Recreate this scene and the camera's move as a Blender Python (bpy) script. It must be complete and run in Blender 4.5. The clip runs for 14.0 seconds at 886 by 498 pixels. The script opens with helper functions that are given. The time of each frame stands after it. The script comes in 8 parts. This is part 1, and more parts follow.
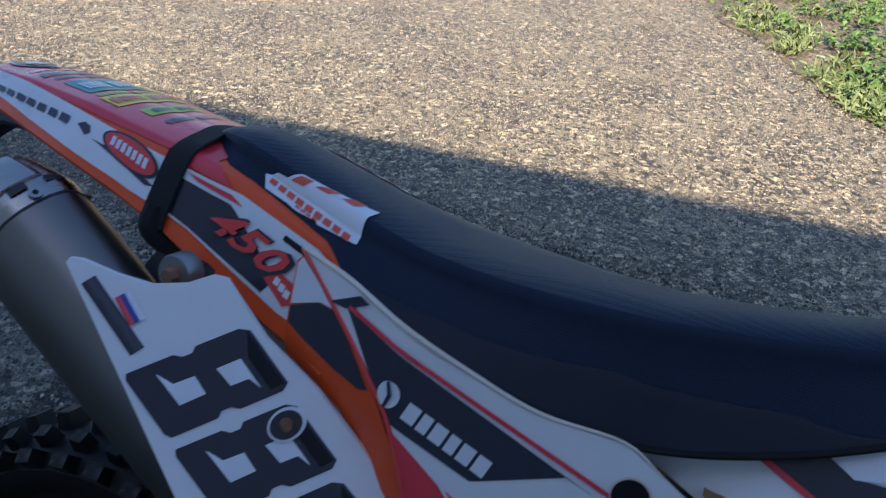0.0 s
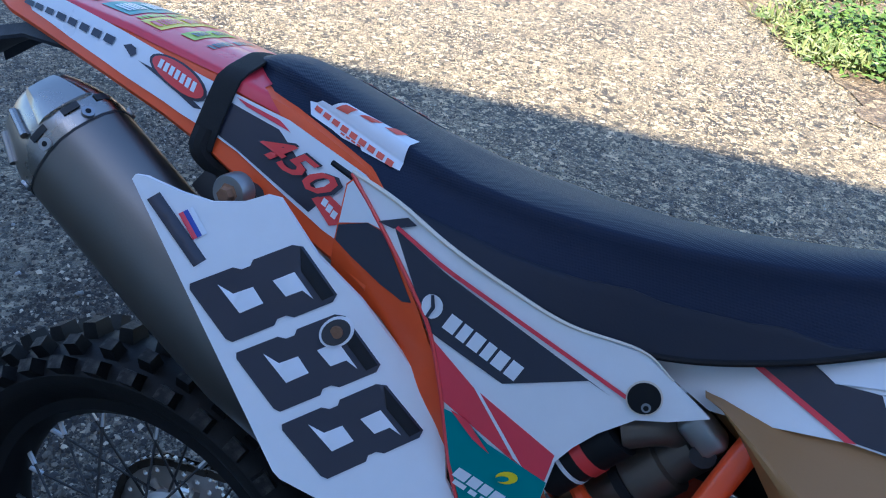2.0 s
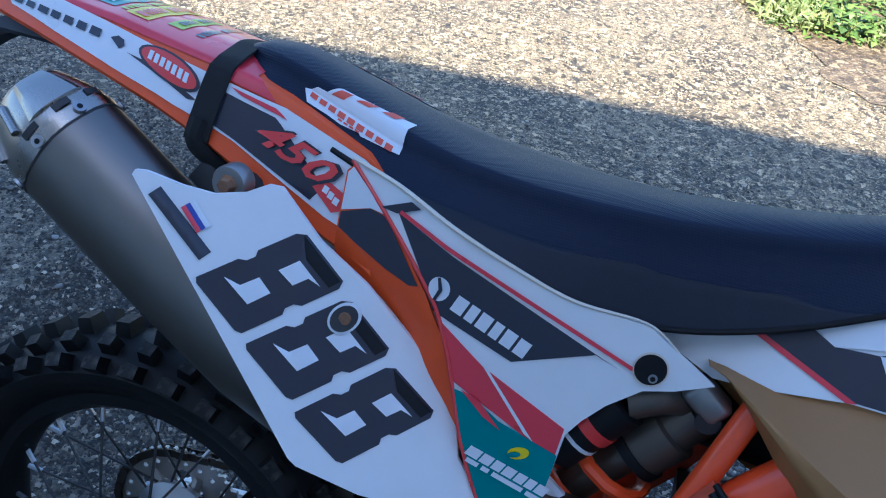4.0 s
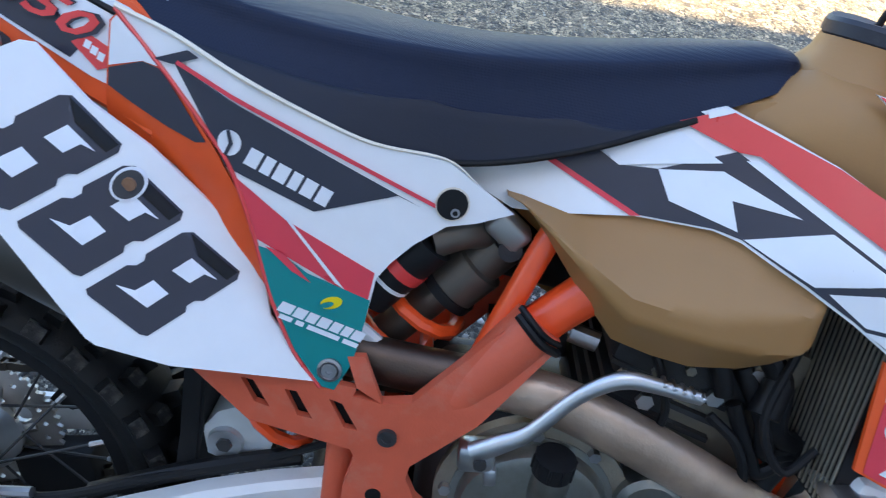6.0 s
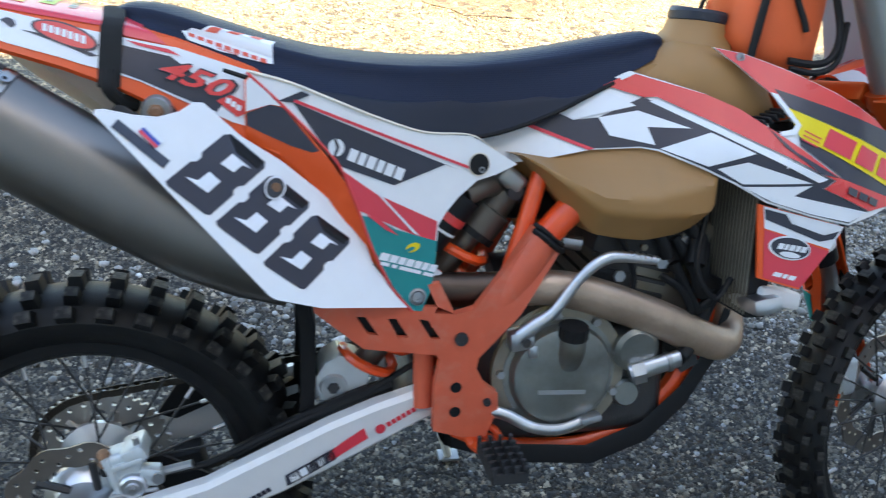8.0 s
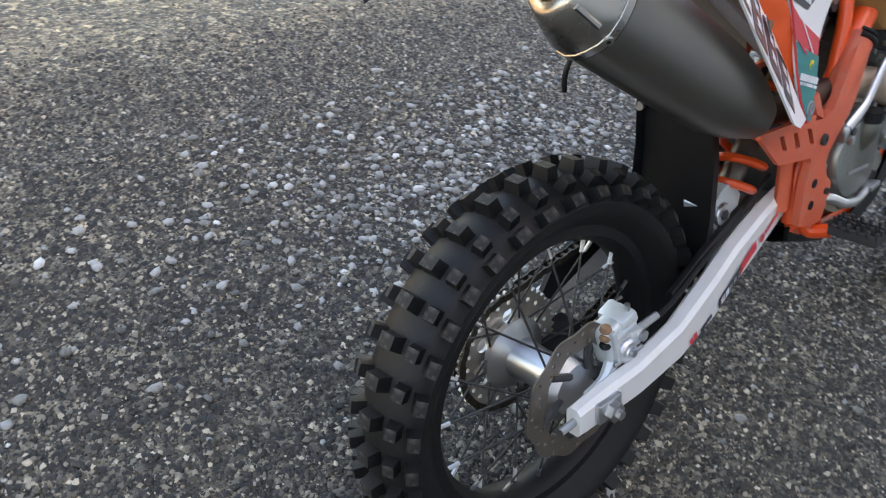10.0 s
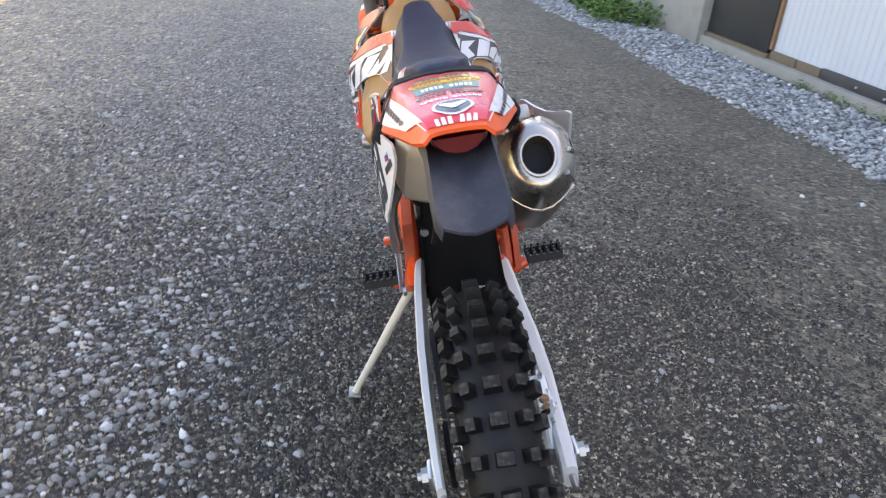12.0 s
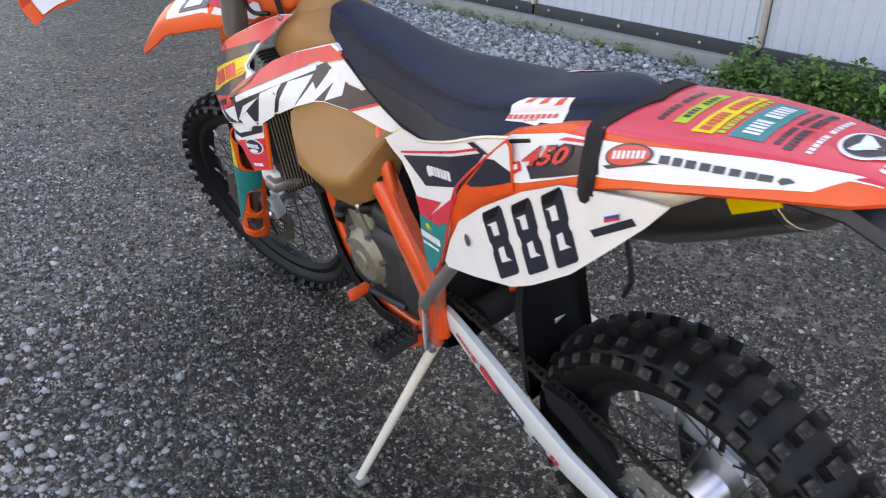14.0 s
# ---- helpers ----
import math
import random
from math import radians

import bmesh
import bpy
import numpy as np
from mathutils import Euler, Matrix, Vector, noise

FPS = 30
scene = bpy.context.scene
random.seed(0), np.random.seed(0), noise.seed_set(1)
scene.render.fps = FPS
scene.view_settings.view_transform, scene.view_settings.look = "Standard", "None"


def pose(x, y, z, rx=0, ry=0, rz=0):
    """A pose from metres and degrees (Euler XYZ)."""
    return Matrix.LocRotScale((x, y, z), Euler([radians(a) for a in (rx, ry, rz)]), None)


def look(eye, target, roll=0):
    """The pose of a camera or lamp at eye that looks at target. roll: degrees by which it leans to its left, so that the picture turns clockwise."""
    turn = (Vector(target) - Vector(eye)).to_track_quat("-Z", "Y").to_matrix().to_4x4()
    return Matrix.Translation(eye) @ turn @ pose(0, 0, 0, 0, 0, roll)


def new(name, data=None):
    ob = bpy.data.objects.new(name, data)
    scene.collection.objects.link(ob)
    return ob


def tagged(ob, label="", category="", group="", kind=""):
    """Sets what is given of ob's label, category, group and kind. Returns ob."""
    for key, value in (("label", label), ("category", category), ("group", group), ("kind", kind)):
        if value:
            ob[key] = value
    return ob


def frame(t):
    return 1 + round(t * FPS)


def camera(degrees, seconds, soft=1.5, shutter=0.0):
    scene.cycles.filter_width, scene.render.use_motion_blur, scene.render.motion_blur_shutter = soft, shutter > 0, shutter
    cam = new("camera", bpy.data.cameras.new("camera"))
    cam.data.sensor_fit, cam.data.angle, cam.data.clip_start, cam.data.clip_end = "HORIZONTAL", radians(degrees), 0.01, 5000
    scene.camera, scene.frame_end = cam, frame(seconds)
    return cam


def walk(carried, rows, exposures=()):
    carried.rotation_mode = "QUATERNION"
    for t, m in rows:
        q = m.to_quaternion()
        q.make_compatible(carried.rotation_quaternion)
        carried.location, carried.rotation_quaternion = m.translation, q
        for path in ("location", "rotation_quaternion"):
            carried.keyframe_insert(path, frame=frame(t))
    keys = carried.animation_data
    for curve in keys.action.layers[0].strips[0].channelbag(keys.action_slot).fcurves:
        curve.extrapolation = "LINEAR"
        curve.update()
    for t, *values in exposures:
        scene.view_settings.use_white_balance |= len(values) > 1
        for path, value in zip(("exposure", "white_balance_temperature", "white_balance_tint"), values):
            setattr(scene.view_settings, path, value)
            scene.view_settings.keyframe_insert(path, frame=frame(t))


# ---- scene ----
# seconds, x, y, z, and the turn about x, y, z in degrees
PATH = [
    (0.00, 0.5726, -0.3611, 1.3105, 60.72, -4.05, 24.67),
    (0.50, 0.5161, -0.4355, 1.3298, 56.89, -4.82, 23.53),
    (1.00, 0.5201, -0.4392, 1.3309, 54.59, -5.81, 20.80),
    (1.50, 0.5182, -0.4454, 1.3396, 55.46, -7.26, 21.45),
    (2.00, 0.5161, -0.4517, 1.3336, 56.01, -7.48, 21.97),
    (2.50, 0.5144, -0.4544, 1.3397, 55.56, -6.77, 21.56),
    (5.00, 0.4724, -0.4661, 1.3393, 52.35, -8.60, 13.68),
    (5.50, 0.4835, -0.4659, 1.3070, 49.84, -9.95, 9.56),
    (6.00, 0.5091, -0.4685, 1.3054, 48.47, -10.28, 5.21),
    (6.50, 0.5633, -0.5283, 1.3331, 50.26, -9.04, 0.01),
    (7.00, 0.5988, -0.6266, 1.3658, 52.67, -8.00, -6.34),
    (7.50, 0.4855, -0.7495, 1.3709, 55.27, -6.82, -12.11),
    (8.00, 0.2401, -0.8310, 1.3708, 56.13, -6.78, -11.55),
    (8.50, -0.0036, -0.7301, 1.2739, 56.30, -5.72, -12.13),
    (8.70, -0.1276, -0.7031, 1.2542, 55.40, -5.70, -13.32),
    (10.80, -1.0664, -0.1449, 1.2094, 55.69, -9.78, -63.38),
    (11.00, -1.1272, -0.0652, 1.2183, 57.23, -10.10, -69.21),
    (11.50, -1.2159, 0.1439, 1.2639, 62.21, -9.12, -83.37),
    (12.00, -1.1546, 0.3752, 1.2628, 65.67, -6.02, -94.43),
    (12.50, -1.0936, 0.5990, 1.2699, 67.54, -6.01, -104.99),
    (13.00, -1.0129, 0.8200, 1.2788, 68.16, -5.80, -116.32),
    (13.50, -0.7775, 0.9675, 1.2434, 66.01, -4.12, -122.37),
    (14.00, -0.5442, 1.0484, 1.2618, 63.85, -1.96, -126.50),
]
LEAN = 14.416
EXPOSURES = [(0.0, 1.33, 5320, 11), (0.5, 1.88, 5020, 9), (1.0, 2.5, 4770, 7), (1.5, 2.32, 5270, 9), (2.5, 2.17, 5070, 9), (5.0, 2.51, 5220, 7), (5.5, 2.86, 6050, 10), (6.0, 3.14, 6450, 9), (6.5, 3.2, 6850, 8), (8.0, 3.22, 7150, 6), (8.5, 3.18, 7350, 6), (11.0, 3.55, 9150, 19), (12.0, 3.36, 8450, 19), (13.0, 3.13, 8050, 19), (13.5, 3.14, 8250, 19), (14.0, 3.1, 8350, 21)]
cam = camera(57.36, 14.0, soft=1.1, shutter=0.25)
walk(cam, [(r[0], pose(*r[1:])) for r in PATH], EXPOSURES)

# ---- daylight: the sun stands behind the tall barn, open sky above ----
SUN_ELEV, SUN_AZ = 48.0, -84.0        # degrees; azimuth of the sun seen from the yard, from +x to +y
world = bpy.data.worlds.new("sky")
scene.world = world
world.use_nodes = True
_n = world.node_tree.nodes
_n.clear()
_sky = _n.new("ShaderNodeTexSky")
_sky.sky_type = "NISHITA"
_sky.sun_disc = False
_sky.sun_elevation = radians(SUN_ELEV)
_sky.sun_rotation = radians(90 - SUN_AZ)
_bg = _n.new("ShaderNodeBackground")
_bg.inputs["Strength"].default_value = 0.075
_wo = _n.new("ShaderNodeOutputWorld")
world.node_tree.links.new(_sky.outputs[0], _bg.inputs[0])
world.node_tree.links.new(_bg.outputs[0], _wo.inputs[0])
sun_data = bpy.data.lights.new("sun", "SUN")
sun_data.energy = 4.2
sun_data.angle = radians(0.6)
sun_data.color = (1.0, 0.81, 0.58)
sun = new("sun", sun_data)
_az, _el = radians(SUN_AZ), radians(SUN_ELEV)
_sd = Vector((math.cos(_az) * math.cos(_el), math.sin(_az) * math.cos(_el), math.sin(_el)))
sun.matrix_world = look(_sd * 40, (0, 0, 0))

# ---- materials ----
def material(name, color, rough=0.5, metal=0.0, var=0.12, scale=30.0, fine=400.0, bump=0.05, depth=0.002,
             dirt=0.0, dirt_color=(0.12, 0.10, 0.08), coat=0.0, spec=0.5):
    """A surface with variation at two scales, worn patches of dirt and a fine relief."""
    m = bpy.data.materials.new(name)
    m.use_nodes = True
    nt = m.node_tree
    nd, lk = nt.nodes, nt.links
    b = nd["Principled BSDF"]
    b.inputs["Metallic"].default_value = metal
    b.inputs["Specular IOR Level"].default_value = spec
    b.inputs["Coat Weight"].default_value = coat
    b.inputs["Coat Roughness"].default_value = 0.12
    tc = nd.new("ShaderNodeTexCoord")
    n1 = nd.new("ShaderNodeTexNoise")
    n1.inputs["Scale"].default_value, n1.inputs["Detail"].default_value = scale, 5
    n2 = nd.new("ShaderNodeTexNoise")
    n2.inputs["Scale"].default_value, n2.inputs["Detail"].default_value = fine, 3
    for n in (n1, n2):
        lk.new(tc.outputs["Object"], n.inputs["Vector"])
    mx = nd.new("ShaderNodeMix")
    mx.data_type = "RGBA"
    c = Vector(color)
    mx.inputs[6].default_value = (*(c * (1 - var)), 1)
    mx.inputs[7].default_value = (*[min(1, v * (1 + var)) for v in c], 1)
    lk.new(n1.outputs["Fac"], mx.inputs[0])
    out = mx.outputs[2]
    if dirt > 0:
        rp = nd.new("ShaderNodeValToRGB")
        rp.color_ramp.elements[0].position = 0.62 - 0.2 * dirt
        rp.color_ramp.elements[1].position = 0.80
        n3 = nd.new("ShaderNodeTexNoise")
        n3.inputs["Scale"].default_value, n3.inputs["Detail"].default_value = scale * 0.6, 9
        n3.inputs["Roughness"].default_value = 0.7
        lk.new(tc.outputs["Object"], n3.inputs["Vector"])
        lk.new(n3.outputs["Fac"], rp.inputs[0])
        ml = nd.new("ShaderNodeMath")
        ml.operation = "MULTIPLY"
        ml.inputs[1].default_value = min(1.0, dirt)
        lk.new(rp.outputs[0], ml.inputs[0])
        m2 = nd.new("ShaderNodeMix")
        m2.data_type = "RGBA"
        lk.new(ml.outputs[0], m2.inputs[0])
        lk.new(out, m2.inputs[6])
        m2.inputs[7].default_value = (*dirt_color, 1)
        out = m2.outputs[2]
    lk.new(out, b.inputs["Base Color"])
    mr = nd.new("ShaderNodeMapRange")
    mr.inputs["To Min"].default_value, mr.inputs["To Max"].default_value = max(0.02, rough - 0.09), min(1, rough + 0.09)
    lk.new(n1.outputs["Fac"], mr.inputs["Value"])
    lk.new(mr.outputs[0], b.inputs["Roughness"])
    if bump > 0:
        bp = nd.new("ShaderNodeBump")
        bp.inputs["Strength"].default_value, bp.inputs["Distance"].default_value = bump, depth
        lk.new(n2.outputs["Fac"], bp.inputs["Height"])
        lk.new(bp.outputs[0], b.inputs["Normal"])
    return m


WHITE = material("white_plastic", (0.79, 0.80, 0.81), 0.34, var=0.05, dirt=0.12, dirt_color=(0.45, 0.42, 0.37), bump=0.02)
AGED = material("yellowed_plastic", (0.76, 0.685, 0.565), 0.42, var=0.07, dirt=0.18, dirt_color=(0.35, 0.28, 0.2), bump=0.03)
ORANGE = material("orange_plastic", (0.82, 0.10, 0.018), 0.38, var=0.08, dirt=0.1, dirt_color=(0.5, 0.22, 0.12), bump=0.03)
SCUFFED = material("scuffed_orange_plastic", (0.60, 0.108, 0.052), 0.5, var=0.16, scale=38, dirt=0.55, dirt_color=(0.52, 0.24, 0.17), bump=0.14)
FRAMEPAINT = material("orange_frame_paint", (0.83, 0.085, 0.016), 0.32, var=0.06, coat=0.3, bump=0.02)
RED = material("red_vinyl", (0.70, 0.042, 0.066), 0.3, var=0.07, bump=0.02, coat=0.2)
CORAL = material("orange_red_vinyl", (0.70, 0.048, 0.046), 0.3, var=0.07, bump=0.02, coat=0.2)
MASKGREY = material("pale_grey_plastic", (0.40, 0.41, 0.42), 0.4, var=0.06, dirt=0.15, dirt_color=(0.28, 0.26, 0.24), bump=0.03)
NAVY = material("dark_navy_vinyl", (0.022, 0.024, 0.04), 0.32, var=0.15, bump=0.02, coat=0.2)
VWHITE = material("white_vinyl", (0.76, 0.78, 0.81), 0.3, var=0.04, dirt=0.1, dirt_color=(0.5, 0.47, 0.42), bump=0.02)
TEAL = material("teal_vinyl", (0.0, 0.22, 0.22), 0.32, var=0.08, bump=0.02)
YELLOW = material("yellow_vinyl", (0.80, 0.62, 0.0), 0.32, var=0.06, bump=0.02)
BLUE = material("blue_vinyl", (0.03, 0.06, 0.35), 0.32, var=0.06, bump=0.02)
LIME = material("lime_vinyl", (0.42, 0.55, 0.02), 0.35, var=0.06, bump=0.02)
TAN = material("tan_translucent_plastic", (0.33, 0.172, 0.058), 0.52, var=0.09, scale=9, dirt=0.15, dirt_color=(0.22, 0.14, 0.07), bump=0.06)
BLACKP = material("black_plastic", (0.008, 0.008, 0.009), 0.5, spec=0.25, var=0.25, dirt=0.14, dirt_color=(0.07, 0.065, 0.06), bump=0.08)
GREYP = material("faded_black_plastic", (0.017, 0.021, 0.032), 0.5, var=0.35, scale=11, dirt=0.55, dirt_color=(0.13, 0.14, 0.16), bump=0.15)
RUBBER = material("tyre_rubber", (0.0055, 0.0055, 0.006), 0.55, spec=0.32, var=0.3, scale=60, dirt=0.12, dirt_color=(0.04, 0.036, 0.032), bump=0.2)
WORN = material("worn_tread_rubber", (0.012, 0.0115, 0.0115), 0.7, spec=0.35, var=0.4, scale=60, dirt=0.8, dirt_color=(0.20, 0.185, 0.16), bump=0.4)
ALU = material("brushed_aluminium", (0.62, 0.63, 0.65), 0.34, 1.0, var=0.12, scale=40, bump=0.08, dirt=0.12, dirt_color=(0.3, 0.27, 0.23))
STEEL = material("zinc_steel", (0.42, 0.42, 0.43), 0.4, 1.0, var=0.2, bump=0.06, dirt=0.2)
DISC = material("heat_browned_disc_steel", (0.23, 0.20, 0.175), 0.42, 0.85, var=0.2, scale=40, bump=0.06, dirt=0.3, dirt_color=(0.10, 0.08, 0.06))
TITAN = material("titanium_silencer", (0.225, 0.212, 0.197), 0.40, 1.0, var=0.1, scale=14, bump=0.05, dirt=0.15, dirt_color=(0.16, 0.14, 0.12))
CAPMETAL = material("satin_end_cap_metal", (0.42, 0.395, 0.365), 0.28, 1.0, var=0.12, scale=20, bump=0.05, dirt=0.15, dirt_color=(0.2, 0.18, 0.16))
PIPE = material("heat_stained_pipe", (0.46, 0.345, 0.26), 0.42, 0.65, var=0.4, scale=16, fine=90, bump=0.28, depth=0.004, dirt=0.45, dirt_color=(0.24, 0.15, 0.10))
SOOTPIPE = material("sooty_brown_pipe", (0.13, 0.095, 0.075), 0.5, 1.0, var=0.3, scale=14, bump=0.12, dirt=0.5, dirt_color=(0.07, 0.05, 0.04))
CASE = material("cast_magnesium_case", (0.27, 0.245, 0.195), 0.52, 0.55, var=0.3, scale=26, bump=0.25, dirt=0.45, dirt_color=(0.14, 0.11, 0.08))
COVER = material("clutch_cover_metal", (0.30, 0.31, 0.29), 0.34, 0.85, var=0.45, scale=9, bump=0.07, dirt=0.8, dirt_color=(0.13, 0.105, 0.075))
DARKMETAL = material("dark_engine_metal", (0.05, 0.05, 0.052), 0.55, 0.5, var=0.3, scale=40, bump=0.25, dirt=0.3)
FORKGREY = material("fork_tube_anodised", (0.35, 0.35, 0.335), 0.36, 0.75, var=0.07, scale=25, bump=0.03)
ANOD = material("orange_anodised_clamp", (0.68, 0.115, 0.02), 0.34, 0.7, var=0.12, bump=0.04)
SPROCKET = material("worn_sprocket_steel", (0.42, 0.40, 0.37), 0.42, 0.75, var=0.2, bump=0.1, dirt=0.4, dirt_color=(0.16, 0.14, 0.12))
SHOCKBODY = material("hard_anodised_damper", (0.12, 0.104, 0.086), 0.42, 0.6, var=0.2, scale=30, bump=0.05, dirt=0.2)
CASTING = material("blue_white_casting", (0.60, 0.645, 0.66), 0.42, 0.45, var=0.15, scale=30, bump=0.12, dirt=0.35, dirt_color=(0.30, 0.29, 0.27))
BRONZE = material("heat_bronzed_rim", (0.62, 0.52, 0.42), 0.3, 1.0, var=0.15, scale=30, bump=0.04)
GOLDP = material("greasy_chain_plate", (0.06, 0.05, 0.04), 0.5, 0.7, var=0.3, bump=0.1, dirt=0.4)
GLASSRED = material("red_lens", (0.11, 0.004, 0.006), 0.2, var=0.1, bump=0.0, coat=0.5)
WEBBING = material("black_webbing", (0.012, 0.012, 0.012), 0.9, var=0.3, scale=80, fine=900, bump=0.5)
DIRTYALU = material("dirty_white_aluminium", (0.70, 0.70, 0.70), 0.42, 0.12, var=0.06, scale=30, dirt=0.3, dirt_color=(0.42, 0.39, 0.35), bump=0.04)


def seat_cover():
    """Dark blue grip vinyl with a fine diamond relief; side shade is painted separately."""
    m = material("blue_grip_vinyl", (0.0115, 0.0180, 0.039), 0.50, spec=0.18, var=0.15, scale=14, bump=0.0, dirt=0.08, dirt_color=(0.07, 0.065, 0.06))
    nd, lk = m.node_tree.nodes, m.node_tree.links
    tc = nd.new("ShaderNodeTexCoord")
    mp = nd.new("ShaderNodeMapping")
    mp.inputs["Rotation"].default_value = (0, 0, radians(45))
    vo = nd.new("ShaderNodeTexVoronoi")
    vo.inputs["Scale"].default_value = 420
    vo.inputs["Randomness"].default_value = 0.08
    lk.new(tc.outputs["Object"], mp.inputs[0])
    lk.new(mp.outputs[0], vo.inputs["Vector"])
    bp = nd.new("ShaderNodeBump")
    bp.inputs["Strength"].default_value, bp.inputs["Distance"].default_value = 0.28, 0.002
    bp.invert = True
    lk.new(vo.outputs["Distance"], bp.inputs["Height"])
    b = nd["Principled BSDF"]
    lk.new(bp.outputs[0], b.inputs["Normal"])
    b.inputs["Sheen Weight"].default_value, b.inputs["Sheen Roughness"].default_value = 0.03, 0.4
    return m


SEATBLUE = seat_cover()


def stone_mix(name, dark, light, warm, scale, bump):
    """Loose stone: cells of many greys and browns, the darkest standing in for shaded gaps."""
    m = bpy.data.materials.new(name)
    m.use_nodes = True
    nd, lk = m.node_tree.nodes, m.node_tree.links
    b = nd["Principled BSDF"]
    b.inputs["Roughness"].default_value = 0.47
    tc = nd.new("ShaderNodeTexCoord")
    wn = nd.new("ShaderNodeTexNoise")
    wn.inputs["Scale"].default_value = scale * 0.5
    va = nd.new("ShaderNodeVectorMath")
    va.operation = "MULTIPLY_ADD"
    va.inputs[1].default_value = (0.012, 0.012, 0.012)
    lk.new(tc.outputs["Object"], wn.inputs["Vector"])
    lk.new(wn.outputs["Color"], va.inputs[0])
    lk.new(tc.outputs["Object"], va.inputs[2])
    hs = []
    for k, f in ((0, 1.0), (1, 2.3)):
        vo = nd.new("ShaderNodeTexVoronoi")
        vo.inputs["Scale"].default_value = scale * f
        lk.new(va.outputs[0], vo.inputs["Vector"])
        hs.append(vo)
    sp = nd.new("ShaderNodeSeparateColor")
    lk.new(hs[0].outputs["Color"], sp.inputs[0])
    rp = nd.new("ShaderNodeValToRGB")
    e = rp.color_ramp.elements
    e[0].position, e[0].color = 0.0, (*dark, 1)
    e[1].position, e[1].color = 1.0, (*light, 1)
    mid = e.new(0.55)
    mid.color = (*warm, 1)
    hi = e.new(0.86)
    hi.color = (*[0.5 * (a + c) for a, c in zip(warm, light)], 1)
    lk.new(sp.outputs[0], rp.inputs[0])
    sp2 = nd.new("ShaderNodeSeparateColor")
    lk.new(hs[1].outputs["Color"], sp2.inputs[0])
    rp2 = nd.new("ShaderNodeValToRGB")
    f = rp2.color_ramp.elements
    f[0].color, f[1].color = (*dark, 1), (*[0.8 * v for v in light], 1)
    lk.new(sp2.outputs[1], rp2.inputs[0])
    big = nd.new("ShaderNodeTexNoise")
    big.inputs["Scale"].default_value, big.inputs["Detail"].default_value = 2.2, 6
    lk.new(tc.outputs["Object"], big.inputs["Vector"])
    mx = nd.new("ShaderNodeMix")
    mx.data_type = "RGBA"
    mr = nd.new("ShaderNodeMapRange")
    mr.inputs["From Min"].default_value, mr.inputs["From Max"].default_value = 0.35, 0.65
    mr.inputs["To Min"].default_value, mr.inputs["To Max"].default_value = 0.05, 0.6
    lk.new(big.outputs["Fac"], mr.inputs["Value"])
    lk.new(mr.outputs[0], mx.inputs[0])
    lk.new(rp.outputs[0], mx.inputs[6])
    lk.new(rp2.outputs[0], mx.inputs[7])
    # single larger stones, and dark cells painted for the shade between the fine ones
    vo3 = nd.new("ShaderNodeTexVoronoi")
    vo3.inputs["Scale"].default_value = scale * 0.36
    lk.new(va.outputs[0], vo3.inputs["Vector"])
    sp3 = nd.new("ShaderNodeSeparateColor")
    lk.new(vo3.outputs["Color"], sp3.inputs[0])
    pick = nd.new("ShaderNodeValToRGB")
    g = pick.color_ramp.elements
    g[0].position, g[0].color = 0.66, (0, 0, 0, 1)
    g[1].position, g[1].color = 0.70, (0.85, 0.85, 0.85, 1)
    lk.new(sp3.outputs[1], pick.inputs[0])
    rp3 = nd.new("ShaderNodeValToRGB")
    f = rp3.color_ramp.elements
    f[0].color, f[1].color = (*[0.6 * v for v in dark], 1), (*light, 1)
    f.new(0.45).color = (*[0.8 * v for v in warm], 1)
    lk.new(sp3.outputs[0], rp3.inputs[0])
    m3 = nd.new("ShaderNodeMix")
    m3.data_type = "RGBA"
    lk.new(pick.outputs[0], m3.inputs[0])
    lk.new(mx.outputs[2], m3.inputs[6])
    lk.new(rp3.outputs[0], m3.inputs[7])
    # browner stone towards the yard's open side, its stronger daylight multiplied into the colour
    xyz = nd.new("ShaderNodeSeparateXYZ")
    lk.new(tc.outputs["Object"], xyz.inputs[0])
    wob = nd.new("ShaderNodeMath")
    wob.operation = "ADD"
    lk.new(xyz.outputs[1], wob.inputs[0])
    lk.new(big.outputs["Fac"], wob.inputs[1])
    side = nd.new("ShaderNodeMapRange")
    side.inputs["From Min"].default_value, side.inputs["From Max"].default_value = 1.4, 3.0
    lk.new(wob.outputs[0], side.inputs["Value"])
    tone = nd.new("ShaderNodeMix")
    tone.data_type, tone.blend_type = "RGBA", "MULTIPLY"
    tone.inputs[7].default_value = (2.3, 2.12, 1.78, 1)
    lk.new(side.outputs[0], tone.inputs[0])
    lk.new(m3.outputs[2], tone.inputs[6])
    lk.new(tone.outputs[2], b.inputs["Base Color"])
    ad = nd.new("ShaderNodeMath")
    ad.operation = "MULTIPLY_ADD"
    ad.inputs[1].default_value = 0.5
    lk.new(hs[1].outputs["Distance"], ad.inputs[0])
    lk.new(hs[0].outputs["Distance"], ad.inputs[2])
    bp = nd.new("ShaderNodeBump")
    bp.invert = True
    bp.inputs["Strength"].default_value, bp.inputs["Distance"].default_value = bump, 0.9 / scale
    lk.new(ad.outputs[0], bp.inputs["Height"])
    lk.new(bp.outputs[0], b.inputs["Normal"])
    return m


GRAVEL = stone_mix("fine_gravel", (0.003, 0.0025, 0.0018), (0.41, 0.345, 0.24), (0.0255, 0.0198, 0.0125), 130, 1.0)


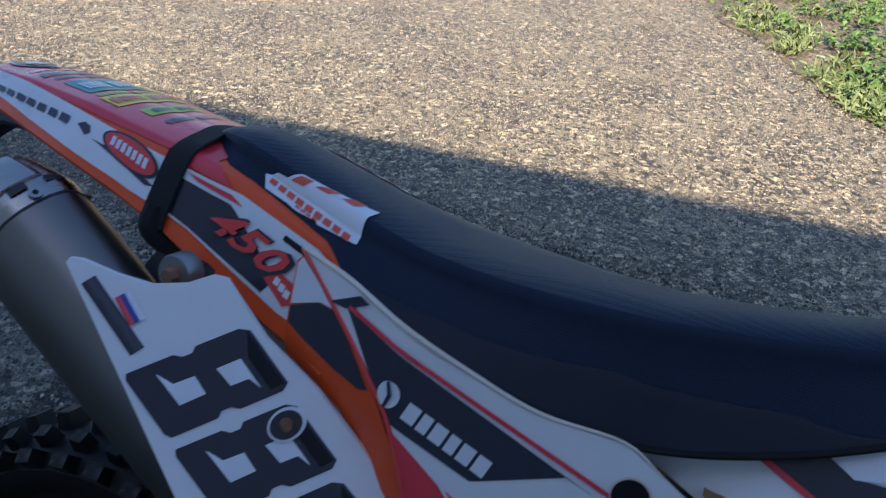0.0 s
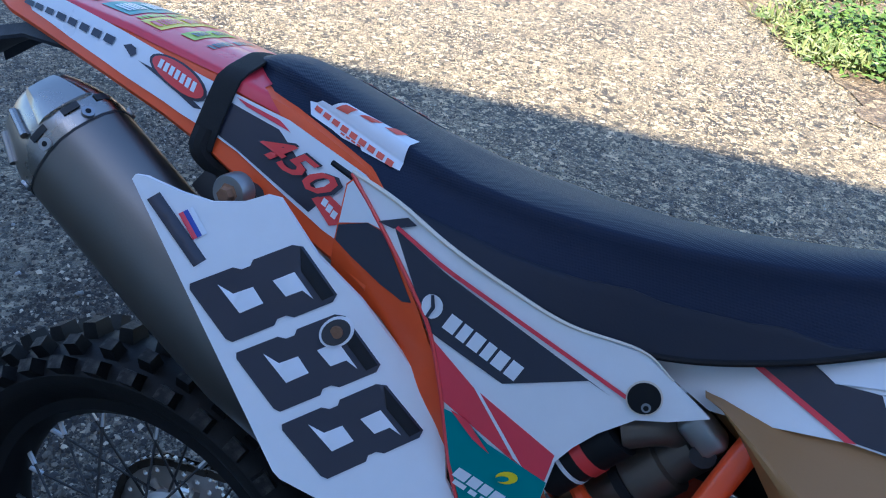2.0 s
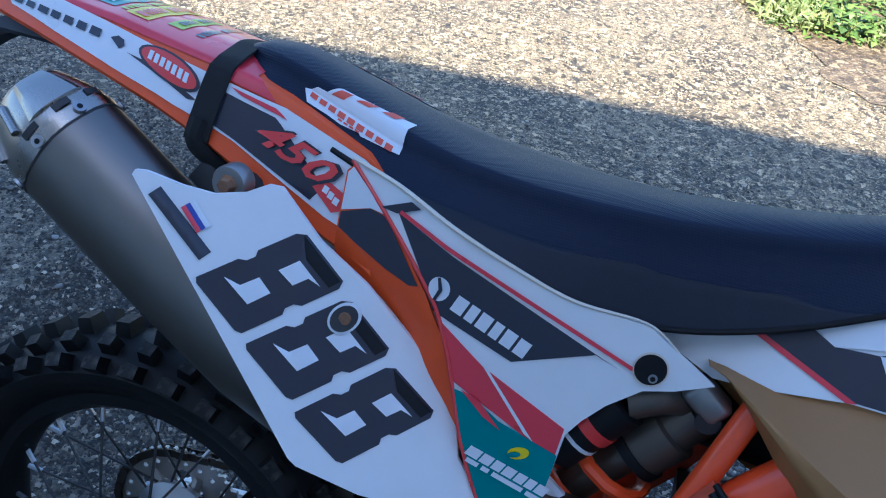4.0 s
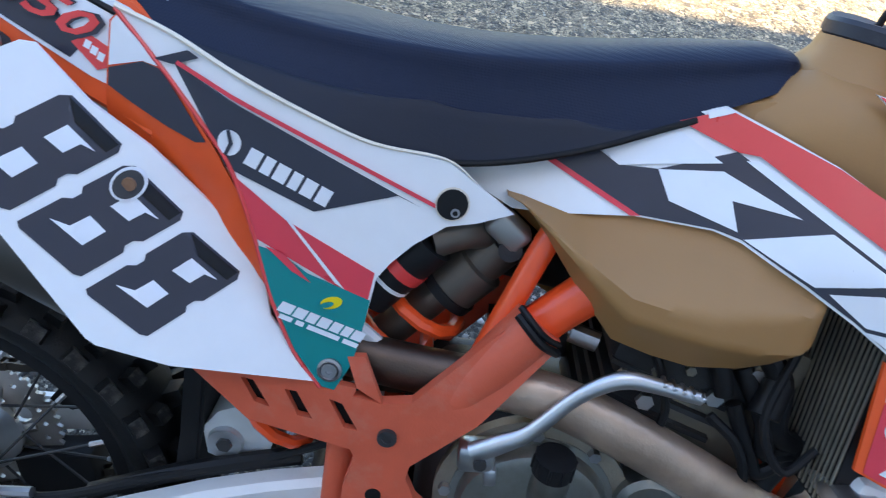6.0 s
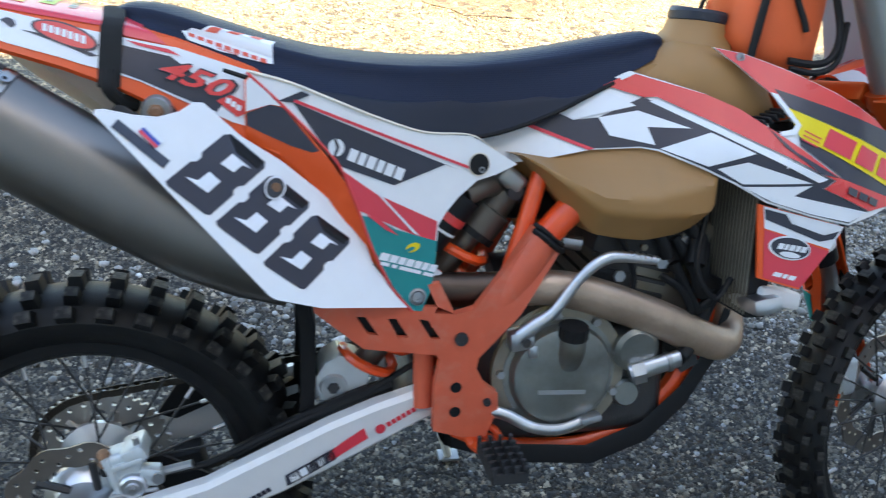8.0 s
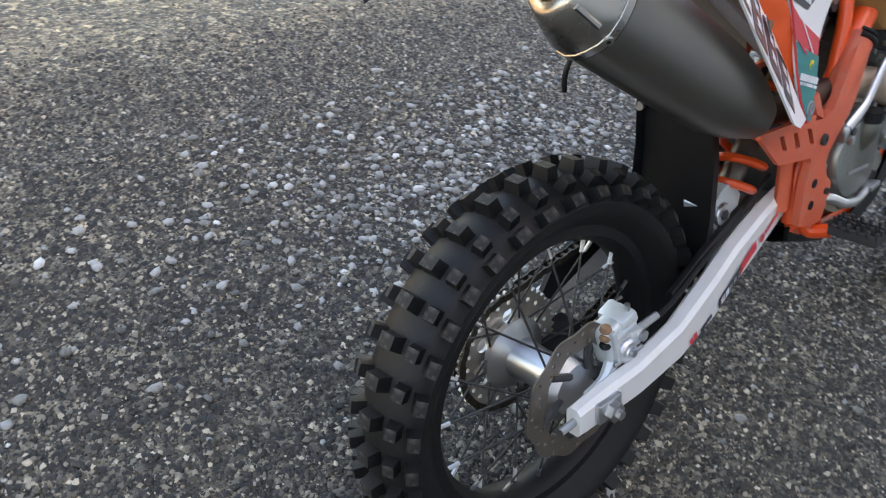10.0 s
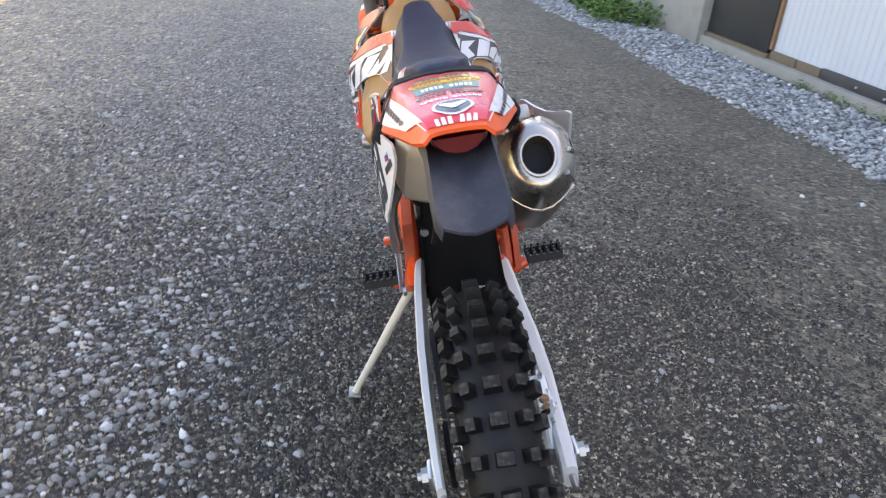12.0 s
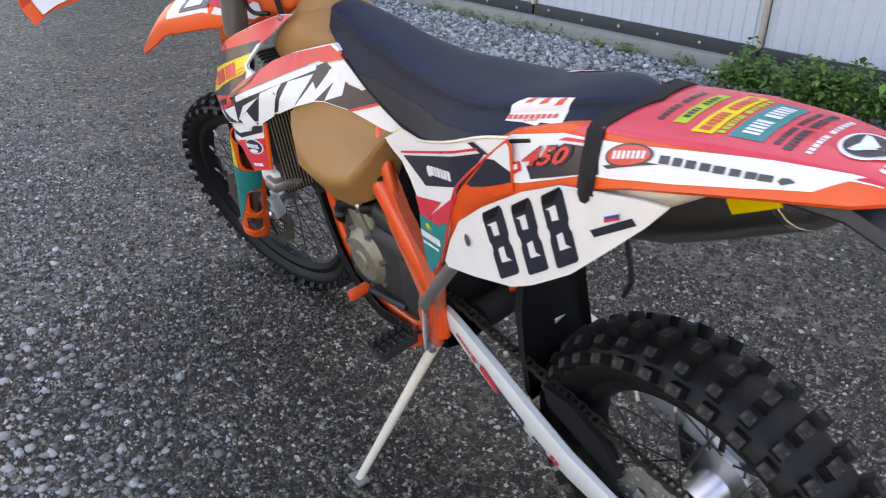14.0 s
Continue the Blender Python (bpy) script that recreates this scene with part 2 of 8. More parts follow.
def island_stone(name, dark, light, warm, bright=0.24):
    """Single stones, each of its own tone, with a little mottling."""
    m = bpy.data.materials.new(name)
    m.use_nodes = True
    nd, lk = m.node_tree.nodes, m.node_tree.links
    b = nd["Principled BSDF"]
    b.inputs["Roughness"].default_value = 0.48
    g = nd.new("ShaderNodeNewGeometry")
    rp = nd.new("ShaderNodeValToRGB")
    e = rp.color_ramp.elements
    e[0].color, e[1].color = (*dark, 1), (*light, 1)
    e.new(0.55).color = (*warm, 1)
    e.new(0.80).color = (*[bright * (a + c) for a, c in zip(warm, light)], 1)
    e.new(0.93).color = (*[0.5 * c for c in light], 1)
    lk.new(g.outputs["Random Per Island"], rp.inputs[0])
    tc = nd.new("ShaderNodeTexCoord")
    n = nd.new("ShaderNodeTexNoise")
    n.inputs["Scale"].default_value, n.inputs["Detail"].default_value = 160, 5
    lk.new(tc.outputs["Object"], n.inputs["Vector"])
    hv = nd.new("ShaderNodeHueSaturation")
    mr = nd.new("ShaderNodeMapRange")
    mr.inputs["To Min"].default_value, mr.inputs["To Max"].default_value = 0.65, 1.35
    lk.new(n.outputs["Fac"], mr.inputs["Value"])
    lk.new(mr.outputs[0], hv.inputs["Value"])
    lk.new(rp.outputs[0], hv.inputs["Color"])
    lk.new(hv.outputs[0], b.inputs["Base Color"])
    bp = nd.new("ShaderNodeBump")
    bp.inputs["Strength"].default_value, bp.inputs["Distance"].default_value = 0.4, 0.003
    lk.new(n.outputs["Fac"], bp.inputs["Height"])
    lk.new(bp.outputs[0], b.inputs["Normal"])
    return m


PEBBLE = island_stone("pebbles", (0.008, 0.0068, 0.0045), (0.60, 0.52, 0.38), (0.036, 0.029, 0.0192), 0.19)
CRUSHED = island_stone("crushed_rock", (0.13, 0.135, 0.14), (0.72, 0.73, 0.74), (0.34, 0.35, 0.36), 0.45)
PALESTONE = island_stone("pale_yard_stones", (0.07, 0.068, 0.062), (0.66, 0.655, 0.63), (0.22, 0.215, 0.20), 0.42)
# paler copy of PEBBLE: sunlight on the open side is partly in the colour
SUNPEBBLE = island_stone("sun_brightened_gravel", (0.035, 0.031, 0.023), (0.56, 0.52, 0.42), (0.125, 0.112, 0.086), 0.30)

# ---- mesh helpers ----
SHAPE = [None]      # how the next parts are seated on the bike


# how the bodywork, drawn flat from the side, sits on the bike: shifts along, outwards and up for each term below
SEATING = ((-0.0409, 0.0024, 0.0420), (-0.0655, 0.0131, 0.0385), (-0.0408, -0.0986, -0.0549), (-0.0078, -0.0928, 0.1316), (0.0043, 0.0192, 0.0192),
           (-0.0490, -0.0289, -0.0180), (0.0248, 0.0114, -0.0510), (0.0214, -0.0324, -0.0145), (-0.0049, -0.0393, -0.1086))


def fit_body(c):
    """Seats the bodywork over the wheels, the same on both sides."""
    c.x -= 0.026
    c.z += 0.038 - 0.016 * max(0.0, min(1.0, (c.x - 0.774) / 0.45))
    x, z, a = c.x - 0.55, c.z - 0.75, abs(c.y) - 0.12
    terms = (1.0, x, z, a, x * x, x * z, z * z, a * x, a * z)
    d = [sum(t * k[i] for t, k in zip(terms, SEATING)) for i in range(3)]
    w = abs(c.y)
    c.x += d[0]
    c.z += d[2]
    c.y = math.copysign(max(0.0, w + min(1.0, w / 0.05) * d[1]), c.y)


def fit_engine(c):
    """As the bodywork, but drawn in towards the middle low down, where the engine is narrow."""
    fit_body(c)
    d = abs(c.y) * 0.20 * max(0.0, min(1.0, (0.78 - c.z) / 0.22))
    c.y -= math.copysign(d, c.y)
    c.x -= 0.22 * d
    c.z -= 0.15 * d


def fit_arm(c):
    """Swings the rear arm and what it carries about the axle."""
    x, z = 0.986 * c.x, 0.986 * (c.z - 0.335)
    c.x, c.z = x * math.cos(0.0646) - z * math.sin(0.0646), 0.335 + x * math.sin(0.0646) + z * math.cos(0.0646)


def finish(name, me, mat, parent=None, label="", smooth=35):
    me.materials.append(mat)
    if smooth:
        me.polygons.foreach_set("use_smooth", [True] * len(me.polygons))
        me.set_sharp_from_angle(angle=radians(smooth))
    ob = new(name, me)
    if parent is not None:
        ob.parent = parent
    if label:
        ob["label"] = label
    return ob


def part(name, bm, mat, parent=None, label="", smooth=35):
    """Links a bmesh as one mesh object under a thing or a part."""
    if SHAPE[0] and parent is not None:
        for v in bm.verts:
            SHAPE[0](v.co)
    bmesh.ops.recalc_face_normals(bm, faces=bm.faces)
    me = bpy.data.meshes.new(name)
    bm.to_mesh(me)
    bm.free()
    return finish(name, me, mat, parent, label, smooth)


def box(sx, sy, sz, m=None, bevel=0.0, seg=2, bm=None):
    bm = bm or bmesh.new()
    r = bmesh.ops.create_cube(bm, size=1, matrix=(m or Matrix()) @ Matrix.Diagonal((sx, sy, sz, 1)))
    if bevel:
        es = list({e for v in r["verts"] for e in v.link_edges})
        bmesh.ops.bevel(bm, geom=es, offset=bevel, segments=seg, affect="EDGES", profile=0.5)
    return bm


def smooth_path(pts, n=6):
    """Points of a soft curve through pts."""
    p = [Vector(q) for q in pts]
    p = [2 * p[0] - p[1]] + p + [2 * p[-1] - p[-2]]
    out = []
    for i in range(1, len(p) - 2):
        for k in range(n):
            t = k / n
            a, b, c, d = p[i - 1], p[i], p[i + 1], p[i + 2]
            out.append(0.5 * (2 * b + (c - a) * t + (2 * a - 5 * b + 4 * c - d) * t * t + (3 * b - a - 3 * c + d) * t ** 3))
    return out + [p[-2]]


def tube(pts, radius, seg=12, soft=6, flat=1.0, caps=True, bm=None):
    """A round bar along a soft curve; radius is one number or one for each given point; flat squeezes it sideways."""
    bm = bm or bmesh.new()
    path = smooth_path(pts, soft) if soft > 1 else [Vector(q) for q in pts]
    n = len(path)
    if isinstance(radius, (int, float)):
        rad = [radius] * n
    else:
        rad = [float(v) for v in np.interp(np.linspace(0, 1, n), np.linspace(0, 1, len(radius)), radius)]
    tan = [(path[min(i + 1, n - 1)] - path[max(i - 1, 0)]).normalized() for i in range(n)]
    side = Vector((0, 1, 0)) if abs(tan[0].y) < 0.9 else Vector((1, 0, 0))
    rings = []
    for p, t, r in zip(path, tan, rad):
        u = (side - t * side.dot(t)).normalized()
        v = t.cross(u)
        side = u
        rings.append([bm.verts.new(p + r * (math.cos(a) * u * flat + math.sin(a) * v)) for a in np.linspace(0, 2 * math.pi, seg, endpoint=False)])
    for a, b in zip(rings, rings[1:]):
        for i in range(seg):
            bm.faces.new((a[i], a[(i + 1) % seg], b[(i + 1) % seg], b[i]))
    if caps:
        bm.faces.new(rings[0][::-1])
        bm.faces.new(rings[-1])
    return bm


def lathe(profile, seg=32, m=None, closed=False, bm=None):
    """Turns a profile of (radius, along) about the local y axis."""
    bm = bm or bmesh.new()
    m = m or Matrix()
    rings = []
    for r, y in profile:
        rings.append([bm.verts.new(m @ Vector((r * math.cos(a), y, r * math.sin(a)))) for a in np.linspace(0, 2 * math.pi, seg, endpoint=False)])
    pairs = list(zip(rings, rings[1:])) + ([(rings[-1], rings[0])] if closed else [])
    for a, b in pairs:
        for i in range(seg):
            bm.faces.new((a[i], a[(i + 1) % seg], b[(i + 1) % seg], b[i]))
    if not closed:
        for ring, (r, _) in ((rings[0], profile[0]), (rings[-1], profile[-1])):
            if r > 1e-5:
                bm.faces.new(ring)
    bmesh.ops.remove_doubles(bm, verts=bm.verts, dist=1e-6)
    return bm


def loft(sections, bm=None, caps=True):
    """Skins closed loops that have the same number of points."""
    bm = bm or bmesh.new()
    rings = [[bm.verts.new(p) for p in s] for s in sections]
    n = len(rings[0])
    for a, b in zip(rings, rings[1:]):
        for i in range(n):
            bm.faces.new((a[i], a[(i + 1) % n], b[(i + 1) % n], b[i]))
    if caps:
        bm.faces.new(rings[0][::-1])
        bm.faces.new(rings[-1])
    return bm


def slab(outline, surface, thick=0.003, step=0.03, lift=0.0, m=None, bm=None, cut=True):
    """A sheet with the given outline in (x, z), laid on the surface y = surface(x, z) and thickened towards the middle."""
    bm = bm or bmesh.new()
    old = set(bm.verts)
    vs = [bm.verts.new((x, 0, z)) for x, z in outline]
    bm.faces.new(vs)
    if cut and step:
        xs, zs = [p[0] for p in outline], [p[1] for p in outline]
        for lo, hi, ax in ((min(xs), max(xs), 0), (min(zs), max(zs), 2)):
            for k in range(1, int((hi - lo) / step) + 1):
                co, no = [0, 0, 0], [0, 0, 0]
                co[ax], no[ax] = lo + k * step, 1
                g = [v for v in bm.verts if v not in old]
                ed = list({e for v in g for e in v.link_edges})
                fa = list({f for v in g for f in v.link_faces})
                bmesh.ops.bisect_plane(bm, geom=g + ed + fa, plane_co=co, plane_no=no)
    fs = list({f for v in bm.verts if v not in old for f in v.link_faces})
    bmesh.ops.triangulate(bm, faces=[f for f in fs if len(f.verts) > 4])
    front = [v for v in bm.verts if v not in old]
    for v in front:
        y = surface(v.co.x, v.co.z)
        v.co.y = y + math.copysign(lift, y)
    fs = list({f for v in front for f in v.link_faces})
    r = bmesh.ops.extrude_face_region(bm, geom=fs)
    for v in [g for g in r["geom"] if isinstance(g, bmesh.types.BMVert)]:
        v.co.y -= math.copysign(thick, v.co.y)
    if m is not None:
        for v in bm.verts:
            if v not in old:
                v.co = m @ v.co
    return bm


def stones(name, n, place, size, mat, seed, flat=0.65, coarse=False):
    """Many loose stones in one mesh. place(rng, n) gives their x, y; size the range of their radius."""
    rng = np.random.default_rng(seed)
    bm = bmesh.new()
    bmesh.ops.create_icosphere(bm, subdivisions=1, radius=1)
    base = np.array([v.co for v in bm.verts])
    tri = np.array([[v.index for v in f.verts] for f in bm.faces])
    bm.free()
    if coarse:      # small half-buried grains: only their upper faces are made
        base = np.array([(1, 0.1, -0.4), (-0.1, 1, -0.4), (-1, -0.1, -0.4), (0.1, -1, -0.4), (0.15, 0.1, 1)], float)
        tri = np.array([(0, 1, 4), (1, 2, 4), (2, 3, 4), (3, 0, 4)])
    xy = place(rng, n)
    n = len(xy)
    s = size[0] + (size[1] - size[0]) * rng.random(n) ** 2.5
    k = len(base)
    v = base[None] * (1 + 0.28 * (rng.random((n, k, 1)) - 0.5) * 2)
    v = v * (s[:, None] * np.stack([rng.uniform(0.75, 1.3, n), rng.uniform(0.7, 1.1, n), flat * rng.uniform(0.6, 1.2, n)], 1))[:, None, :]
    a = rng.random(n) * 2 * math.pi
    c, sn = np.cos(a)[:, None], np.sin(a)[:, None]
    w = v.copy()
    w[..., 0], w[..., 1] = v[..., 0] * c - v[..., 1] * sn, v[..., 0] * sn + v[..., 1] * c
    w[..., 2] += rng.uniform(-0.15, 0.15, (n, 1)) * w[..., 0]
    w[..., :2] += xy[:, None, :]
    w[..., 2] += (s * flat * rng.uniform(-0.1, 0.55, n))[:, None]
    faces = (tri[None] + (np.arange(n) * k)[:, None, None]).reshape(-1, 3)
    me = bpy.data.meshes.new(name)
    me.vertices.add(n * k)
    me.vertices.foreach_set("co", w.reshape(-1).astype(np.float32))
    me.loops.add(faces.size)
    me.loops.foreach_set("vertex_index", faces.reshape(-1).astype(np.int32))
    me.polygons.add(len(faces))
    me.polygons.foreach_set("loop_start", np.arange(0, faces.size, 3, dtype=np.int32))
    me.update(calc_edges=True)
    return finish(name, me, mat, smooth=0)


def leaves(name, centres, count, spread, length, mat, seed, blade=False, parent=None):
    """Clumps of small bent leaves round the given stems, in one mesh."""
    rng = np.random.default_rng(seed)
    vs, fs = [], []
    for (cx, cy, h) in centres:
        for _ in range(count):
            r = spread * math.sqrt(rng.random())
            a = rng.random() * 2 * math.pi
            z = h * (0.08 + 0.92 * rng.random() ** 0.7) * (1 - 0.55 * (r / spread) ** 2)
            L = length * rng.uniform(0.6, 1.35)
            d = Vector((rng.normal(), rng.normal(), rng.normal() * 0.5 + (1.4 if blade else 0.15))).normalized()
            side = d.cross(Vector((0, 0, 1)))
            side = (side if side.length > 1e-3 else Vector((1, 0, 0))).normalized() * L * (0.06 if blade else rng.uniform(0.28, 0.42))
            p = Vector((cx + r * math.cos(a), cy + r * math.sin(a), 0.0 if blade else z))
            droop = Vector((0, 0, -0.25 * L))
            b = len(vs)
            vs += [p, p + d * L * 0.45 + side, p + d * L * 0.45 - side, p + d * L + droop, p + d * L * 0.5 + Vector((0, 0, 0.06 * L))]
            fs += [(b, b + 1, b + 4), (b, b + 4, b + 2), (b + 1, b + 3, b + 4), (b + 4, b + 3, b + 2)]
    me = bpy.data.meshes.new(name)
    me.from_pydata([tuple(v) for v in vs], [], fs)
    return finish(name, me, mat, parent, smooth=0)


def leaf_material(name, dark, light):
    m = bpy.data.materials.new(name)
    m.use_nodes = True
    nd, lk = m.node_tree.nodes, m.node_tree.links
    b = nd["Principled BSDF"]
    b.inputs["Roughness"].default_value = 0.55
    g = nd.new("ShaderNodeNewGeometry")
    rp = nd.new("ShaderNodeValToRGB")
    rp.color_ramp.elements[0].color, rp.color_ramp.elements[1].color = (*dark, 1), (*light, 1)
    lk.new(g.outputs["Random Per Island"], rp.inputs[0])
    lk.new(rp.outputs[0], b.inputs["Base Color"])
    b.inputs["Transmission Weight"].default_value = 0.0
    b.inputs["Subsurface Weight"].default_value = 0.0
    return m


LEAF = leaf_material("weed_leaves", (0.03, 0.09, 0.012), (0.12, 0.24, 0.035))
VERGELEAF = leaf_material("verge_leaves", (0.04, 0.085, 0.012), (0.15, 0.24, 0.04))
GRASS = leaf_material("grass_blades", (0.06, 0.10, 0.02), (0.24, 0.26, 0.08))

# ---- the yard ----
bm = bmesh.new()
bmesh.ops.create_grid(bm, x_segments=60, y_segments=60, size=80)
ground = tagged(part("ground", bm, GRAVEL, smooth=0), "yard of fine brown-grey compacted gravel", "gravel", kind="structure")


def near_bike(rng, n):
    a, b = n * 11 // 20, n * 8 // 10
    p = np.stack([-0.85 + 2.6 * rng.random(n), rng.uniform(-1.1, 2.1, n)], 1)
    p[a:b] = np.stack([-1.3 + 4.4 * rng.random(b - a), rng.uniform(-1.6, 3.2, b - a)], 1)
    p[b:] = rng.normal((1.7, 1.1), (2.4, 1.8), (n - b, 2))
    p = p[(p[:, 1] > -2.1 + 0.15 * p[:, 0]) & (p[:, 1] < 1.85 + rng.normal(0, 0.18, len(p)))]
    return p


def around(rng, n):
    r = 0.3 + 3.2 * np.sqrt(rng.random(n))
    a = rng.random(n) * 2 * math.pi
    p = np.stack([0.6 + r * np.cos(a), 0.4 + r * np.sin(a)], 1)
    return p[p[:, 1] < 1.6]


def drift(rng, n):
    """A loose band of paler stones on the stand side, thinning out at its edges."""
    t = rng.random(n)
    c = np.stack([-0.3 + 3.4 * t, 0.85 + 0.45 * t + 0.12 * np.sin(7 * t)], 1)
    c = c + rng.normal(0, 0.24, (n, 2))
    k = n * 2 // 7
    c[-k:] = np.stack([rng.uniform(0.0, 2.9, k), rng.uniform(0.5, 1.5, k)], 1)
    c[:k] = rng.normal((0.66, 0.93), (0.32, 0.17), (k, 2))
    return c


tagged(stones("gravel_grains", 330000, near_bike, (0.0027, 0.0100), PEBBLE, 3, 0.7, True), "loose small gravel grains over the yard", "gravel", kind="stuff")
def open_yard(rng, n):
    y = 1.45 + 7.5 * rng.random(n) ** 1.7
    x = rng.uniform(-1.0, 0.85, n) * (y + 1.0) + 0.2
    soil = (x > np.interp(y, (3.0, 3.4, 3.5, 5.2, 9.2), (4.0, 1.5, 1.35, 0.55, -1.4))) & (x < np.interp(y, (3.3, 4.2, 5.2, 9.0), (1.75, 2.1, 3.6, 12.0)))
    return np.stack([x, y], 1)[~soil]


tagged(stones("far_gravel", 150000, open_yard, (0.0026, 0.0078), SUNPEBBLE, 9, 0.75, True), "coarser gravel on the sunlit side of the yard, brightened in its colour", "gravel", kind="stuff")


# pale stones, made denser also to stand in for glare on far ground
def far_end(rng, n):
    x = 1.0 + 8.0 * rng.random(n) ** 1.6
    p = np.stack([x, -0.3 + 0.2 * x + (0.9 + 0.28 * x) * rng.random(n)], 1) + rng.normal(0, (0.45, 0.32), (n, 2))
    return p[rng.random(n) < np.clip((x - 1.1) / 2.0, 0.12, 1.0)]


tagged(stones("pale_gravel", 85000, far_end, (0.004, 0.0105), PALESTONE, 10, 0.75, True), "paler loose gravel further along the yard, glare partly in its colour", "gravel", kind="stuff")
tagged(stones("gravel_pebbles", 1300, around, (0.006, 0.017), PALESTONE, 4), "scattered grey pebbles lying on the gravel", "pebbles", kind="stuff")
tagged(stones("pale_pebbles", 3200, drift, (0.005, 0.0165), PALESTONE, 5, 0.7), "pale grey stones strewn across the gravel", "pebbles", kind="stuff")

# ---- the barn ----
BARN = Matrix.Translation((4.723, -3.545, 0)) @ Matrix.Rotation(radians(6.6), 4, "Z") @ Matrix.Scale(1.16, 4)   # x along the wall, y towards the yard
SHEET = material("painted_sheet_metal", (0.51, 0.54, 0.59), 0.45, 0.0, var=0.06, scale=3, dirt=0.14, dirt_color=(0.42, 0.41, 0.39), bump=0.03)
TIMBER = material("weathered_timber", (0.15, 0.115, 0.075), 0.85, var=0.3, scale=30, dirt=0.4, dirt_color=(0.3, 0.14, 0.06), bump=0.3)
DOORBLACK = material("black_door_sheet", (0.02, 0.022, 0.025), 0.5, var=0.2, scale=5, dirt=0.3, dirt_color=(0.07, 0.07, 0.07), bump=0.08)
CONCRETE = material("weathered_concrete", (0.27, 0.26, 0.235), 0.9, var=0.2, scale=8, fine=120, dirt=0.5, dirt_color=(0.13, 0.12, 0.09), bump=0.5, depth=0.004)
TAR = material("tar_strip", (0.028, 0.029, 0.032), 0.6, var=0.3, scale=12, dirt=0.3, dirt_color=(0.12, 0.11, 0.1), bump=0.3)
RUST = material("rusty_iron", (0.30, 0.17, 0.10), 0.8, 0.2, var=0.3, scale=60, dirt=0.6, dirt_color=(0.16, 0.06, 0.02), bump=0.3)
WALL_H = 6.0


def ribbed(x0, x1, z0, z1, pitch=0.075, depth=0.007):
    """Sheet metal with shallow upright ribs."""
    bm = bmesh.new()
    prof, x = [], x0
    while x < x1 - 1e-6:
        for dx, y in ((0, 0), (0.34, 0), (0.42, depth), (0.58, depth), (0.66, 0)):
            q = x + dx * pitch
            if q < x1:
                prof.append((q, y))
        x += pitch
    prof.append((x1, 0))
    lo = [bm.verts.new((px, py, z0)) for px, py in prof]
    hi = [bm.verts.new((px, py, z1)) for px, py in prof]
    for i in range(len(prof) - 1):
        bm.faces.new((lo[i], lo[i + 1], hi[i + 1], hi[i]))
    r = bmesh.ops.extrude_face_region(bm, geom=bm.faces[:])
    for v in [g for g in r["geom"] if isinstance(g, bmesh.types.BMVert)]:
        v.co.y -= 0.004
    return bm


bm = box(27, 0.16, WALL_H - 0.1, pose(-1, -0.1, WALL_H / 2 + 0.05))
wall = tagged(part("wall_barn", bm, CONCRETE, smooth=0), "barn wall clad in pale blue-white ribbed sheet metal", "wall", kind="structure")
wall.matrix_world = BARN
for x0, x1 in ((-14.4, -10.6), (-10.57, -6.2), (-6.17, -1.97), (-1.93, -0.30), (-0.26, 1.22), (2.55, 7.2), (7.23, 12.4)):
    part("cladding_sheet", ribbed(x0, x1, 0.15 if x1 < 2 else 0.42, WALL_H), SHEET, wall, smooth=25)
bm = box(27.2, 3.0, 0.10, pose(-1, -1.2, WALL_H + 0.05), 0.01)
roof = tagged(part("roof", bm, SHEET), "flat barn roof edge of pale sheet metal", "roof", kind="structure")
roof.matrix_world = BARN
bm = box(17.94, 0.16, 0.11, pose(-6.73, 0.02, 0.03), 0.012)
for v in bm.verts:
    v.co.z += 0.008 * math.sin(v.co.x * 3.1) if v.co.z > 0.05 else 0
footing = tagged(part("footing", bm, CONCRETE), "low weathered concrete footing under the barn wall", "footing", kind="structure")
footing.matrix_world = BARN
bm = box(3.6, 0.30, 0.46, pose(4.05, -0.02, 0.18), 0.02)
pier = tagged(part("footing_pier", bm, CONCRETE), "taller block of weathered concrete beside the black door", "footing", kind="structure")
pier.matrix_world = BARN
for x0, x1 in ((-14.0, -6.2), (-6.18, -1.98), (-1.95, -0.3), (-0.28, 0.55)):
    bm = box(x1 - x0, 0.025, 0.085, pose((x0 + x1) / 2, 0.018, 0.125), 0.004)
    part("tar_board", bm, TAR, footing)
for x0, x1 in ((0.57, 0.86), (0.88, 1.22)):
    bm = box(x1 - x0, 0.025, 0.075, pose((x0 + x1) / 2, 0.018, 0.12), 0.004)
    part("timber_board", bm, TIMBER, footing)
rng = random.Random(8)
for k in range(16):
    bm = lathe([(0, 0.0), (0.009, 0.0), (0.011, 0.004), (0.007, 0.009), (0, 0.010)], 8, pose(-4.2 + 0.29 * k, 0.03, 0.13 + rng.uniform(-0.015, 0.015)))
    part("bolt", bm, STEEL, footing)
STRIP = material("rust_streaked_strip", (0.46, 0.40, 0.34), 0.7, var=0.15, scale=14, dirt=0.6, dirt_color=(0.26, 0.13, 0.06), bump=0.15)
for x, w, mat in ((-0.28, 0.030, STRIP), (-1.95, 0.028, STRIP), (1.235, 0.034, RUST), (2.30, 0.05, RUST)):
    part("joint_strip", box(w, 0.03, WALL_H - 0.16, pose(x, 0.016, WALL_H / 2 + 0.08), 0.004), mat, wall)
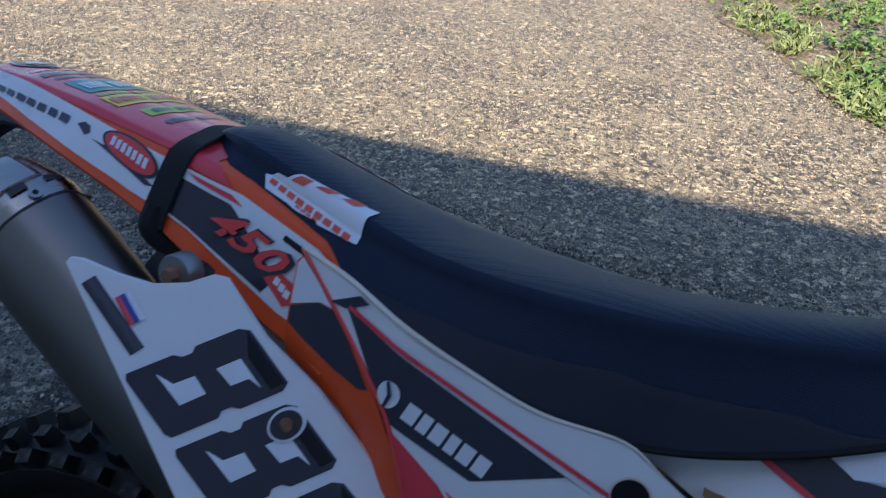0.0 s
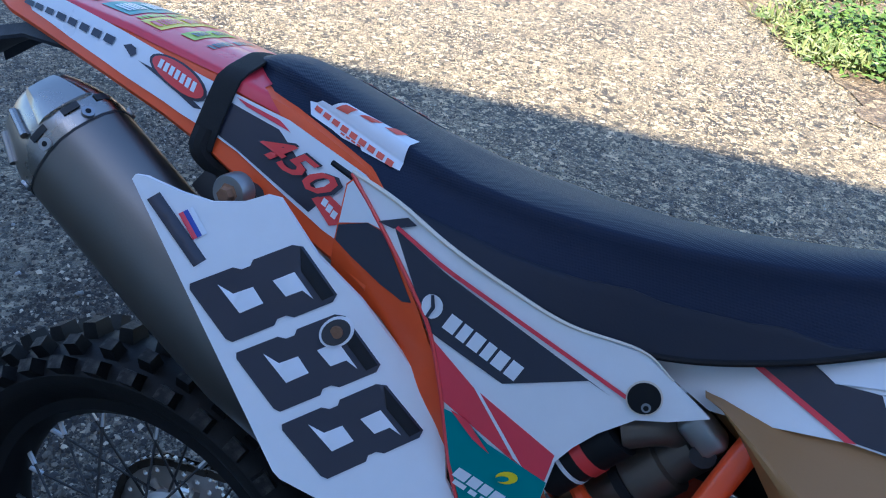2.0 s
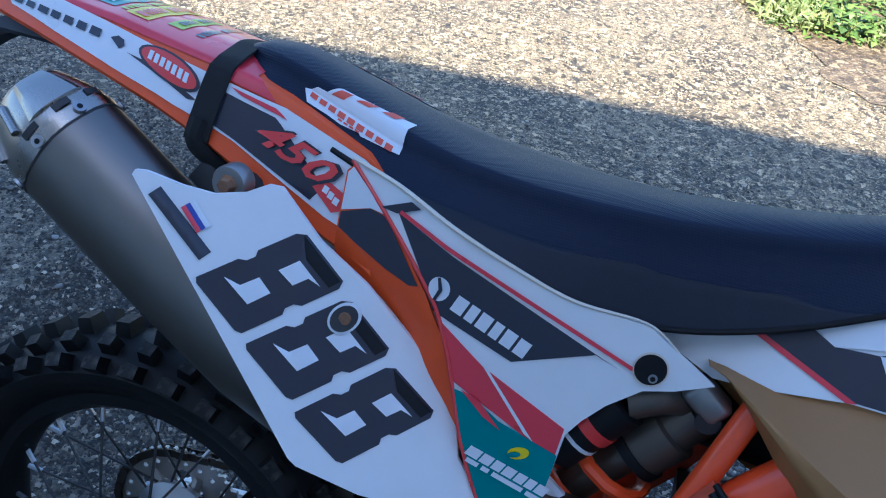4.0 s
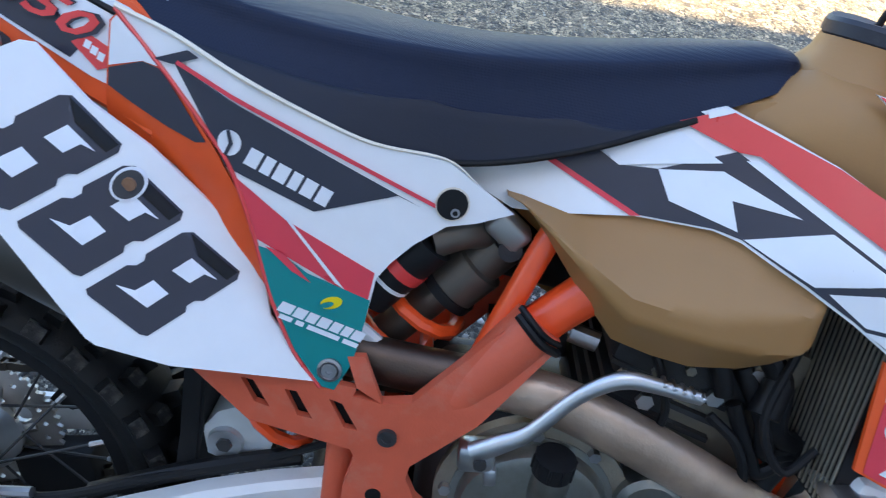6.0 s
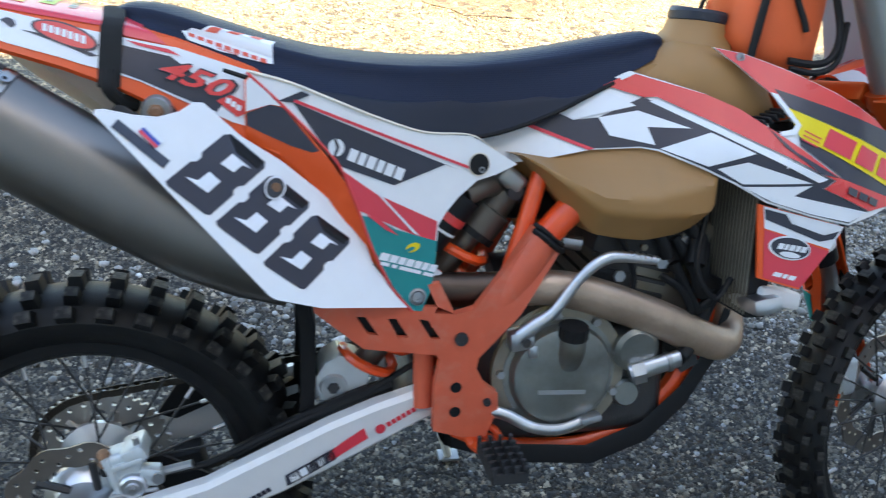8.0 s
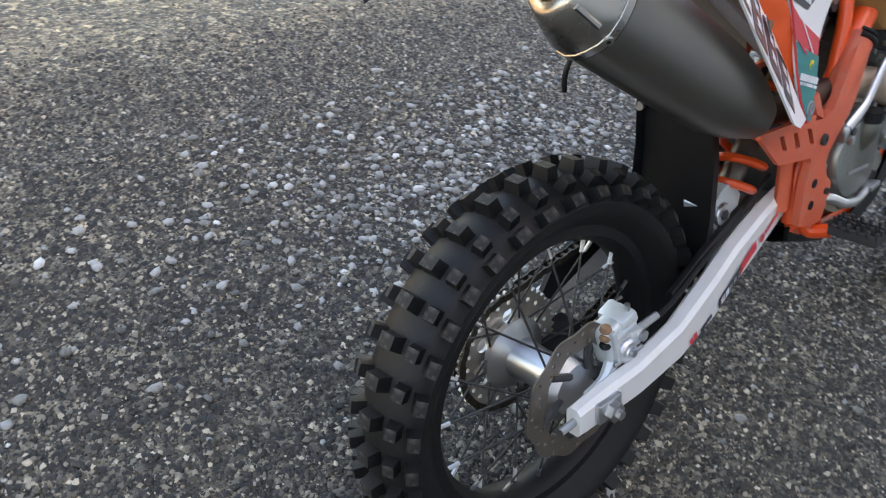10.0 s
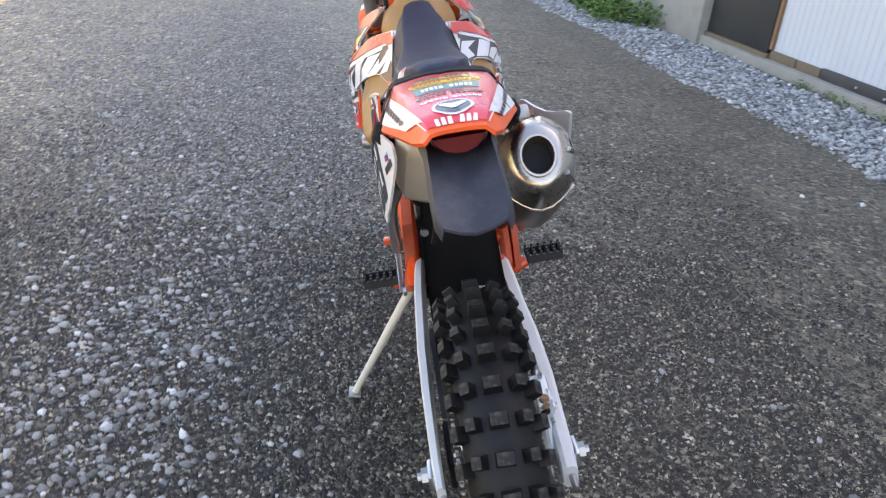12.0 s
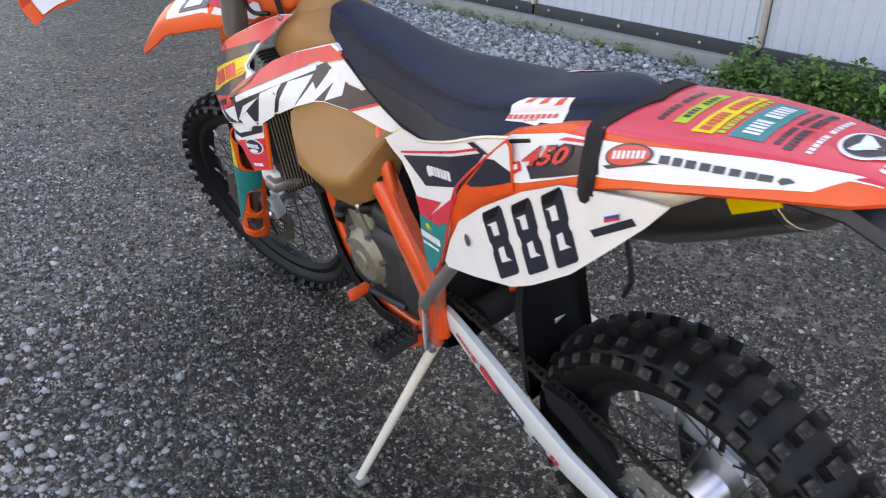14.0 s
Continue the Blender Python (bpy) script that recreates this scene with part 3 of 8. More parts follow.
door = tagged(part("door_1", box(1.0, 0.05, 2.15, pose(1.76, 0.012, 1.2), 0.006), DOORBLACK), "black sheet-metal door in the barn wall", "door", kind="structure")
door.matrix_world = BARN
part("sill", box(1.06, 0.06, 0.05, pose(1.76, 0.03, 0.10), 0.006), TIMBER, door)
part("hinge", box(0.03, 0.03, 0.12, pose(1.25, 0.05, 0.72), 0.004), RUST, door)
latch = tagged(part("latch_plate", box(0.09, 0.02, 0.15, pose(-1.95, 0.045, 0.74), 0.004), RUST), "rusty iron latch plate bolted over a sheet joint", "latch")
latch.matrix_world = BARN
part("hasp", box(0.05, 0.03, 0.04, pose(-1.92, 0.065, 0.77), 0.004), STEEL, latch)
part("keeper", box(0.04, 0.03, 0.09, pose(-1.965, 0.06, 0.74), 0.004), RUST, latch)


def along_wall(rng, n):
    u, v = rng.uniform(-5.5, 8.5, n), 0.10 + 0.93 * rng.random(n)
    v += 0.05 * np.sin(2.1 * u) + rng.normal(0, 0.03, n)
    p = np.array([(BARN @ Vector((a, b, 0)))[:2] for a, b in zip(u, v)])
    return p


tagged(stones("crushed_stones", 26000, along_wall, (0.008, 0.026), CRUSHED, 6, flat=0.8), "strip of grey crushed rock along the barn", "crushed rock", kind="stuff")

# weeds along the footing, denser where they stand as a bush
rng = random.Random(5)
cs = [((BARN @ Vector((u, 0.10 + 0.32 * rng.random(), 0)))[0], (BARN @ Vector((u, 0.12 + 0.30 * rng.random(), 0)))[1], rng.uniform(0.16, 0.36))
      for u in [-2.0 - 3.0 * rng.random() for _ in range(60)]]
tagged(leaves("weed_bush", cs, 150, 0.16, 0.045, LEAF, 11), "low green leafy weeds against the barn wall", "weeds", kind="stuff")
cs = []
for _ in range(46):
    u = -1.9 + 2.6 * rng.random()
    p = BARN @ Vector((u, 0.09 + 0.05 * rng.random(), 0))
    cs.append((p.x, p.y, rng.uniform(0.05, 0.12)))
tagged(leaves("footing_weeds", cs, 26, 0.06, 0.022, LEAF, 12), "tiny weeds and moss along the concrete footing", "weeds", kind="stuff")
cs = []
for _ in range(60):
    p = BARN @ Vector((3.0 + 4.5 * rng.random(), 0.22 + 0.5 * rng.random(), 0))
    cs.append((p.x, p.y, rng.uniform(0.12, 0.4)))
tagged(leaves("far_weeds", cs, 80, 0.2, 0.06, LEAF, 13), "green weeds growing at the foot of the concrete pier", "weeds", kind="stuff")

# the overgrown verge on the sunny side
SOIL = stone_mix("gravelly_soil", (0.016, 0.0115, 0.007), (0.20, 0.165, 0.115), (0.070, 0.051, 0.033), 70, 1.0)


def verge_end(y):
    return float(np.interp(y, (3.3, 4.2, 5.2, 9.0, 14.0), (1.75, 2.1, 3.6, 12.0, 26.0)))


bm = bmesh.new()
edge = [(1.38, 3.36), (1.31, 3.49), (0.92, 4.28), (0.50, 5.2), (-0.28, 6.7), (-1.5, 9.2), (-3.0, 12.5), (-8.0, 24.0), (-14.0, 40.0)]
rng = random.Random(2)
ys = [3.36 + 0.09 * k for k in range(66)] + [9.6, 12.5, 24.0, 40.0]
left = [bm.verts.new((float(np.interp(y, [e[1] for e in edge], [e[0] for e in edge])) + 0.05 * math.sin(5 * y) + rng.uniform(-0.05, 0.05), y, 0.006)) for y in ys]
right = [bm.verts.new((verge_end(y), y, 0.006)) for y in ys]
for i in range(len(ys) - 1):
    bm.faces.new((left[i], right[i], right[i + 1], left[i + 1]))
verge = tagged(part("verge", bm, SOIL, smooth=0), "bare brown soil verge beside the gravel yard", "soil", kind="structure")


def on_verge(k, lo, hi):
    out = []
    for _ in range(k):
        y = 4.3 + 21 * rng.random() ** 2.2
        x0 = float(np.interp(y, [e[1] for e in edge], [e[0] for e in edge]))
        d = lo + (hi - lo) * rng.random() ** 1.4
        out.append((min(x0 + d * (0.45 + y / 14), verge_end(y) - 0.25 * rng.random()), y, rng.uniform(0.06, 0.20) * min(1.3, 0.5 + d)))
    return out


tagged(leaves("verge_weeds", on_verge(230, 0.30, 4.5), 60, 0.22, 0.055, VERGELEAF, 21), "sunlit green broad-leaved weeds on the verge", "weeds", kind="stuff")
tagged(leaves("verge_grass", on_verge(260, 0.10, 3.0), 40, 0.12, 0.12, GRASS, 22, blade=True), "tufts of yellow-green grass on the verge", "grass", kind="stuff")
cs = [(float(np.interp(y, [e[1] for e in edge], [e[0] for e in edge])) + 0.9 + 9 * rng.random() ** 1.3, y, rng.uniform(0.5, 1.5)) for y in [10 + 26 * rng.random() for _ in range(130)]]
tagged(leaves("verge_shrubs", cs, 150, 0.85, 0.15, VERGELEAF, 23), "unkempt green shrubs behind the verge", "shrubs", kind="stuff")


def over_verge(rng, n):
    y = 3.3 + 6.3 * rng.random(n) ** 1.2
    x0 = np.interp(y, [e[1] for e in edge], [e[0] for e in edge])
    return np.stack([x0 - 0.25 + np.minimum(4.5 * rng.random(n) ** 1.6, np.interp(y, (3.3, 4.2, 5.2), (0.8, 1.5, 4.5))), y], 1)


tagged(stones("verge_gravel", 24000, over_verge, (0.004, 0.013), SUNPEBBLE, 27, 0.7, True), "loose gravel thinning out over the soil verge", "gravel", kind="stuff")

# ---- the motorcycle: x forward from the rear axle, y to its own left, z up; it leans on its stand ----
bike = new("motorcycle")
bike.matrix_world = pose(0, 0, -0.0026, -LEAN, 0, 0)
bike.empty_display_size = 0.2
tagged(bike, "orange and white enduro motorcycle leaning on its side stand", "motorcycle")


def w_panel(x, z):
    return float(np.interp(x, [0.0, 0.15, 0.29, 0.41, 0.50, 0.62, 0.70], [0.10, 0.114, 0.122, 0.141, 0.126, 0.105, 0.094]))


def w_shroud(x, z):
    lo = np.interp(x, [0.61, 0.68, 0.88, 0.98, 1.07, 1.15, 1.28], [0.097, 0.097, 0.130, 0.162, 0.188, 0.199, 0.182])
    zt = np.interp(x, [0.61, 0.68, 0.865, 0.98, 1.1, 1.2, 1.28], [0.82, 0.845, 0.917, 0.955, 0.93, 0.87, 0.80])
    k = np.interp(x, [1.05, 1.2], [0.50, 0.80])
    return float(lo * np.interp(z - zt, [-0.15, 0.02], [1, k]))


def w_plate(x, z):
    return 0.7242 - 0.5259 * x - 0.5195 * z


def sided(fn, s):
    return lambda x, z: s * fn(x, z)


def decal(name, outline, fn, s, mat, parent, level=1, label="", m=None):
    """A thin film on a panel; level sets its layer."""
    return part(name, slab(outline, sided(fn, s), 0.0005, 0.018, 0.0013 * level, m=m), mat, parent, label, smooth=60)


def ring_xz(cx, cz, rx, rz, n=20, tilt=0.0):
    c, q = math.cos(tilt), math.sin(tilt)
    return [(cx + rx * math.cos(a) * c - rz * math.sin(a) * q, cz + rx * math.cos(a) * q + rz * math.sin(a) * c) for a in np.linspace(0, 2 * math.pi, n, endpoint=False)]


def bars_along(name, p, q, h, widths, fn, s, mat, parent, level=2, lean=0.0, gap=0.25):
    """Plain bars in a row from p to q in (x, z), as tall as h: lettering that is not spelt out."""
    p, q = Vector(p), Vector(q)
    d = q - p
    up = Vector((-d.y, d.x)).normalized() * h
    if up.y < 0:
        up = -up
    tot = sum(widths) + gap * (len(widths) - 1)
    t = 0.0
    for w in widths:
        a, b = p + d * (t / tot), p + d * ((t + w) / tot)
        sh = d.normalized() * h * lean
        decal(name, [a[:], b[:], (b + up + sh)[:], (a + up + sh)[:]], fn, s, mat, parent, level)
        t += w + gap


# ---- wheels ----
def knob(bm, m, sx, sy, sz, taper=0.82):
    """One tread block: local z outwards, x round the wheel, y across."""
    lo = [bm.verts.new(m @ Vector((x * sx / 2, y * sy / 2, -0.006))) for x, y in ((-1, -1), (1, -1), (1, 1), (-1, 1))]
    hi = [bm.verts.new(m @ Vector((x * sx / 2 * taper, y * sy / 2 * taper, sz))) for x, y in ((-1, -1), (1, -1), (1, 1), (-1, 1))]
    for i in range(4):
        bm.faces.new((lo[i], lo[(i + 1) % 4], hi[(i + 1) % 4], hi[i]))
    return bm.faces.new(hi)


def drilled(loops, holes, y0, y1):
    """A flat plate across y with an outer loop, an inner loop and round holes given as (radius from the centre, angle, size)."""
    bm = bmesh.new()
    for r, a, q in holes:
        n = 14 if q > 0.006 else 8
        loops = loops + [[(r * math.cos(a) + q * math.cos(t), r * math.sin(a) + q * math.sin(t)) for t in np.linspace(0, 2 * math.pi, n, endpoint=False)]]
    edges = []
    for lp in loops:
        vs = [bm.verts.new((x, y0, z)) for x, z in lp]
        edges += [bm.edges.new((vs[i], vs[(i + 1) % len(vs)])) for i in range(len(vs))]
    bmesh.ops.triangle_fill(bm, edges=edges, use_beauty=True)
    r = bmesh.ops.extrude_face_region(bm, geom=bm.faces[:])
    for v in [g for g in r["geom"] if isinstance(g, bmesh.types.BMVert)]:
        v.co.y = y1
    bmesh.ops.recalc_face_normals(bm, faces=bm.faces)
    return bm


def wheel(name, m, r_tyre, width, r_rim, rim_w, rows, knob_h, layout, hub_r, hub_w, disc_r, disc_y, label):
    """A spoked wheel about the local y axis, placed by m. layout: rows of (across, long, wide, stagger) blocks."""
    def put(bm):
        bm.transform(m)
        return bm
    hw = rim_w / 2
    rim_prof = [(r_rim + 0.012, -hw), (r_rim + 0.012, -hw + 0.005), (r_rim - 0.006, -hw + 0.007), (r_rim - 0.016, -hw * 0.45), (r_rim - 0.018, 0), (r_rim - 0.016, hw * 0.45),
                (r_rim - 0.006, hw - 0.007), (r_rim + 0.012, hw - 0.005), (r_rim + 0.012, hw), (r_rim - 0.008, hw), (r_rim - 0.021, hw * 0.45), (r_rim - 0.023, 0), (r_rim - 0.021, -hw * 0.45), (r_rim - 0.008, -hw)]
    rim = part(name, put(lathe(rim_prof, 72, closed=True)), BLACKP, bike, label)
    # carcass
    prof = []
    rc = r_tyre - knob_h
    h = rc - r_rim
    for a in np.linspace(-1, 1, 15):
        ang = a * math.pi * 0.62
        prof.append((r_rim + h * 0.52 + h * 0.48 * math.cos(ang) * (1 if abs(ang) < math.pi / 2 else 1.0), width * 0.47 * math.sin(ang) if abs(ang) < math.pi / 2 else math.copysign(width * 0.47 * (1 - 0.35 * (abs(ang) - math.pi / 2)), ang)))
    prof = [(r_rim + 0.006, -hw + 0.002)] + prof + [(r_rim + 0.006, hw - 0.002)]
    bm = lathe(prof, 90, closed=True)
    part("tyre", put(bm), RUBBER, rim, "black knobbly off-road tyre with worn grey tread tops", smooth=30)
    rng = random.Random(len(name))
    for across, lng, wide, stag in layout:
        bm = bmesh.new()
        knob(bm, Matrix(), lng, wide, knob_h).material_index = 1
        bmesh.ops.recalc_face_normals(bm, faces=bm.faces)
        block = bpy.data.meshes.new("tread_block")
        bm.to_mesh(block)
        bm.free()
        block.materials.append(RUBBER)
        block.materials.append(WORN)
        for i in range(rows):
            for sgn in ((-1, 1) if across else (1,)):
                a = 2 * math.pi * (i + stag) / rows
                ang = across / (width * 0.47) * sgn
                ang = max(-1.25, min(1.25, math.asin(max(-1, min(1, ang)))))
                rr = r_rim + h * 0.52 + h * 0.48 * math.cos(ang)
                mm = Matrix.Rotation(-a, 4, "Y") @ Matrix.Translation((0, width * 0.47 * math.sin(ang), rr)) @ Matrix.Rotation(-ang * 0.8, 4, "X")
                ob = new("tread_block", block)
                ob.parent = rim
                ob.matrix_local = m @ mm @ Matrix.Rotation(rng.uniform(-0.05, 0.05), 4, "Z") @ Matrix.Scale(rng.uniform(0.92, 1.06), 4, (0, 0, 1))
    # hub
    hp = [(0.012, -hub_w / 2 - 0.02), (hub_r * 0.7, -hub_w / 2 - 0.018), (hub_r, -hub_w / 2), (hub_r, -hub_w / 2 + 0.008), (hub_r * 0.55, -hub_w / 2 + 0.022), (hub_r * 0.5, 0),
          (hub_r * 0.55, hub_w / 2 - 0.022), (hub_r, hub_w / 2 - 0.008), (hub_r, hub_w / 2), (hub_r * 0.7, hub_w / 2 + 0.018), (0.012, hub_w / 2 + 0.02)]
    part("hub", put(lathe(hp, 32)), ALU, rim, "silver hub", smooth=30)
    n = 32
    for i in range(n):
        sgn = 1 if i % 2 else -1
        a0 = 2 * math.pi * i / n
        a1 = a0 + (0.42 if (i // 2) % 2 else -0.42)
        p = Vector((hub_r * 0.95 * math.cos(a1), sgn * (hub_w / 2 - 0.003), hub_r * 0.95 * math.sin(a1)))
        q = Vector(((r_rim - 0.016) * math.cos(a0), sgn * 0.006, (r_rim - 0.016) * math.sin(a0)))
        part("spoke", put(tube([p, q], 0.0019, 6, 1)), DARKMETAL, rim)
        part("spoke_nipple", put(tube([q + (p - q).normalized() * 0.026, q], 0.0036, 6, 1)), STEEL, rim)
    # brake disc: a drilled ring with a wavy rim on spider arms
    outer = [(disc_r + 0.0035 * math.sin(10 * a), a) for a in np.linspace(0, 2 * math.pi, 120, endpoint=False)]
    inner = [(disc_r - 0.034 + 0.003 * math.sin(10 * a + 1), a) for a in np.linspace(0, 2 * math.pi, 60, endpoint=False)]
    holes = [(disc_r - 0.009 - 0.008 * (i % 3), 2 * math.pi * i / 36, 0.0036) for i in range(36)]
    bm = drilled([[(r * math.cos(a), r * math.sin(a)) for r, a in outer], [(r * math.cos(a), r * math.sin(a)) for r, a in inner]], holes, disc_y - 0.0016, disc_y + 0.0016)
    disc = part("brake_disc", put(bm), DISC, rim, "drilled steel brake disc")
    for i in range(6):
        a = 2 * math.pi * i / 6
        bm = tube([(hub_r * 0.6 * math.cos(a), disc_y * 0.97, hub_r * 0.6 * math.sin(a)), ((disc_r - 0.03) * math.cos(a + 0.35), disc_y, (disc_r - 0.03) * math.sin(a + 0.35))], 0.006, 6, 1)
        part("disc_arm", put(bm), DARKMETAL, rim)
    return rim


REAR_LAYOUT = [(0.0, 0.023, 0.031, 0.0), (0.0345, 0.022, 0.020, 0.0), (0.054, 0.026, 0.020, 0.14)]
rear = wheel("rear_wheel", Matrix.Translation((0, 0, 0.335)), 0.338, 0.128, 0.236, 0.062, 37, 0.019, REAR_LAYOUT, 0.062, 0.12, 0.11, -0.082, "rear wheel with black rim and wire spokes")
teeth = [(0.103 + (0.006 if i % 4 in (1, 2) else 0.0), 2 * math.pi * i / 192) for i in range(192)]
bore = [(0.046 * math.cos(a), 0.046 * math.sin(a)) for a in np.linspace(0, 2 * math.pi, 48, endpoint=False)]
holes = [(0.064, 2 * math.pi * (i + 0.5) / 6, 0.0125) for i in range(6)] + [(0.088, 2 * math.pi * i / 24, 0.0042) for i in range(24)] + [(0.056, 2 * math.pi * i / 6, 0.004) for i in range(6)]
bm = drilled([[(r * math.cos(a), r * math.sin(a)) for r, a in teeth], bore], holes, 0.068, 0.074)
bm.transform(Matrix.Translation((0, 0, 0.335)))
part("sprocket", bm, SPROCKET, rear, "worn drilled steel rear sprocket")
for i in range(6):
    a = 2 * math.pi * i / 6
    bm = tube([(0.035 * math.cos(a), 0.066, 0.335 + 0.035 * math.sin(a)), (0.075 * math.cos(a + 0.2), 0.071, 0.335 + 0.075 * math.sin(a + 0.2))], 0.008, 6, 1)
    part("sprocket_arm", bm, SPROCKET, rear)

# steered front end
RAKE, TURN = radians(27.25), radians(16.07)
AX0 = Vector((1.0892, 0, 1.0489))
DOWN, FWD = Vector((math.sin(RAKE), 0, -math.cos(RAKE))), Vector((math.cos(RAKE), 0, math.sin(RAKE)))
STEER = Matrix.Translation(AX0) @ Matrix.Rotation(TURN, 4, -DOWN) @ Matrix.Translation(-AX0)


def fk(down, fwd, y):
    """A point of the front end before it is turned: along the fork, ahead of the steering axis, to the left."""
    return AX0 + DOWN * down + FWD * fwd + Vector((0, y, 0))


AXLE = fk(0.8125, 0.06, 0)
FRONT_LAYOUT = [(0.0, 0.021, 0.026, 0.0), (0.024, 0.020, 0.015, 0.5), (0.040, 0.022, 0.014, 0.0)]
front = wheel("front_wheel", STEER @ Matrix.Translation(AXLE), 0.345, 0.092, 0.275, 0.045, 42, 0.014, FRONT_LAYOUT, 0.045, 0.10, 0.13, 0.060, "front wheel with black rim and wire spokes")


def steered(name, bm, mat, parent=None, label="", smooth=35):
    bm.transform(STEER)
    return part(name, bm, mat, parent or bike, label, smooth)


def wrap(s, d0, d1, lo, hi, r, thick, gaps=(), n=12):
    """A bent sheet round a fork leg from d0 to d1 along it and between two angles from straight ahead; gaps are rounded openings (start, end, angle, half-width)."""
    bm = bmesh.new()
    out = lambda a: math.cos(a) * FWD + math.sin(a) * s * Vector((0, 1, 0))
    ds = sorted({round(float(d), 4) for d in np.linspace(d0, d1, 26)} | {round(a + (b - a) * k, 4) for a, b, _, _ in gaps for k in (0, 0.03, 0.1, 0.2, 0.5, 0.8, 0.9, 0.97, 1) if d0 <= a + (b - a) * k <= d1})
    rows = []
    for d in ds:
        mid, half = (lo(d) + hi(d)) / 2, (hi(d) - lo(d)) / 6
        for a, b, c, w in gaps:
            if a <= d <= b:
                mid, half = c, w * math.sqrt(max(0.0025, 1 - abs(2 * (d - a) / (b - a) - 1) ** 6))
        ang = list(np.linspace(lo(d), mid - half, n)) + list(np.linspace(mid - half, mid + half, n))[1:-1] + list(np.linspace(mid + half, hi(d), n))
        rows.append((d, [bm.verts.new(fk(d, 0.03, 0.103 * s) + r * out(float(a))) for a in ang]))
    for (d, p), (e, q) in zip(rows, rows[1:]):
        free = any(a <= (d + e) / 2 <= b for a, b, _, _ in gaps)
        for i in range(len(p) - 1):
            if not (free and n - 1 <= i < 2 * n - 2):
                bm.faces.new((p[i], p[i + 1], q[i + 1], q[i]))
    bmesh.ops.delete(bm, geom=[v for v in bm.verts if not v.link_faces], context="VERTS")
    up = bmesh.ops.extrude_face_region(bm, geom=bm.faces[:])
    for v in [g for g in up["geom"] if isinstance(g, bmesh.types.BMVert)]:
        w = v.co - fk(0, 0.03, 0.103 * s)
        v.co -= (w - DOWN * w.dot(DOWN)).normalized() * thick
    return bm


for s in (-1, 1):
    y = 0.103 * s
    leg = steered("fork_leg", tube([fk(-0.16, 0.03, y), fk(0.30, 0.03, y), fk(0.446, 0.03, y)], [0.026, 0.0275, 0.0295], 24, 1), FORKGREY, None, "grey anodised upside-down fork tube")
    steered("lower_tube", tube([fk(0.44, 0.03, y), fk(0.79, 0.03, y)], 0.0235, 20, 1), STEEL, leg)
    steered("seal", tube([fk(0.445, 0.03, y), fk(0.475, 0.03, y)], 0.0315, 24, 1), BLACKP, leg)
    steered("fork_cap", tube([fk(-0.18, 0.03, y), fk(-0.16, 0.03, y)], 0.024, 16, 1), ANOD, leg)
    steered("band", tube([fk(0.425, 0.03, y), fk(0.445, 0.03, y)], 0.0325, 24, 1), DIRTYALU, leg)
    steered("strap_collar", tube([fk(0.165, 0.03, y), fk(0.20, 0.03, y)], 0.032, 20, 1), BLACKP, leg)
    bm = box(0.05, 0.036, 0.075, Matrix.Translation(fk(0.800, 0.045, y)) @ Matrix.Rotation(-RAKE, 4, "Y"), 0.008)
    lathe([(0, -0.03), (0.018, -0.03), (0.018, 0.03), (0, 0.03)], 16, Matrix.Translation(AXLE + Vector((0, y, 0))), bm=bm)
    steered("axle_lug", bm, ALU, leg)
    # guard: a bent sheet wrapped round the front and outside of the lower tube, open at its top and with a window
    guard = steered("fork_guard", wrap(s, 0.43, 0.826, lambda d: -0.55, lambda d: np.interp(d, (0.43, 0.49, 0.56, 0.66, 0.73, 0.79, 0.826), (3.75, 3.75, 3.4, 3.15, 3.15, 3.3, 3.1)), 0.044, 0.004, ((0.33, 0.530, 2.55, 0.85), (0.612, 0.712, 2.45, 0.42), (0.732, 0.795, 2.25, 0.55))), ORANGE, None, "orange plastic fork guard with teal sticker", 40)
    steered("sticker", wrap(s, 0.528, 0.765, lambda d: np.interp(d, (0.528, 0.6, 0.765), (1.0, 0.95, 0.75)), lambda d: np.interp(d, (0.528, 0.605, 0.610, 0.765), (3.1, 2.8, 2.05, 1.30)), 0.0455, 0.001), TEAL, guard, "teal sticker", 60)
    steered("sticker_stripe", wrap(s, 0.436, 0.527, lambda d: np.interp(d, (0.436, 0.527), (1.05, 1.0)), lambda d: np.interp(d, (0.436, 0.527), (1.30, 1.60)), 0.0455, 0.001), YELLOW, guard, "yellow sticker stripe", 60)
    # decal block on the upper tube
    secs = []
    for d, r in ((0.235, 0.0280), (0.37, 0.0290)):
        c = fk(d, 0.03, y)
        secs.append([c + (r + 0.0012) * (math.cos(a) * FWD + math.sin(a) * s * Vector((0, 1, 0))) for a in np.linspace(1.2, 2.35, 8)] + [c + (r - 0.001) * (math.cos(a) * FWD + math.sin(a) * s * Vector((0, 1, 0))) for a in np.linspace(2.35, 1.2, 8)])
    tag = steered("fork_sticker", loft(secs), NAVY, leg, "black fork sticker", 60)
    for d0, d1, mat in ((0.255, 0.285, RED), (0.293, 0.307, VWHITE), (0.311, 0.325, VWHITE), (0.330, 0.358, VWHITE)):
        secs = []
        for d in (d0, d1):
            c = fk(d, 0.03, y)
            secs.append([c + 0.0318 * (math.cos(a) * FWD + math.sin(a) * s * Vector((0, 1, 0))) for a in np.linspace(1.45, 2.1, 6)] + [c + 0.030 * (math.cos(a) * FWD + math.sin(a) * s * Vector((0, 1, 0))) for a in np.linspace(2.1, 1.45, 6)])
        steered("sticker_bar", loft(secs), mat, tag, "", 60)
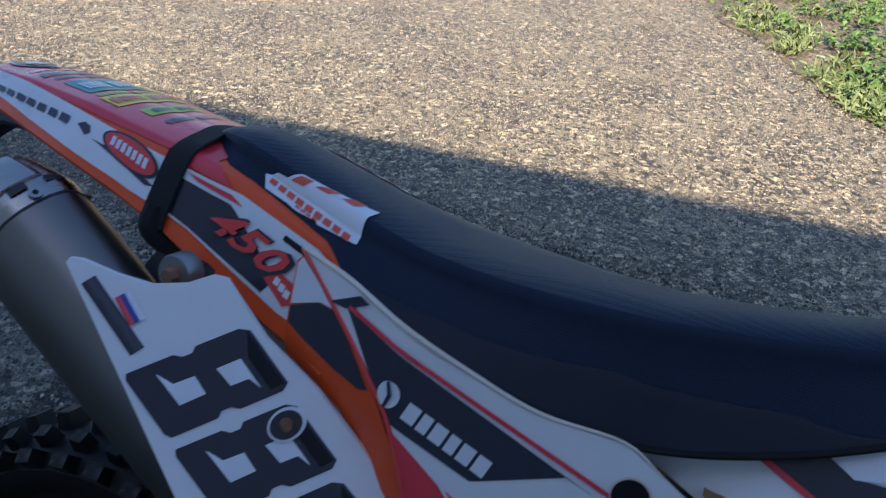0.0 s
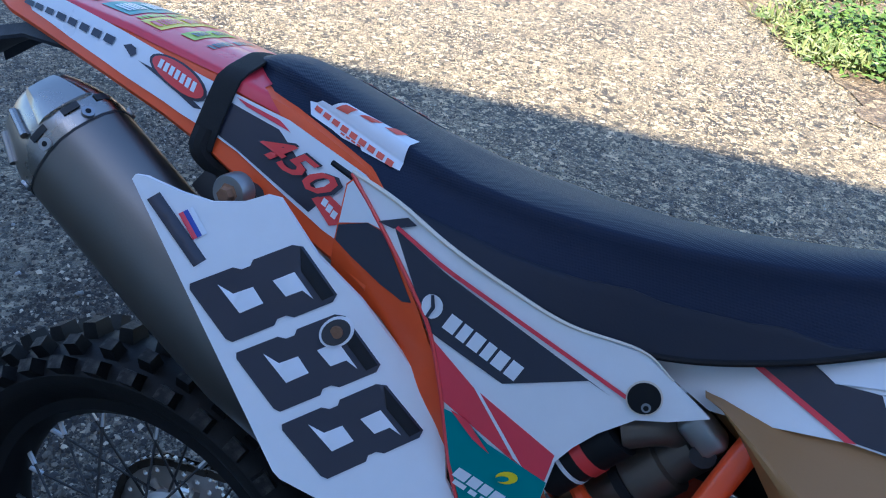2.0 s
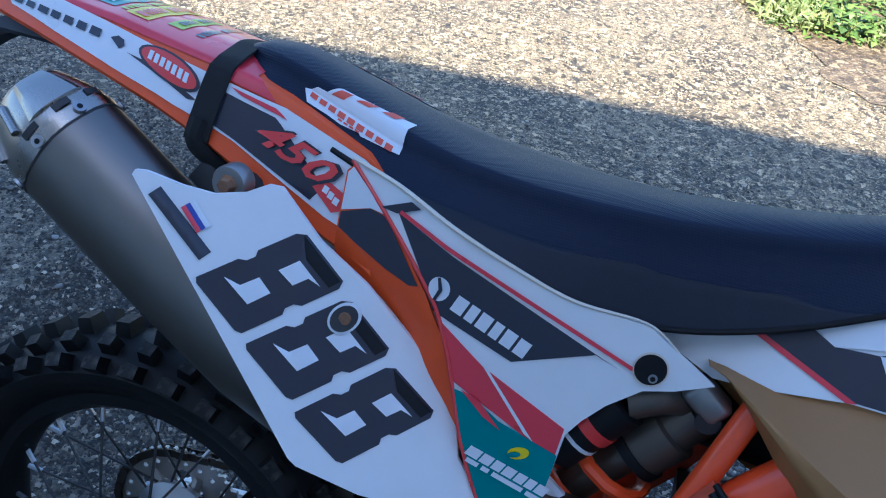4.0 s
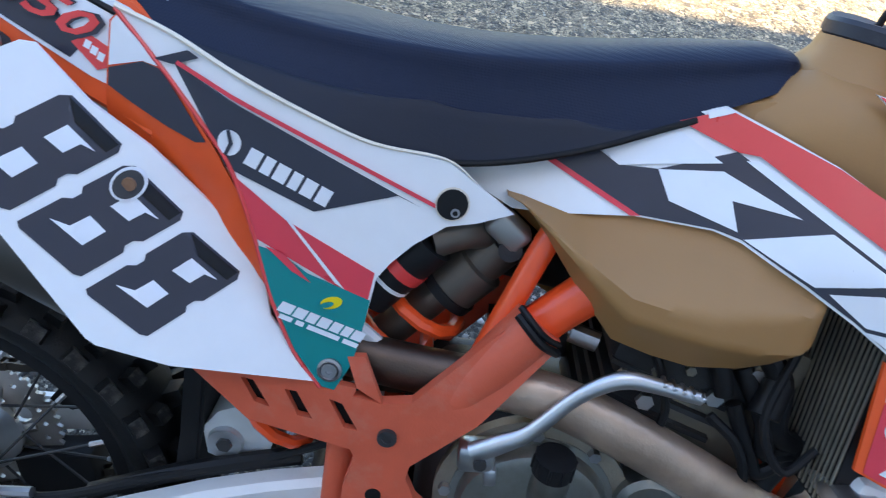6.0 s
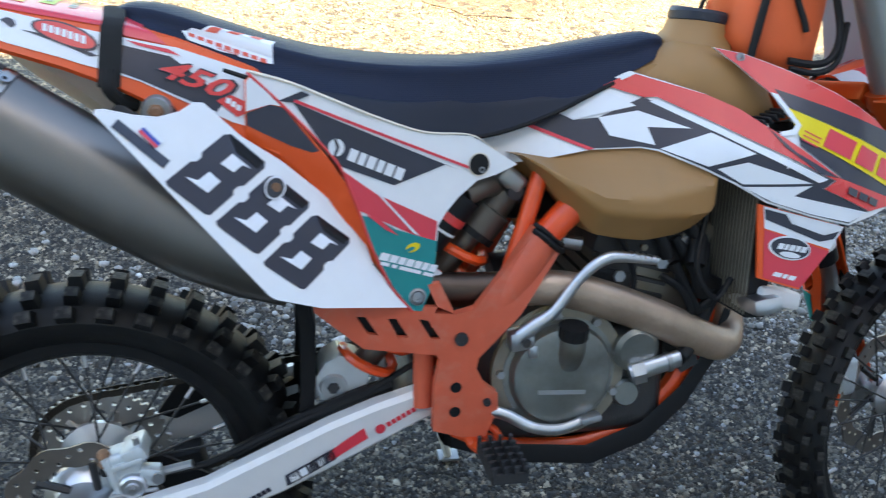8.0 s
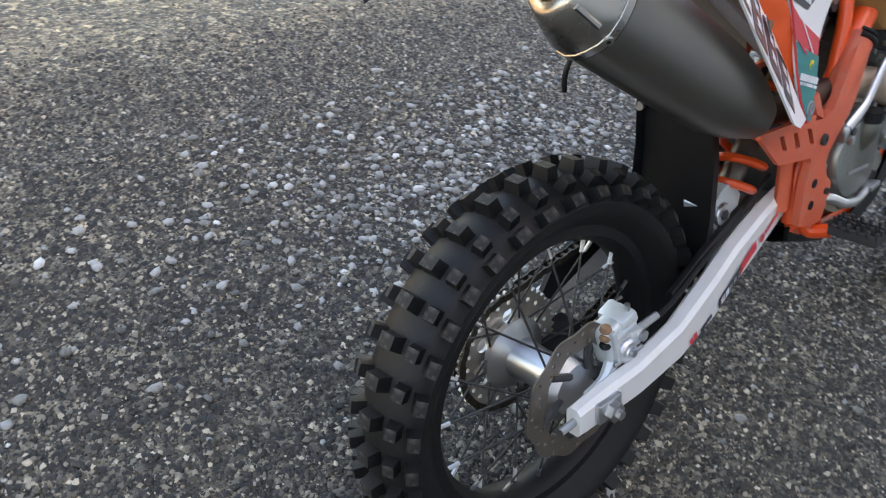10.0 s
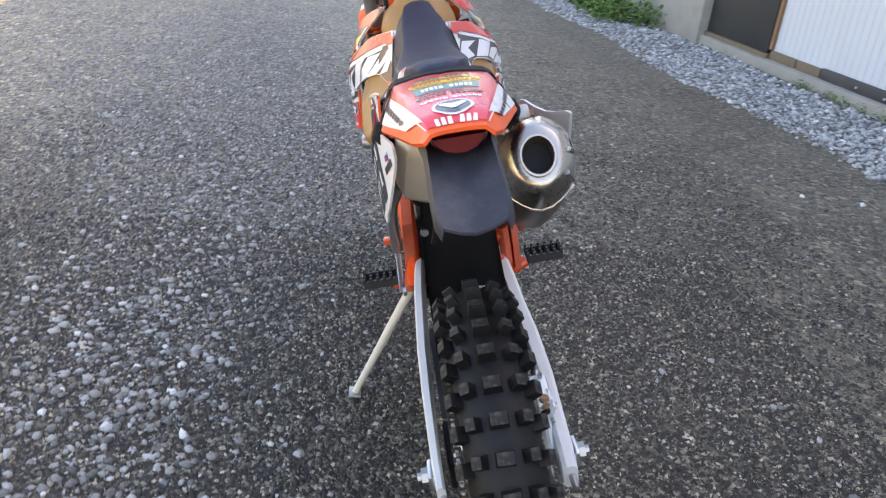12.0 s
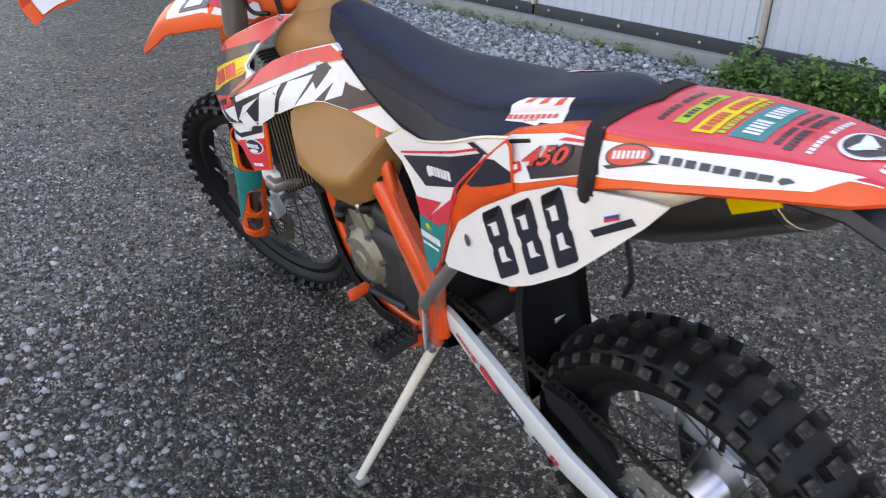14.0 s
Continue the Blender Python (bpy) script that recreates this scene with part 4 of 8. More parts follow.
for d, label in ((-0.135, "orange anodised upper fork clamp"), (0.102, "orange anodised lower fork clamp")):
    clamp = steered("triple_clamp", box(0.07, 0.16, 0.034, Matrix.Translation(fk(d + 0.02, 0.022, 0)) @ Matrix.Rotation(RAKE, 4, "Y"), 0.008), ANOD, None, label)
    for s in (-1, 1):
        steered("clamp_ring", tube([fk(d + a, 0.03, 0.103 * s) for a in (0.0, 0.0225, 0.0235, 0.0305, 0.0315, 0.055)], [0.0365, 0.0365, 0.0335, 0.0335, 0.0365, 0.0365], 28, 1), ANOD, clamp)
        steered("clamp_lug", box(0.016, 0.024, 0.05, Matrix.Translation(fk(d + 0.0275, -0.006, 0.103 * s + 0.012 * s)) @ Matrix.Rotation(-RAKE, 4, "Y"), 0.003), ANOD, clamp)
        for e in (0.012, 0.043):
            c = fk(d + e, -0.006, 0.103 * s + 0.024 * s)
            steered("clamp_bolt", tube([c, c + Vector((0, 0.005 * s, 0))], 0.0062, 12, 1), STEEL, clamp)
            steered("bolt_socket", tube([c + Vector((0, 0.005 * s, 0)), c + Vector((0, 0.0055 * s, 0))], 0.0032, 6, 1), BLACKP, clamp)
# front fender
secs = []
for t in np.linspace(0, 1, 15):
    x = float(np.interp(t, [0, 0.3, 0.6, 1], [-0.05, 0.08, 0.30, 0.52]))
    z = float(np.interp(t, [0, 0.3, 0.6, 1], [-0.02, 0.016, -0.022, -0.150]))
    w = float(np.interp(t, [0, 0.2, 0.5, 0.8, 1], [0.045, 0.078, 0.088, 0.078, 0.050]))
    dr = float(np.interp(t, [0, 0.3, 0.7, 1], [0.03, 0.055, 0.05, 0.02]))
    c = fk(0.20, 0.05, 0) + Vector((x - 0.02, 0, z + 0.105))
    pr = [(-w, -dr), (-w * 0.96, -dr * 0.4), (-w * 0.8, -0.006), (-w * 0.4, 0.006), (0, 0.009), (w * 0.4, 0.006), (w * 0.8, -0.006), (w * 0.96, -dr * 0.4), (w, -dr)]
    secs.append([c + Vector((0, a, b)) for a, b in pr] + [c + Vector((0, a * 0.96, b - 0.004)) for a, b in pr[::-1]])
ff = steered("front_fender", loft(secs), ORANGE, None, "orange plastic front fender with white stickers", 40)
for s in (-1, 1):
    for x0, x1, lo, hi, mat, lv in ((-0.06, 0.26, 0.30, 0.93, VWHITE, 0.0015), (-0.02, 0.10, 0.32, 0.80, RED, 0.002), (0.08, 0.20, 0.34, 0.86, NAVY, 0.0026), (0.11, 0.18, 0.42, 0.78, VWHITE, 0.0032)):
        secs = []
        for x in np.linspace(x0, x1, 7):
            t = float(np.interp(x, [-0.05, 0.08, 0.30, 0.52], [0, 0.3, 0.6, 1]))
            z = float(np.interp(t, [0, 0.3, 0.6, 1], [-0.02, 0.016, -0.022, -0.150]))
            w = float(np.interp(t, [0, 0.2, 0.5, 0.8, 1], [0.045, 0.078, 0.088, 0.078, 0.050]))
            dr = float(np.interp(t, [0, 0.3, 0.7, 1], [0.03, 0.055, 0.05, 0.02]))
            c = fk(0.20, 0.05, 0) + Vector((x - 0.02, 0, z + 0.105))
            row = []
            for q in np.linspace(lo, hi, 6):
                zz = float(np.interp(q, [0, 0.4, 0.8, 0.96, 1], [0.009, 0.006, -0.006, -dr * 0.4, -dr]))
                row.append(c + Vector((0, s * (w * q + lv * q), zz + lv)))
            secs.append(row + [p - Vector((0, 0, 0.0006)) for p in row[::-1]])
        steered("fender_sticker", loft(secs), mat, ff, "", 60)
# handlebar, guards, mask
hb = steered("handlebar", tube([fk(-0.09, 0.02, -0.33) + Vector((0.0, 0, 0.08)), fk(-0.09, 0.02, -0.24) + Vector((0.0, 0, 0.07)), fk(-0.09, 0.02, -0.10) + Vector((0, 0, 0.03)), fk(-0.09, 0.02, 0.10) + Vector((0, 0, 0.03)),
                                fk(-0.09, 0.02, 0.24) + Vector((-0.01, 0, 0.088)), fk(-0.09, 0.02, 0.36) + Vector((-0.022, 0, 0.09))], 0.0125, 12, 5), DARKMETAL, None, "dark wide handlebar")
for s in (-1, 1):
    steered("grip", tube([fk(-0.09, 0.02, 0.25 * s) + Vector((-0.012, 0, 0.089)), fk(-0.09, 0.02, 0.36 * s) + Vector((-0.022, 0, 0.09))] if s > 0 else [fk(-0.09, 0.02, -0.245) + Vector((0.0, 0, 0.071)), fk(-0.09, 0.02, -0.33) + Vector((0.0, 0, 0.08))], 0.017, 12, 1), BLACKP, hb)
    secs = []
    for t in np.linspace(0, 1, 9):
        y = 0.18 + (0.31 if s > 0 else 0.20) * t
        x = 0.17 - (0.06 * t + 0.06 * t * t if s > 0 else 0.02 * t)
        h = 0.030 + 0.030 * math.sin(math.pi * min(1, 0.15 + t))
        c = fk(-0.09, 0.02, 0) + Vector((x, s * y, 0.100 - 0.01 * t))
        secs.append([c + Vector((0, 0, h)), c + Vector((0.016, 0, 0)), c + Vector((0.002, 0, -h)), c + Vector((-0.004, 0, -h)), c + Vector((0.010, 0, 0)), c + Vector((-0.006, 0, h))])
    hg = steered("hand_guard", loft(secs), ORANGE, None, "orange hand guard with white sticker", 40)
    secs = []
    for t in np.linspace(0.2, 0.92, 7):
        h = 0.8 * (0.030 + 0.030 * math.sin(math.pi * min(1, 0.15 + t)))
        c = fk(-0.09, 0.02, 0) + Vector((0.17 - (0.06 * t + 0.06 * t * t if s > 0 else 0.02 * t), s * (0.18 + (0.31 if s > 0 else 0.20) * t), 0.100 - 0.01 * t))
        secs.append([c + Vector((0.004, 0, h)), c + Vector((0.0185, 0, 0)), c + Vector((0.006, 0, -h)), c + Vector((-0.008, 0, -h)), c + Vector((0.007, 0, 0)), c + Vector((-0.010, 0, h))])
    steered("guard_sticker", loft(secs), VWHITE, hg, "white sticker", 40)
secs = []
for z, w, x in ((-0.14, 0.045, 0.02), (-0.08, 0.066, 0.03), (0.0, 0.075, 0.02), (0.10, 0.068, -0.01), (0.16, 0.045, -0.04)):
    c = fk(0.02, 0.10, 0) + Vector((x, 0, z + 0.02))
    secs.append([c + Vector((0.05 * math.cos(a), w * math.sin(a), 0)) for a in np.linspace(-1.4, 1.4, 11)] + [c + Vector((0.05 * math.cos(a) - 0.006, w * math.sin(a) * 0.96, 0)) for a in np.linspace(1.4, -1.4, 11)])
steered("headlight_mask", loft(secs), MASKGREY, None, "pale grey headlight mask in front of the forks", 40)
SHAPE[0] = fit_body
# padded bag strapped between tank and handlebar
secs = []
for x, z0, z1, w in ((1.050, 0.955, 1.10, 0.045), (1.065, 0.935, 1.13, 0.075), (1.10, 0.915, 1.15, 0.088), (1.15, 0.90, 1.16, 0.088), (1.185, 0.885, 1.15, 0.078), (1.205, 0.89, 1.12, 0.05)):
    cz, hz = (z0 + z1) / 2, (z1 - z0) / 2
    secs.append([(x + 0.012 * math.sin(3 * a), w * math.copysign(abs(math.cos(a)) ** 0.6, math.cos(a)), cz + hz * math.copysign(abs(math.sin(a)) ** 0.6, math.sin(a))) for a in np.linspace(0, 2 * math.pi, 20, endpoint=False)])
BAGCLOTH = material("orange_bag_cloth", (0.72, 0.12, 0.03), 0.65, var=0.12, scale=25, fine=600, bump=0.3)
bag = part("bar_bag", loft(secs), BAGCLOTH, bike, "orange padded bag behind the handlebar", 50)
for s in (-1, 1):
    part("cord", tube([(1.062, 0.077 * s, 0.93), (1.072, 0.086 * s, 1.0), (1.085, 0.087 * s, 1.07), (1.09, 0.07 * s, 1.15)], 0.0065, 8), WEBBING, bag)
    part("cord", tube([(1.105, 0.09 * s, 1.16), (1.125, 0.0915 * s, 1.05), (1.145, 0.0915 * s, 1.0), (1.15, 0.091 * s, 0.985)], 0.005, 8), WEBBING, bag)
part("cable", tube([(1.12, -0.094, 0.94), (1.16, -0.10, 0.935), (1.19, -0.10, 0.945), (1.21, -0.09, 0.985), (1.20, -0.08, 1.06)], 0.006, 8), BLACKP, bike, "black cable")
part("cable", tube([(1.12, -0.098, 0.928), (1.165, -0.104, 0.922), (1.20, -0.102, 0.94), (1.225, -0.085, 1.0)], 0.005, 8), BLACKP, bike)
part("cable", tube([(1.10, 0.09, 0.94), (1.16, 0.10, 0.935), (1.19, 0.10, 0.965), (1.17, 0.10, 1.06), (1.10, 0.16, 1.12)], 0.005, 8), BLACKP, bike)

# ---- frame, engine bay ----
SHAPE[0] = fit_engine
fr = part("frame", tube([(1.13, 0, 0.97), (1.08, 0, 0.86), (1.055, 0.0, 0.70), (1.045, 0, 0.56)], 0.021, 14), FRAMEPAINT, bike, "orange painted steel frame")
for s in (-1, 1):
    part("frame_tube", tube([(1.13, 0.03 * s, 0.93), (1.0, 0.075 * s, 0.85), (0.86, 0.085 * s, 0.775), (0.75, 0.088 * s, 0.69), (0.66, 0.095 * s, 0.57), (0.60, 0.10 * s, 0.47), (0.585, 0.10 * s, 0.37)], 0.0235, 14), FRAMEPAINT, fr)
    part("frame_tube", tube([(1.05, 0.03 * s, 0.60), (1.045, 0.04 * s, 0.50), (1.00, 0.05 * s, 0.405), (0.93, 0.054 * s, 0.335), (0.82, 0.058 * s, 0.298), (0.68, 0.07 * s, 0.315), (0.60, 0.09 * s, 0.36)], 0.0165, 12), FRAMEPAINT, fr)
    part("subframe_tube", tube([(0.735, 0.066 * s, 0.782), (0.720, 0.078 * s, 0.752), (0.695, 0.086 * s, 0.68), (0.672, 0.092 * s, 0.60)], 0.0135, 12), FRAMEPAINT, fr)
    part("subframe_tube", tube([(0.62, 0.06 * s, 0.795), (0.50, 0.085 * s, 0.835), (0.30, 0.09 * s, 0.885), (0.10, 0.09 * s, 0.93)], 0.011, 10), DIRTYALU, fr)
    part("subframe_tube", tube([(0.58, 0.085 * s, 0.60), (0.42, 0.09 * s, 0.72), (0.20, 0.09 * s, 0.88)], 0.011, 10), DIRTYALU, fr)
part("pivot_boss", tube([(0.545, -0.098, 0.405), (0.545, -0.100, 0.50)], 0.016, 12, 1), SCUFFED, fr)


# guard sheets over the frame's knees
SHAPE[0] = None


def w_knee(x, z):
    return -0.138 + 0.12 * max(0.0, z - 0.66)


g1 = slab([(0.634, 0.775), (0.673, 0.745), (0.616, 0.646), (0.574, 0.597), (0.560, 0.581), (0.558, 0.564), (0.573, 0.537), (0.594, 0.521), (0.597, 0.492), (0.587, 0.464), (0.582, 0.448), (0.544, 0.449),
           (0.499, 0.463), (0.496, 0.537), (0.502, 0.579), (0.497, 0.589), (0.501, 0.614), (0.481, 0.644), (0.490, 0.655), (0.520, 0.652), (0.548, 0.660), (0.593, 0.719)], w_knee, 0.014, 0.03)
for o in ([(0.322, 0.669), (0.492, 0.665), (0.490, 0.655), (0.481, 0.644), (0.467, 0.647), (0.435, 0.649), (0.423, 0.649), (0.392, 0.653), (0.379, 0.654), (0.332, 0.655)],
          [(0.322, 0.669), (0.332, 0.655), (0.379, 0.654), (0.396, 0.627), (0.391, 0.604), (0.322, 0.662)], [(0.392, 0.653), (0.423, 0.649), (0.439, 0.620), (0.411, 0.624)], [(0.435, 0.649), (0.467, 0.647), (0.487, 0.615), (0.454, 0.619)],
          [(0.391, 0.604), (0.396, 0.627), (0.411, 0.624), (0.439, 0.620), (0.454, 0.619), (0.487, 0.615), (0.501, 0.614), (0.497, 0.589)], [(0.478, 0.697), (0.495, 0.700), (0.520, 0.652), (0.492, 0.6655)]):
    slab(o, w_knee, 0.008, 0.04, bm=g1)
# invented backing sheet, added so that the slots read dark
slot_backing = slab([(0.372, 0.660), (0.478, 0.657), (0.496, 0.606), (0.398, 0.618)], lambda x, z: -0.1275, 0.003, 0)
guard = part("frame_guard", g1, SCUFFED, bike, "scuffed faded orange plastic frame guard", 30)
part("slot_backing", slot_backing, BLACKP, guard, "added black sheet that darkens the slots")
for x, z, r in ((0.531, 0.614, 0.010), (0.578, 0.508, 0.006)):
    part("bolt", lathe([(0, -0.003), (r * 0.5, -0.003), (r * 0.5, -0.005), (r, -0.005), (r, 0), (0, 0)], 16, pose(x, w_knee(x, z), z)), DARKMETAL, guard)
for x, z, r in ((0.529, 0.535, 0.0085), (0.530, 0.494, 0.0085)):
    part("hole", lathe([(0, 0), (r, 0), (r, -0.001), (0, -0.001)], 14, pose(x, w_knee(x, z) - 0.0004, z)), BLACKP, guard)
SHAPE[0] = fit_engine
part("guard_tube", tube([(0.606, -0.104, 0.490), (0.635, -0.108, 0.536), (0.685, -0.108, 0.611), (0.728, -0.102, 0.676)], [0.024, 0.029, 0.029, 0.030], 18, 4), SCUFFED, guard)
part("pipe_joint", tube([(0.704, -0.0905, 0.5878), (0.720, -0.092, 0.587)], 0.0285, 18, 1), BRONZE, bike)
for z in (0.668, 0.678):
    part("cable_tie", tube([(0.703, -0.118, z + 0.018), (0.716, -0.131, z + 0.008), (0.732, -0.132, z - 0.006), (0.750, -0.118, z - 0.018)], 0.0035 if z > 0.67 else 0.005, 8, 3), BLACKP, guard)
part("tie_strap", tube([(0.525, -0.125, 0.545), (0.545, -0.127, 0.552), (0.557, -0.125, 0.575)], 0.0028, 8, 4), BLACKP, guard)
SHAPE[0] = None


def w_knee_left(x, z):
    return 0.128 - 0.08 * (z - 0.45)


guard = part("frame_guard", slab([(0.693, 0.768), (0.634, 0.795), (0.617, 0.771), (0.590, 0.713), (0.546, 0.659), (0.497, 0.617), (0.504, 0.560), (0.525, 0.469), (0.574, 0.439), (0.578, 0.497),
                                  (0.564, 0.544), (0.597, 0.598), (0.638, 0.657), (0.672, 0.731)], w_knee_left, 0.022, 0.03), SCUFFED, bike, "scuffed orange plastic frame guard", 30)
part("cable_tie", tube([(0.627, 0.085, 0.776), (0.632, 0.106, 0.772), (0.660, 0.108, 0.760), (0.686, 0.106, 0.748), (0.690, 0.088, 0.746)], 0.0045, 8, 3), BLACKP, guard)
SHAPE[0] = fit_engine
# engine
eng = part("engine_case", box(0.33, 0.17, 0.20, pose(0.80, 0, 0.42), 0.035, 3), DARKMETAL, bike, "dull grey cast engine case")
part("cam_chest", box(0.13, 0.13, 0.17, pose(0.955, 0, 0.61, 0, 14, 0), 0.014), CASE, eng, "grimy cast cylinder side")
part("head_cover", box(0.20, 0.12, 0.07, pose(0.88, 0, 0.745, 0, 12, 0), 0.012), DARKMETAL, eng)
part("cylinder", box(0.12, 0.13, 0.20, pose(0.88, 0, 0.58, 0, 14, 0), 0.012), DARKMETAL, eng, "dark finned cylinder")
for k in range(6):
    part("cooling_fin", box(0.14, 0.15, 0.006, pose(0.87 + 0.004 * k, 0, 0.53 + 0.022 * k, 0, 14, 0)), DARKMETAL, eng)
part("cylinder_head", box(0.17, 0.17, 0.10, pose(0.905, 0, 0.665, 0, 14, 0), 0.016), DARKMETAL, eng)
for x, z in ((0.86, 0.60), (0.93, 0.62), (0.965, 0.655), (0.90, 0.69)):
    part("bolt", lathe([(0, -0.008), (0.010, -0.008), (0.010, 0), (0.006, 0.002)], 6, pose(x, -0.088, z)), STEEL, eng)
cc = part("clutch_cover", lathe([(0, -0.139), (0.070, -0.138), (0.080, -0.134), (0.084, -0.126), (0.086, -0.112), (0.094, -0.110), (0.096, -0.080)], 40, pose(0.768, 0, 0.445)), COVER, eng, "dusty round clutch cover", 30)
part("cover_mark", slab([(0.726, 0.425), (0.806, 0.419), (0.805, 0.412), (0.726, 0.418)], lambda x, z: -0.1398, 0.001, 0), STEEL, cc)
for k in range(9):
    a = 2 * math.pi * k / 9 + 0.3
    part("bolt", lathe([(0, -0.119), (0.007, -0.119), (0.007, -0.105), (0.004, -0.105)], 6, pose(0.768 + 0.099 * math.cos(a), 0, 0.445 + 0.099 * math.sin(a))), STEEL, cc)
part("case_flange", lathe([(0.05, -0.085), (0.112, -0.085), (0.112, -0.105), (0.09, -0.108), (0.05, -0.108)], 40, pose(0.768, 0, 0.445)), CASE, eng)
SHAPE[0] = None
neck = part("oil_filler", tube([(0.705, -0.120, 0.565), (0.704, -0.136, 0.590), (0.7025, -0.138, 0.610)], [0.024, 0.021, 0.0195], 18, 3), COVER, eng)
cap = part("oil_cap", tube([(0.7025, -0.138, 0.608), (0.702, -0.139, 0.628)], 0.0215, 18, 1), BLACKP, neck, "black ribbed filler cap")
for k in range(10):
    a = 2 * math.pi * k / 10
    part("cap_rib", tube([(0.7025 + 0.0215 * math.cos(a), -0.138 + 0.0215 * math.sin(a), 0.610), (0.702 + 0.0215 * math.cos(a), -0.139 + 0.0215 * math.sin(a), 0.627)], 0.0018, 5, 1), BLACKP, cap)
SHAPE[0] = fit_engine
bm = lathe([(0, -0.128), (0.030, -0.127), (0.038, -0.120), (0.040, -0.07)], 28, pose(0.895, 0, 0.478))
part("oil_filter_cover", lathe([(0, -0.112), (0.020, -0.112), (0.024, -0.105), (0.024, -0.06)], 20, pose(0.885, 0, 0.400)), COVER, eng)
part("water_pump", bm, COVER, eng, "rounded water pump cover", 30)
part("pump_fitting", tube([(0.888, -0.128, 0.439), (0.908, -0.130, 0.444)], 0.0205, 6, 1), ALU, eng)
part("pump_ring", tube([(0.945, -0.130, 0.4555), (0.952, -0.130, 0.4575)], 0.0180, 16, 1), STEEL, eng)
part("pump_outlet", tube([(0.885, -0.125, 0.438), (0.93, -0.130, 0.452), (0.966, -0.130, 0.462)], 0.0155, 16, 3), ALU, eng)
part("pump_hose", tube([(0.966, -0.130, 0.462), (0.995, -0.105, 0.48), (1.02, -0.085, 0.53), (1.04, -0.085, 0.59)], 0.014, 12), BLACKP, eng)
SHAPE[0] = None
ign = part("ignition_cover", lathe([(0, 0.004), (0.020, 0.005), (0.024, 0.0), (0.052, -0.001), (0.064, -0.010), (0.072, -0.018), (0.074, -0.06)], 36, pose(0.793, 0.117, 0.515)), CASE, eng, "dirty tan-grey ignition cover", 30)
for k in range(7):
    a = 2 * math.pi * k / 7 + 0.2
    part("bolt", lathe([(0, 0.006), (0.006, 0.006), (0.006, -0.02), (0, -0.02)], 6, pose(0.793 + 0.073 * math.cos(a), 0.105, 0.515 + 0.073 * math.sin(a))), STEEL, ign)
part("case_shoulder", box(0.085, 0.05, 0.075, pose(0.802, 0.075, 0.607, 0, 18, 0), 0.018, 3), CASE, eng, "grimy casting above the ignition cover")
part("case_rib", box(0.014, 0.02, 0.07, pose(0.772, 0.098, 0.602, 0, 18, 0), 0.005), CASE, eng)
hose = part("coolant_hose", tube([(0.905, 0.085, 0.560), (0.888, 0.098, 0.583), (0.85, 0.104, 0.628), (0.80, 0.104, 0.650), (0.739, 0.098, 0.658), (0.71, 0.07, 0.668)], 0.0115, 12), BLACKP, bike, "black coolant hose with steel clamps")
for p, q in (((0.876, 0.101, 0.598), (0.868, 0.102, 0.608)), ((0.764, 0.101, 0.656), (0.752, 0.1, 0.657))):
    part("hose_clamp", tube([p, q], 0.0145, 14, 1), STEEL, hose)
SHAPE[0] = fit_engine
part("sprocket_cover", box(0.10, 0.05, 0.13, pose(0.66, 0.085, 0.44), 0.015), DARKMETAL, eng)
part("starter", tube([(0.70, 0.06, 0.55), (0.80, 0.06, 0.56)], 0.03, 16, 1), DARKMETAL, eng)
part("intake", tube([(0.80, 0, 0.70), (0.70, 0, 0.715), (0.60, 0, 0.73)], [0.03, 0.034, 0.045], 16), BLACKP, bike, "black intake boot")
for k in range(3):
    part("hose", tube([(0.95, -0.075 - 0.01 * k, 0.70 - 0.04 * k), (0.985, -0.10, 0.66 - 0.05 * k), (1.0, -0.10, 0.60 - 0.03 * k), (1.03, -0.09, 0.58 - 0.01 * k)], 0.013 - 0.002 * k, 10), BLACKP, bike)
part("carburettor_plug", tube([(0.77, -0.062, 0.655), (0.80, -0.068, 0.650)], 0.012, 10, 1), STEEL, bike)
part("injector", tube([(0.745, -0.062, 0.66), (0.76, -0.066, 0.652)], 0.010, 10, 1), STEEL, bike)
for pts, r in (([(0.86, -0.092, 0.66), (0.90, -0.100, 0.70), (0.95, -0.098, 0.69), (0.99, -0.085, 0.70)], 0.0045), ([(0.80, -0.08, 0.70), (0.85, -0.10, 0.665), (0.88, -0.104, 0.60), (0.875, -0.10, 0.555)], 0.005), ([(0.93, -0.095, 0.60), (0.965, -0.108, 0.575), (0.985, -0.11, 0.53), (0.975, -0.105, 0.49)], 0.006)):
    part("hose", tube(pts, r, 8), BLACKP, bike)
part("spark_plug_cap", tube([(0.905, -0.088, 0.69), (0.925, -0.098, 0.655), (0.935, -0.10, 0.63)], [0.013, 0.012, 0.010], 12, 3), BLACKP, eng)
part("engine_mount", slab([(0.84, 0.735), (0.905, 0.735), (0.925, 0.69), (0.90, 0.665), (0.86, 0.68)], lambda x, z: -0.094, 0.006, 0), DARKMETAL, eng)
part("engine_mount", slab([(0.955, 0.52), (1.0, 0.50), (1.02, 0.44), (0.99, 0.425), (0.955, 0.47)], lambda x, z: -0.09, 0.006, 0), DARKMETAL, eng)
for x, z in ((0.872, 0.715), (0.905, 0.685), (0.985, 0.45), (0.975, 0.495)):
    part("bolt", lathe([(0, -0.010), (0.007, -0.010), (0.008, 0), (0.004, 0.002)], 6, pose(x, -0.092, z)), STEEL, eng)
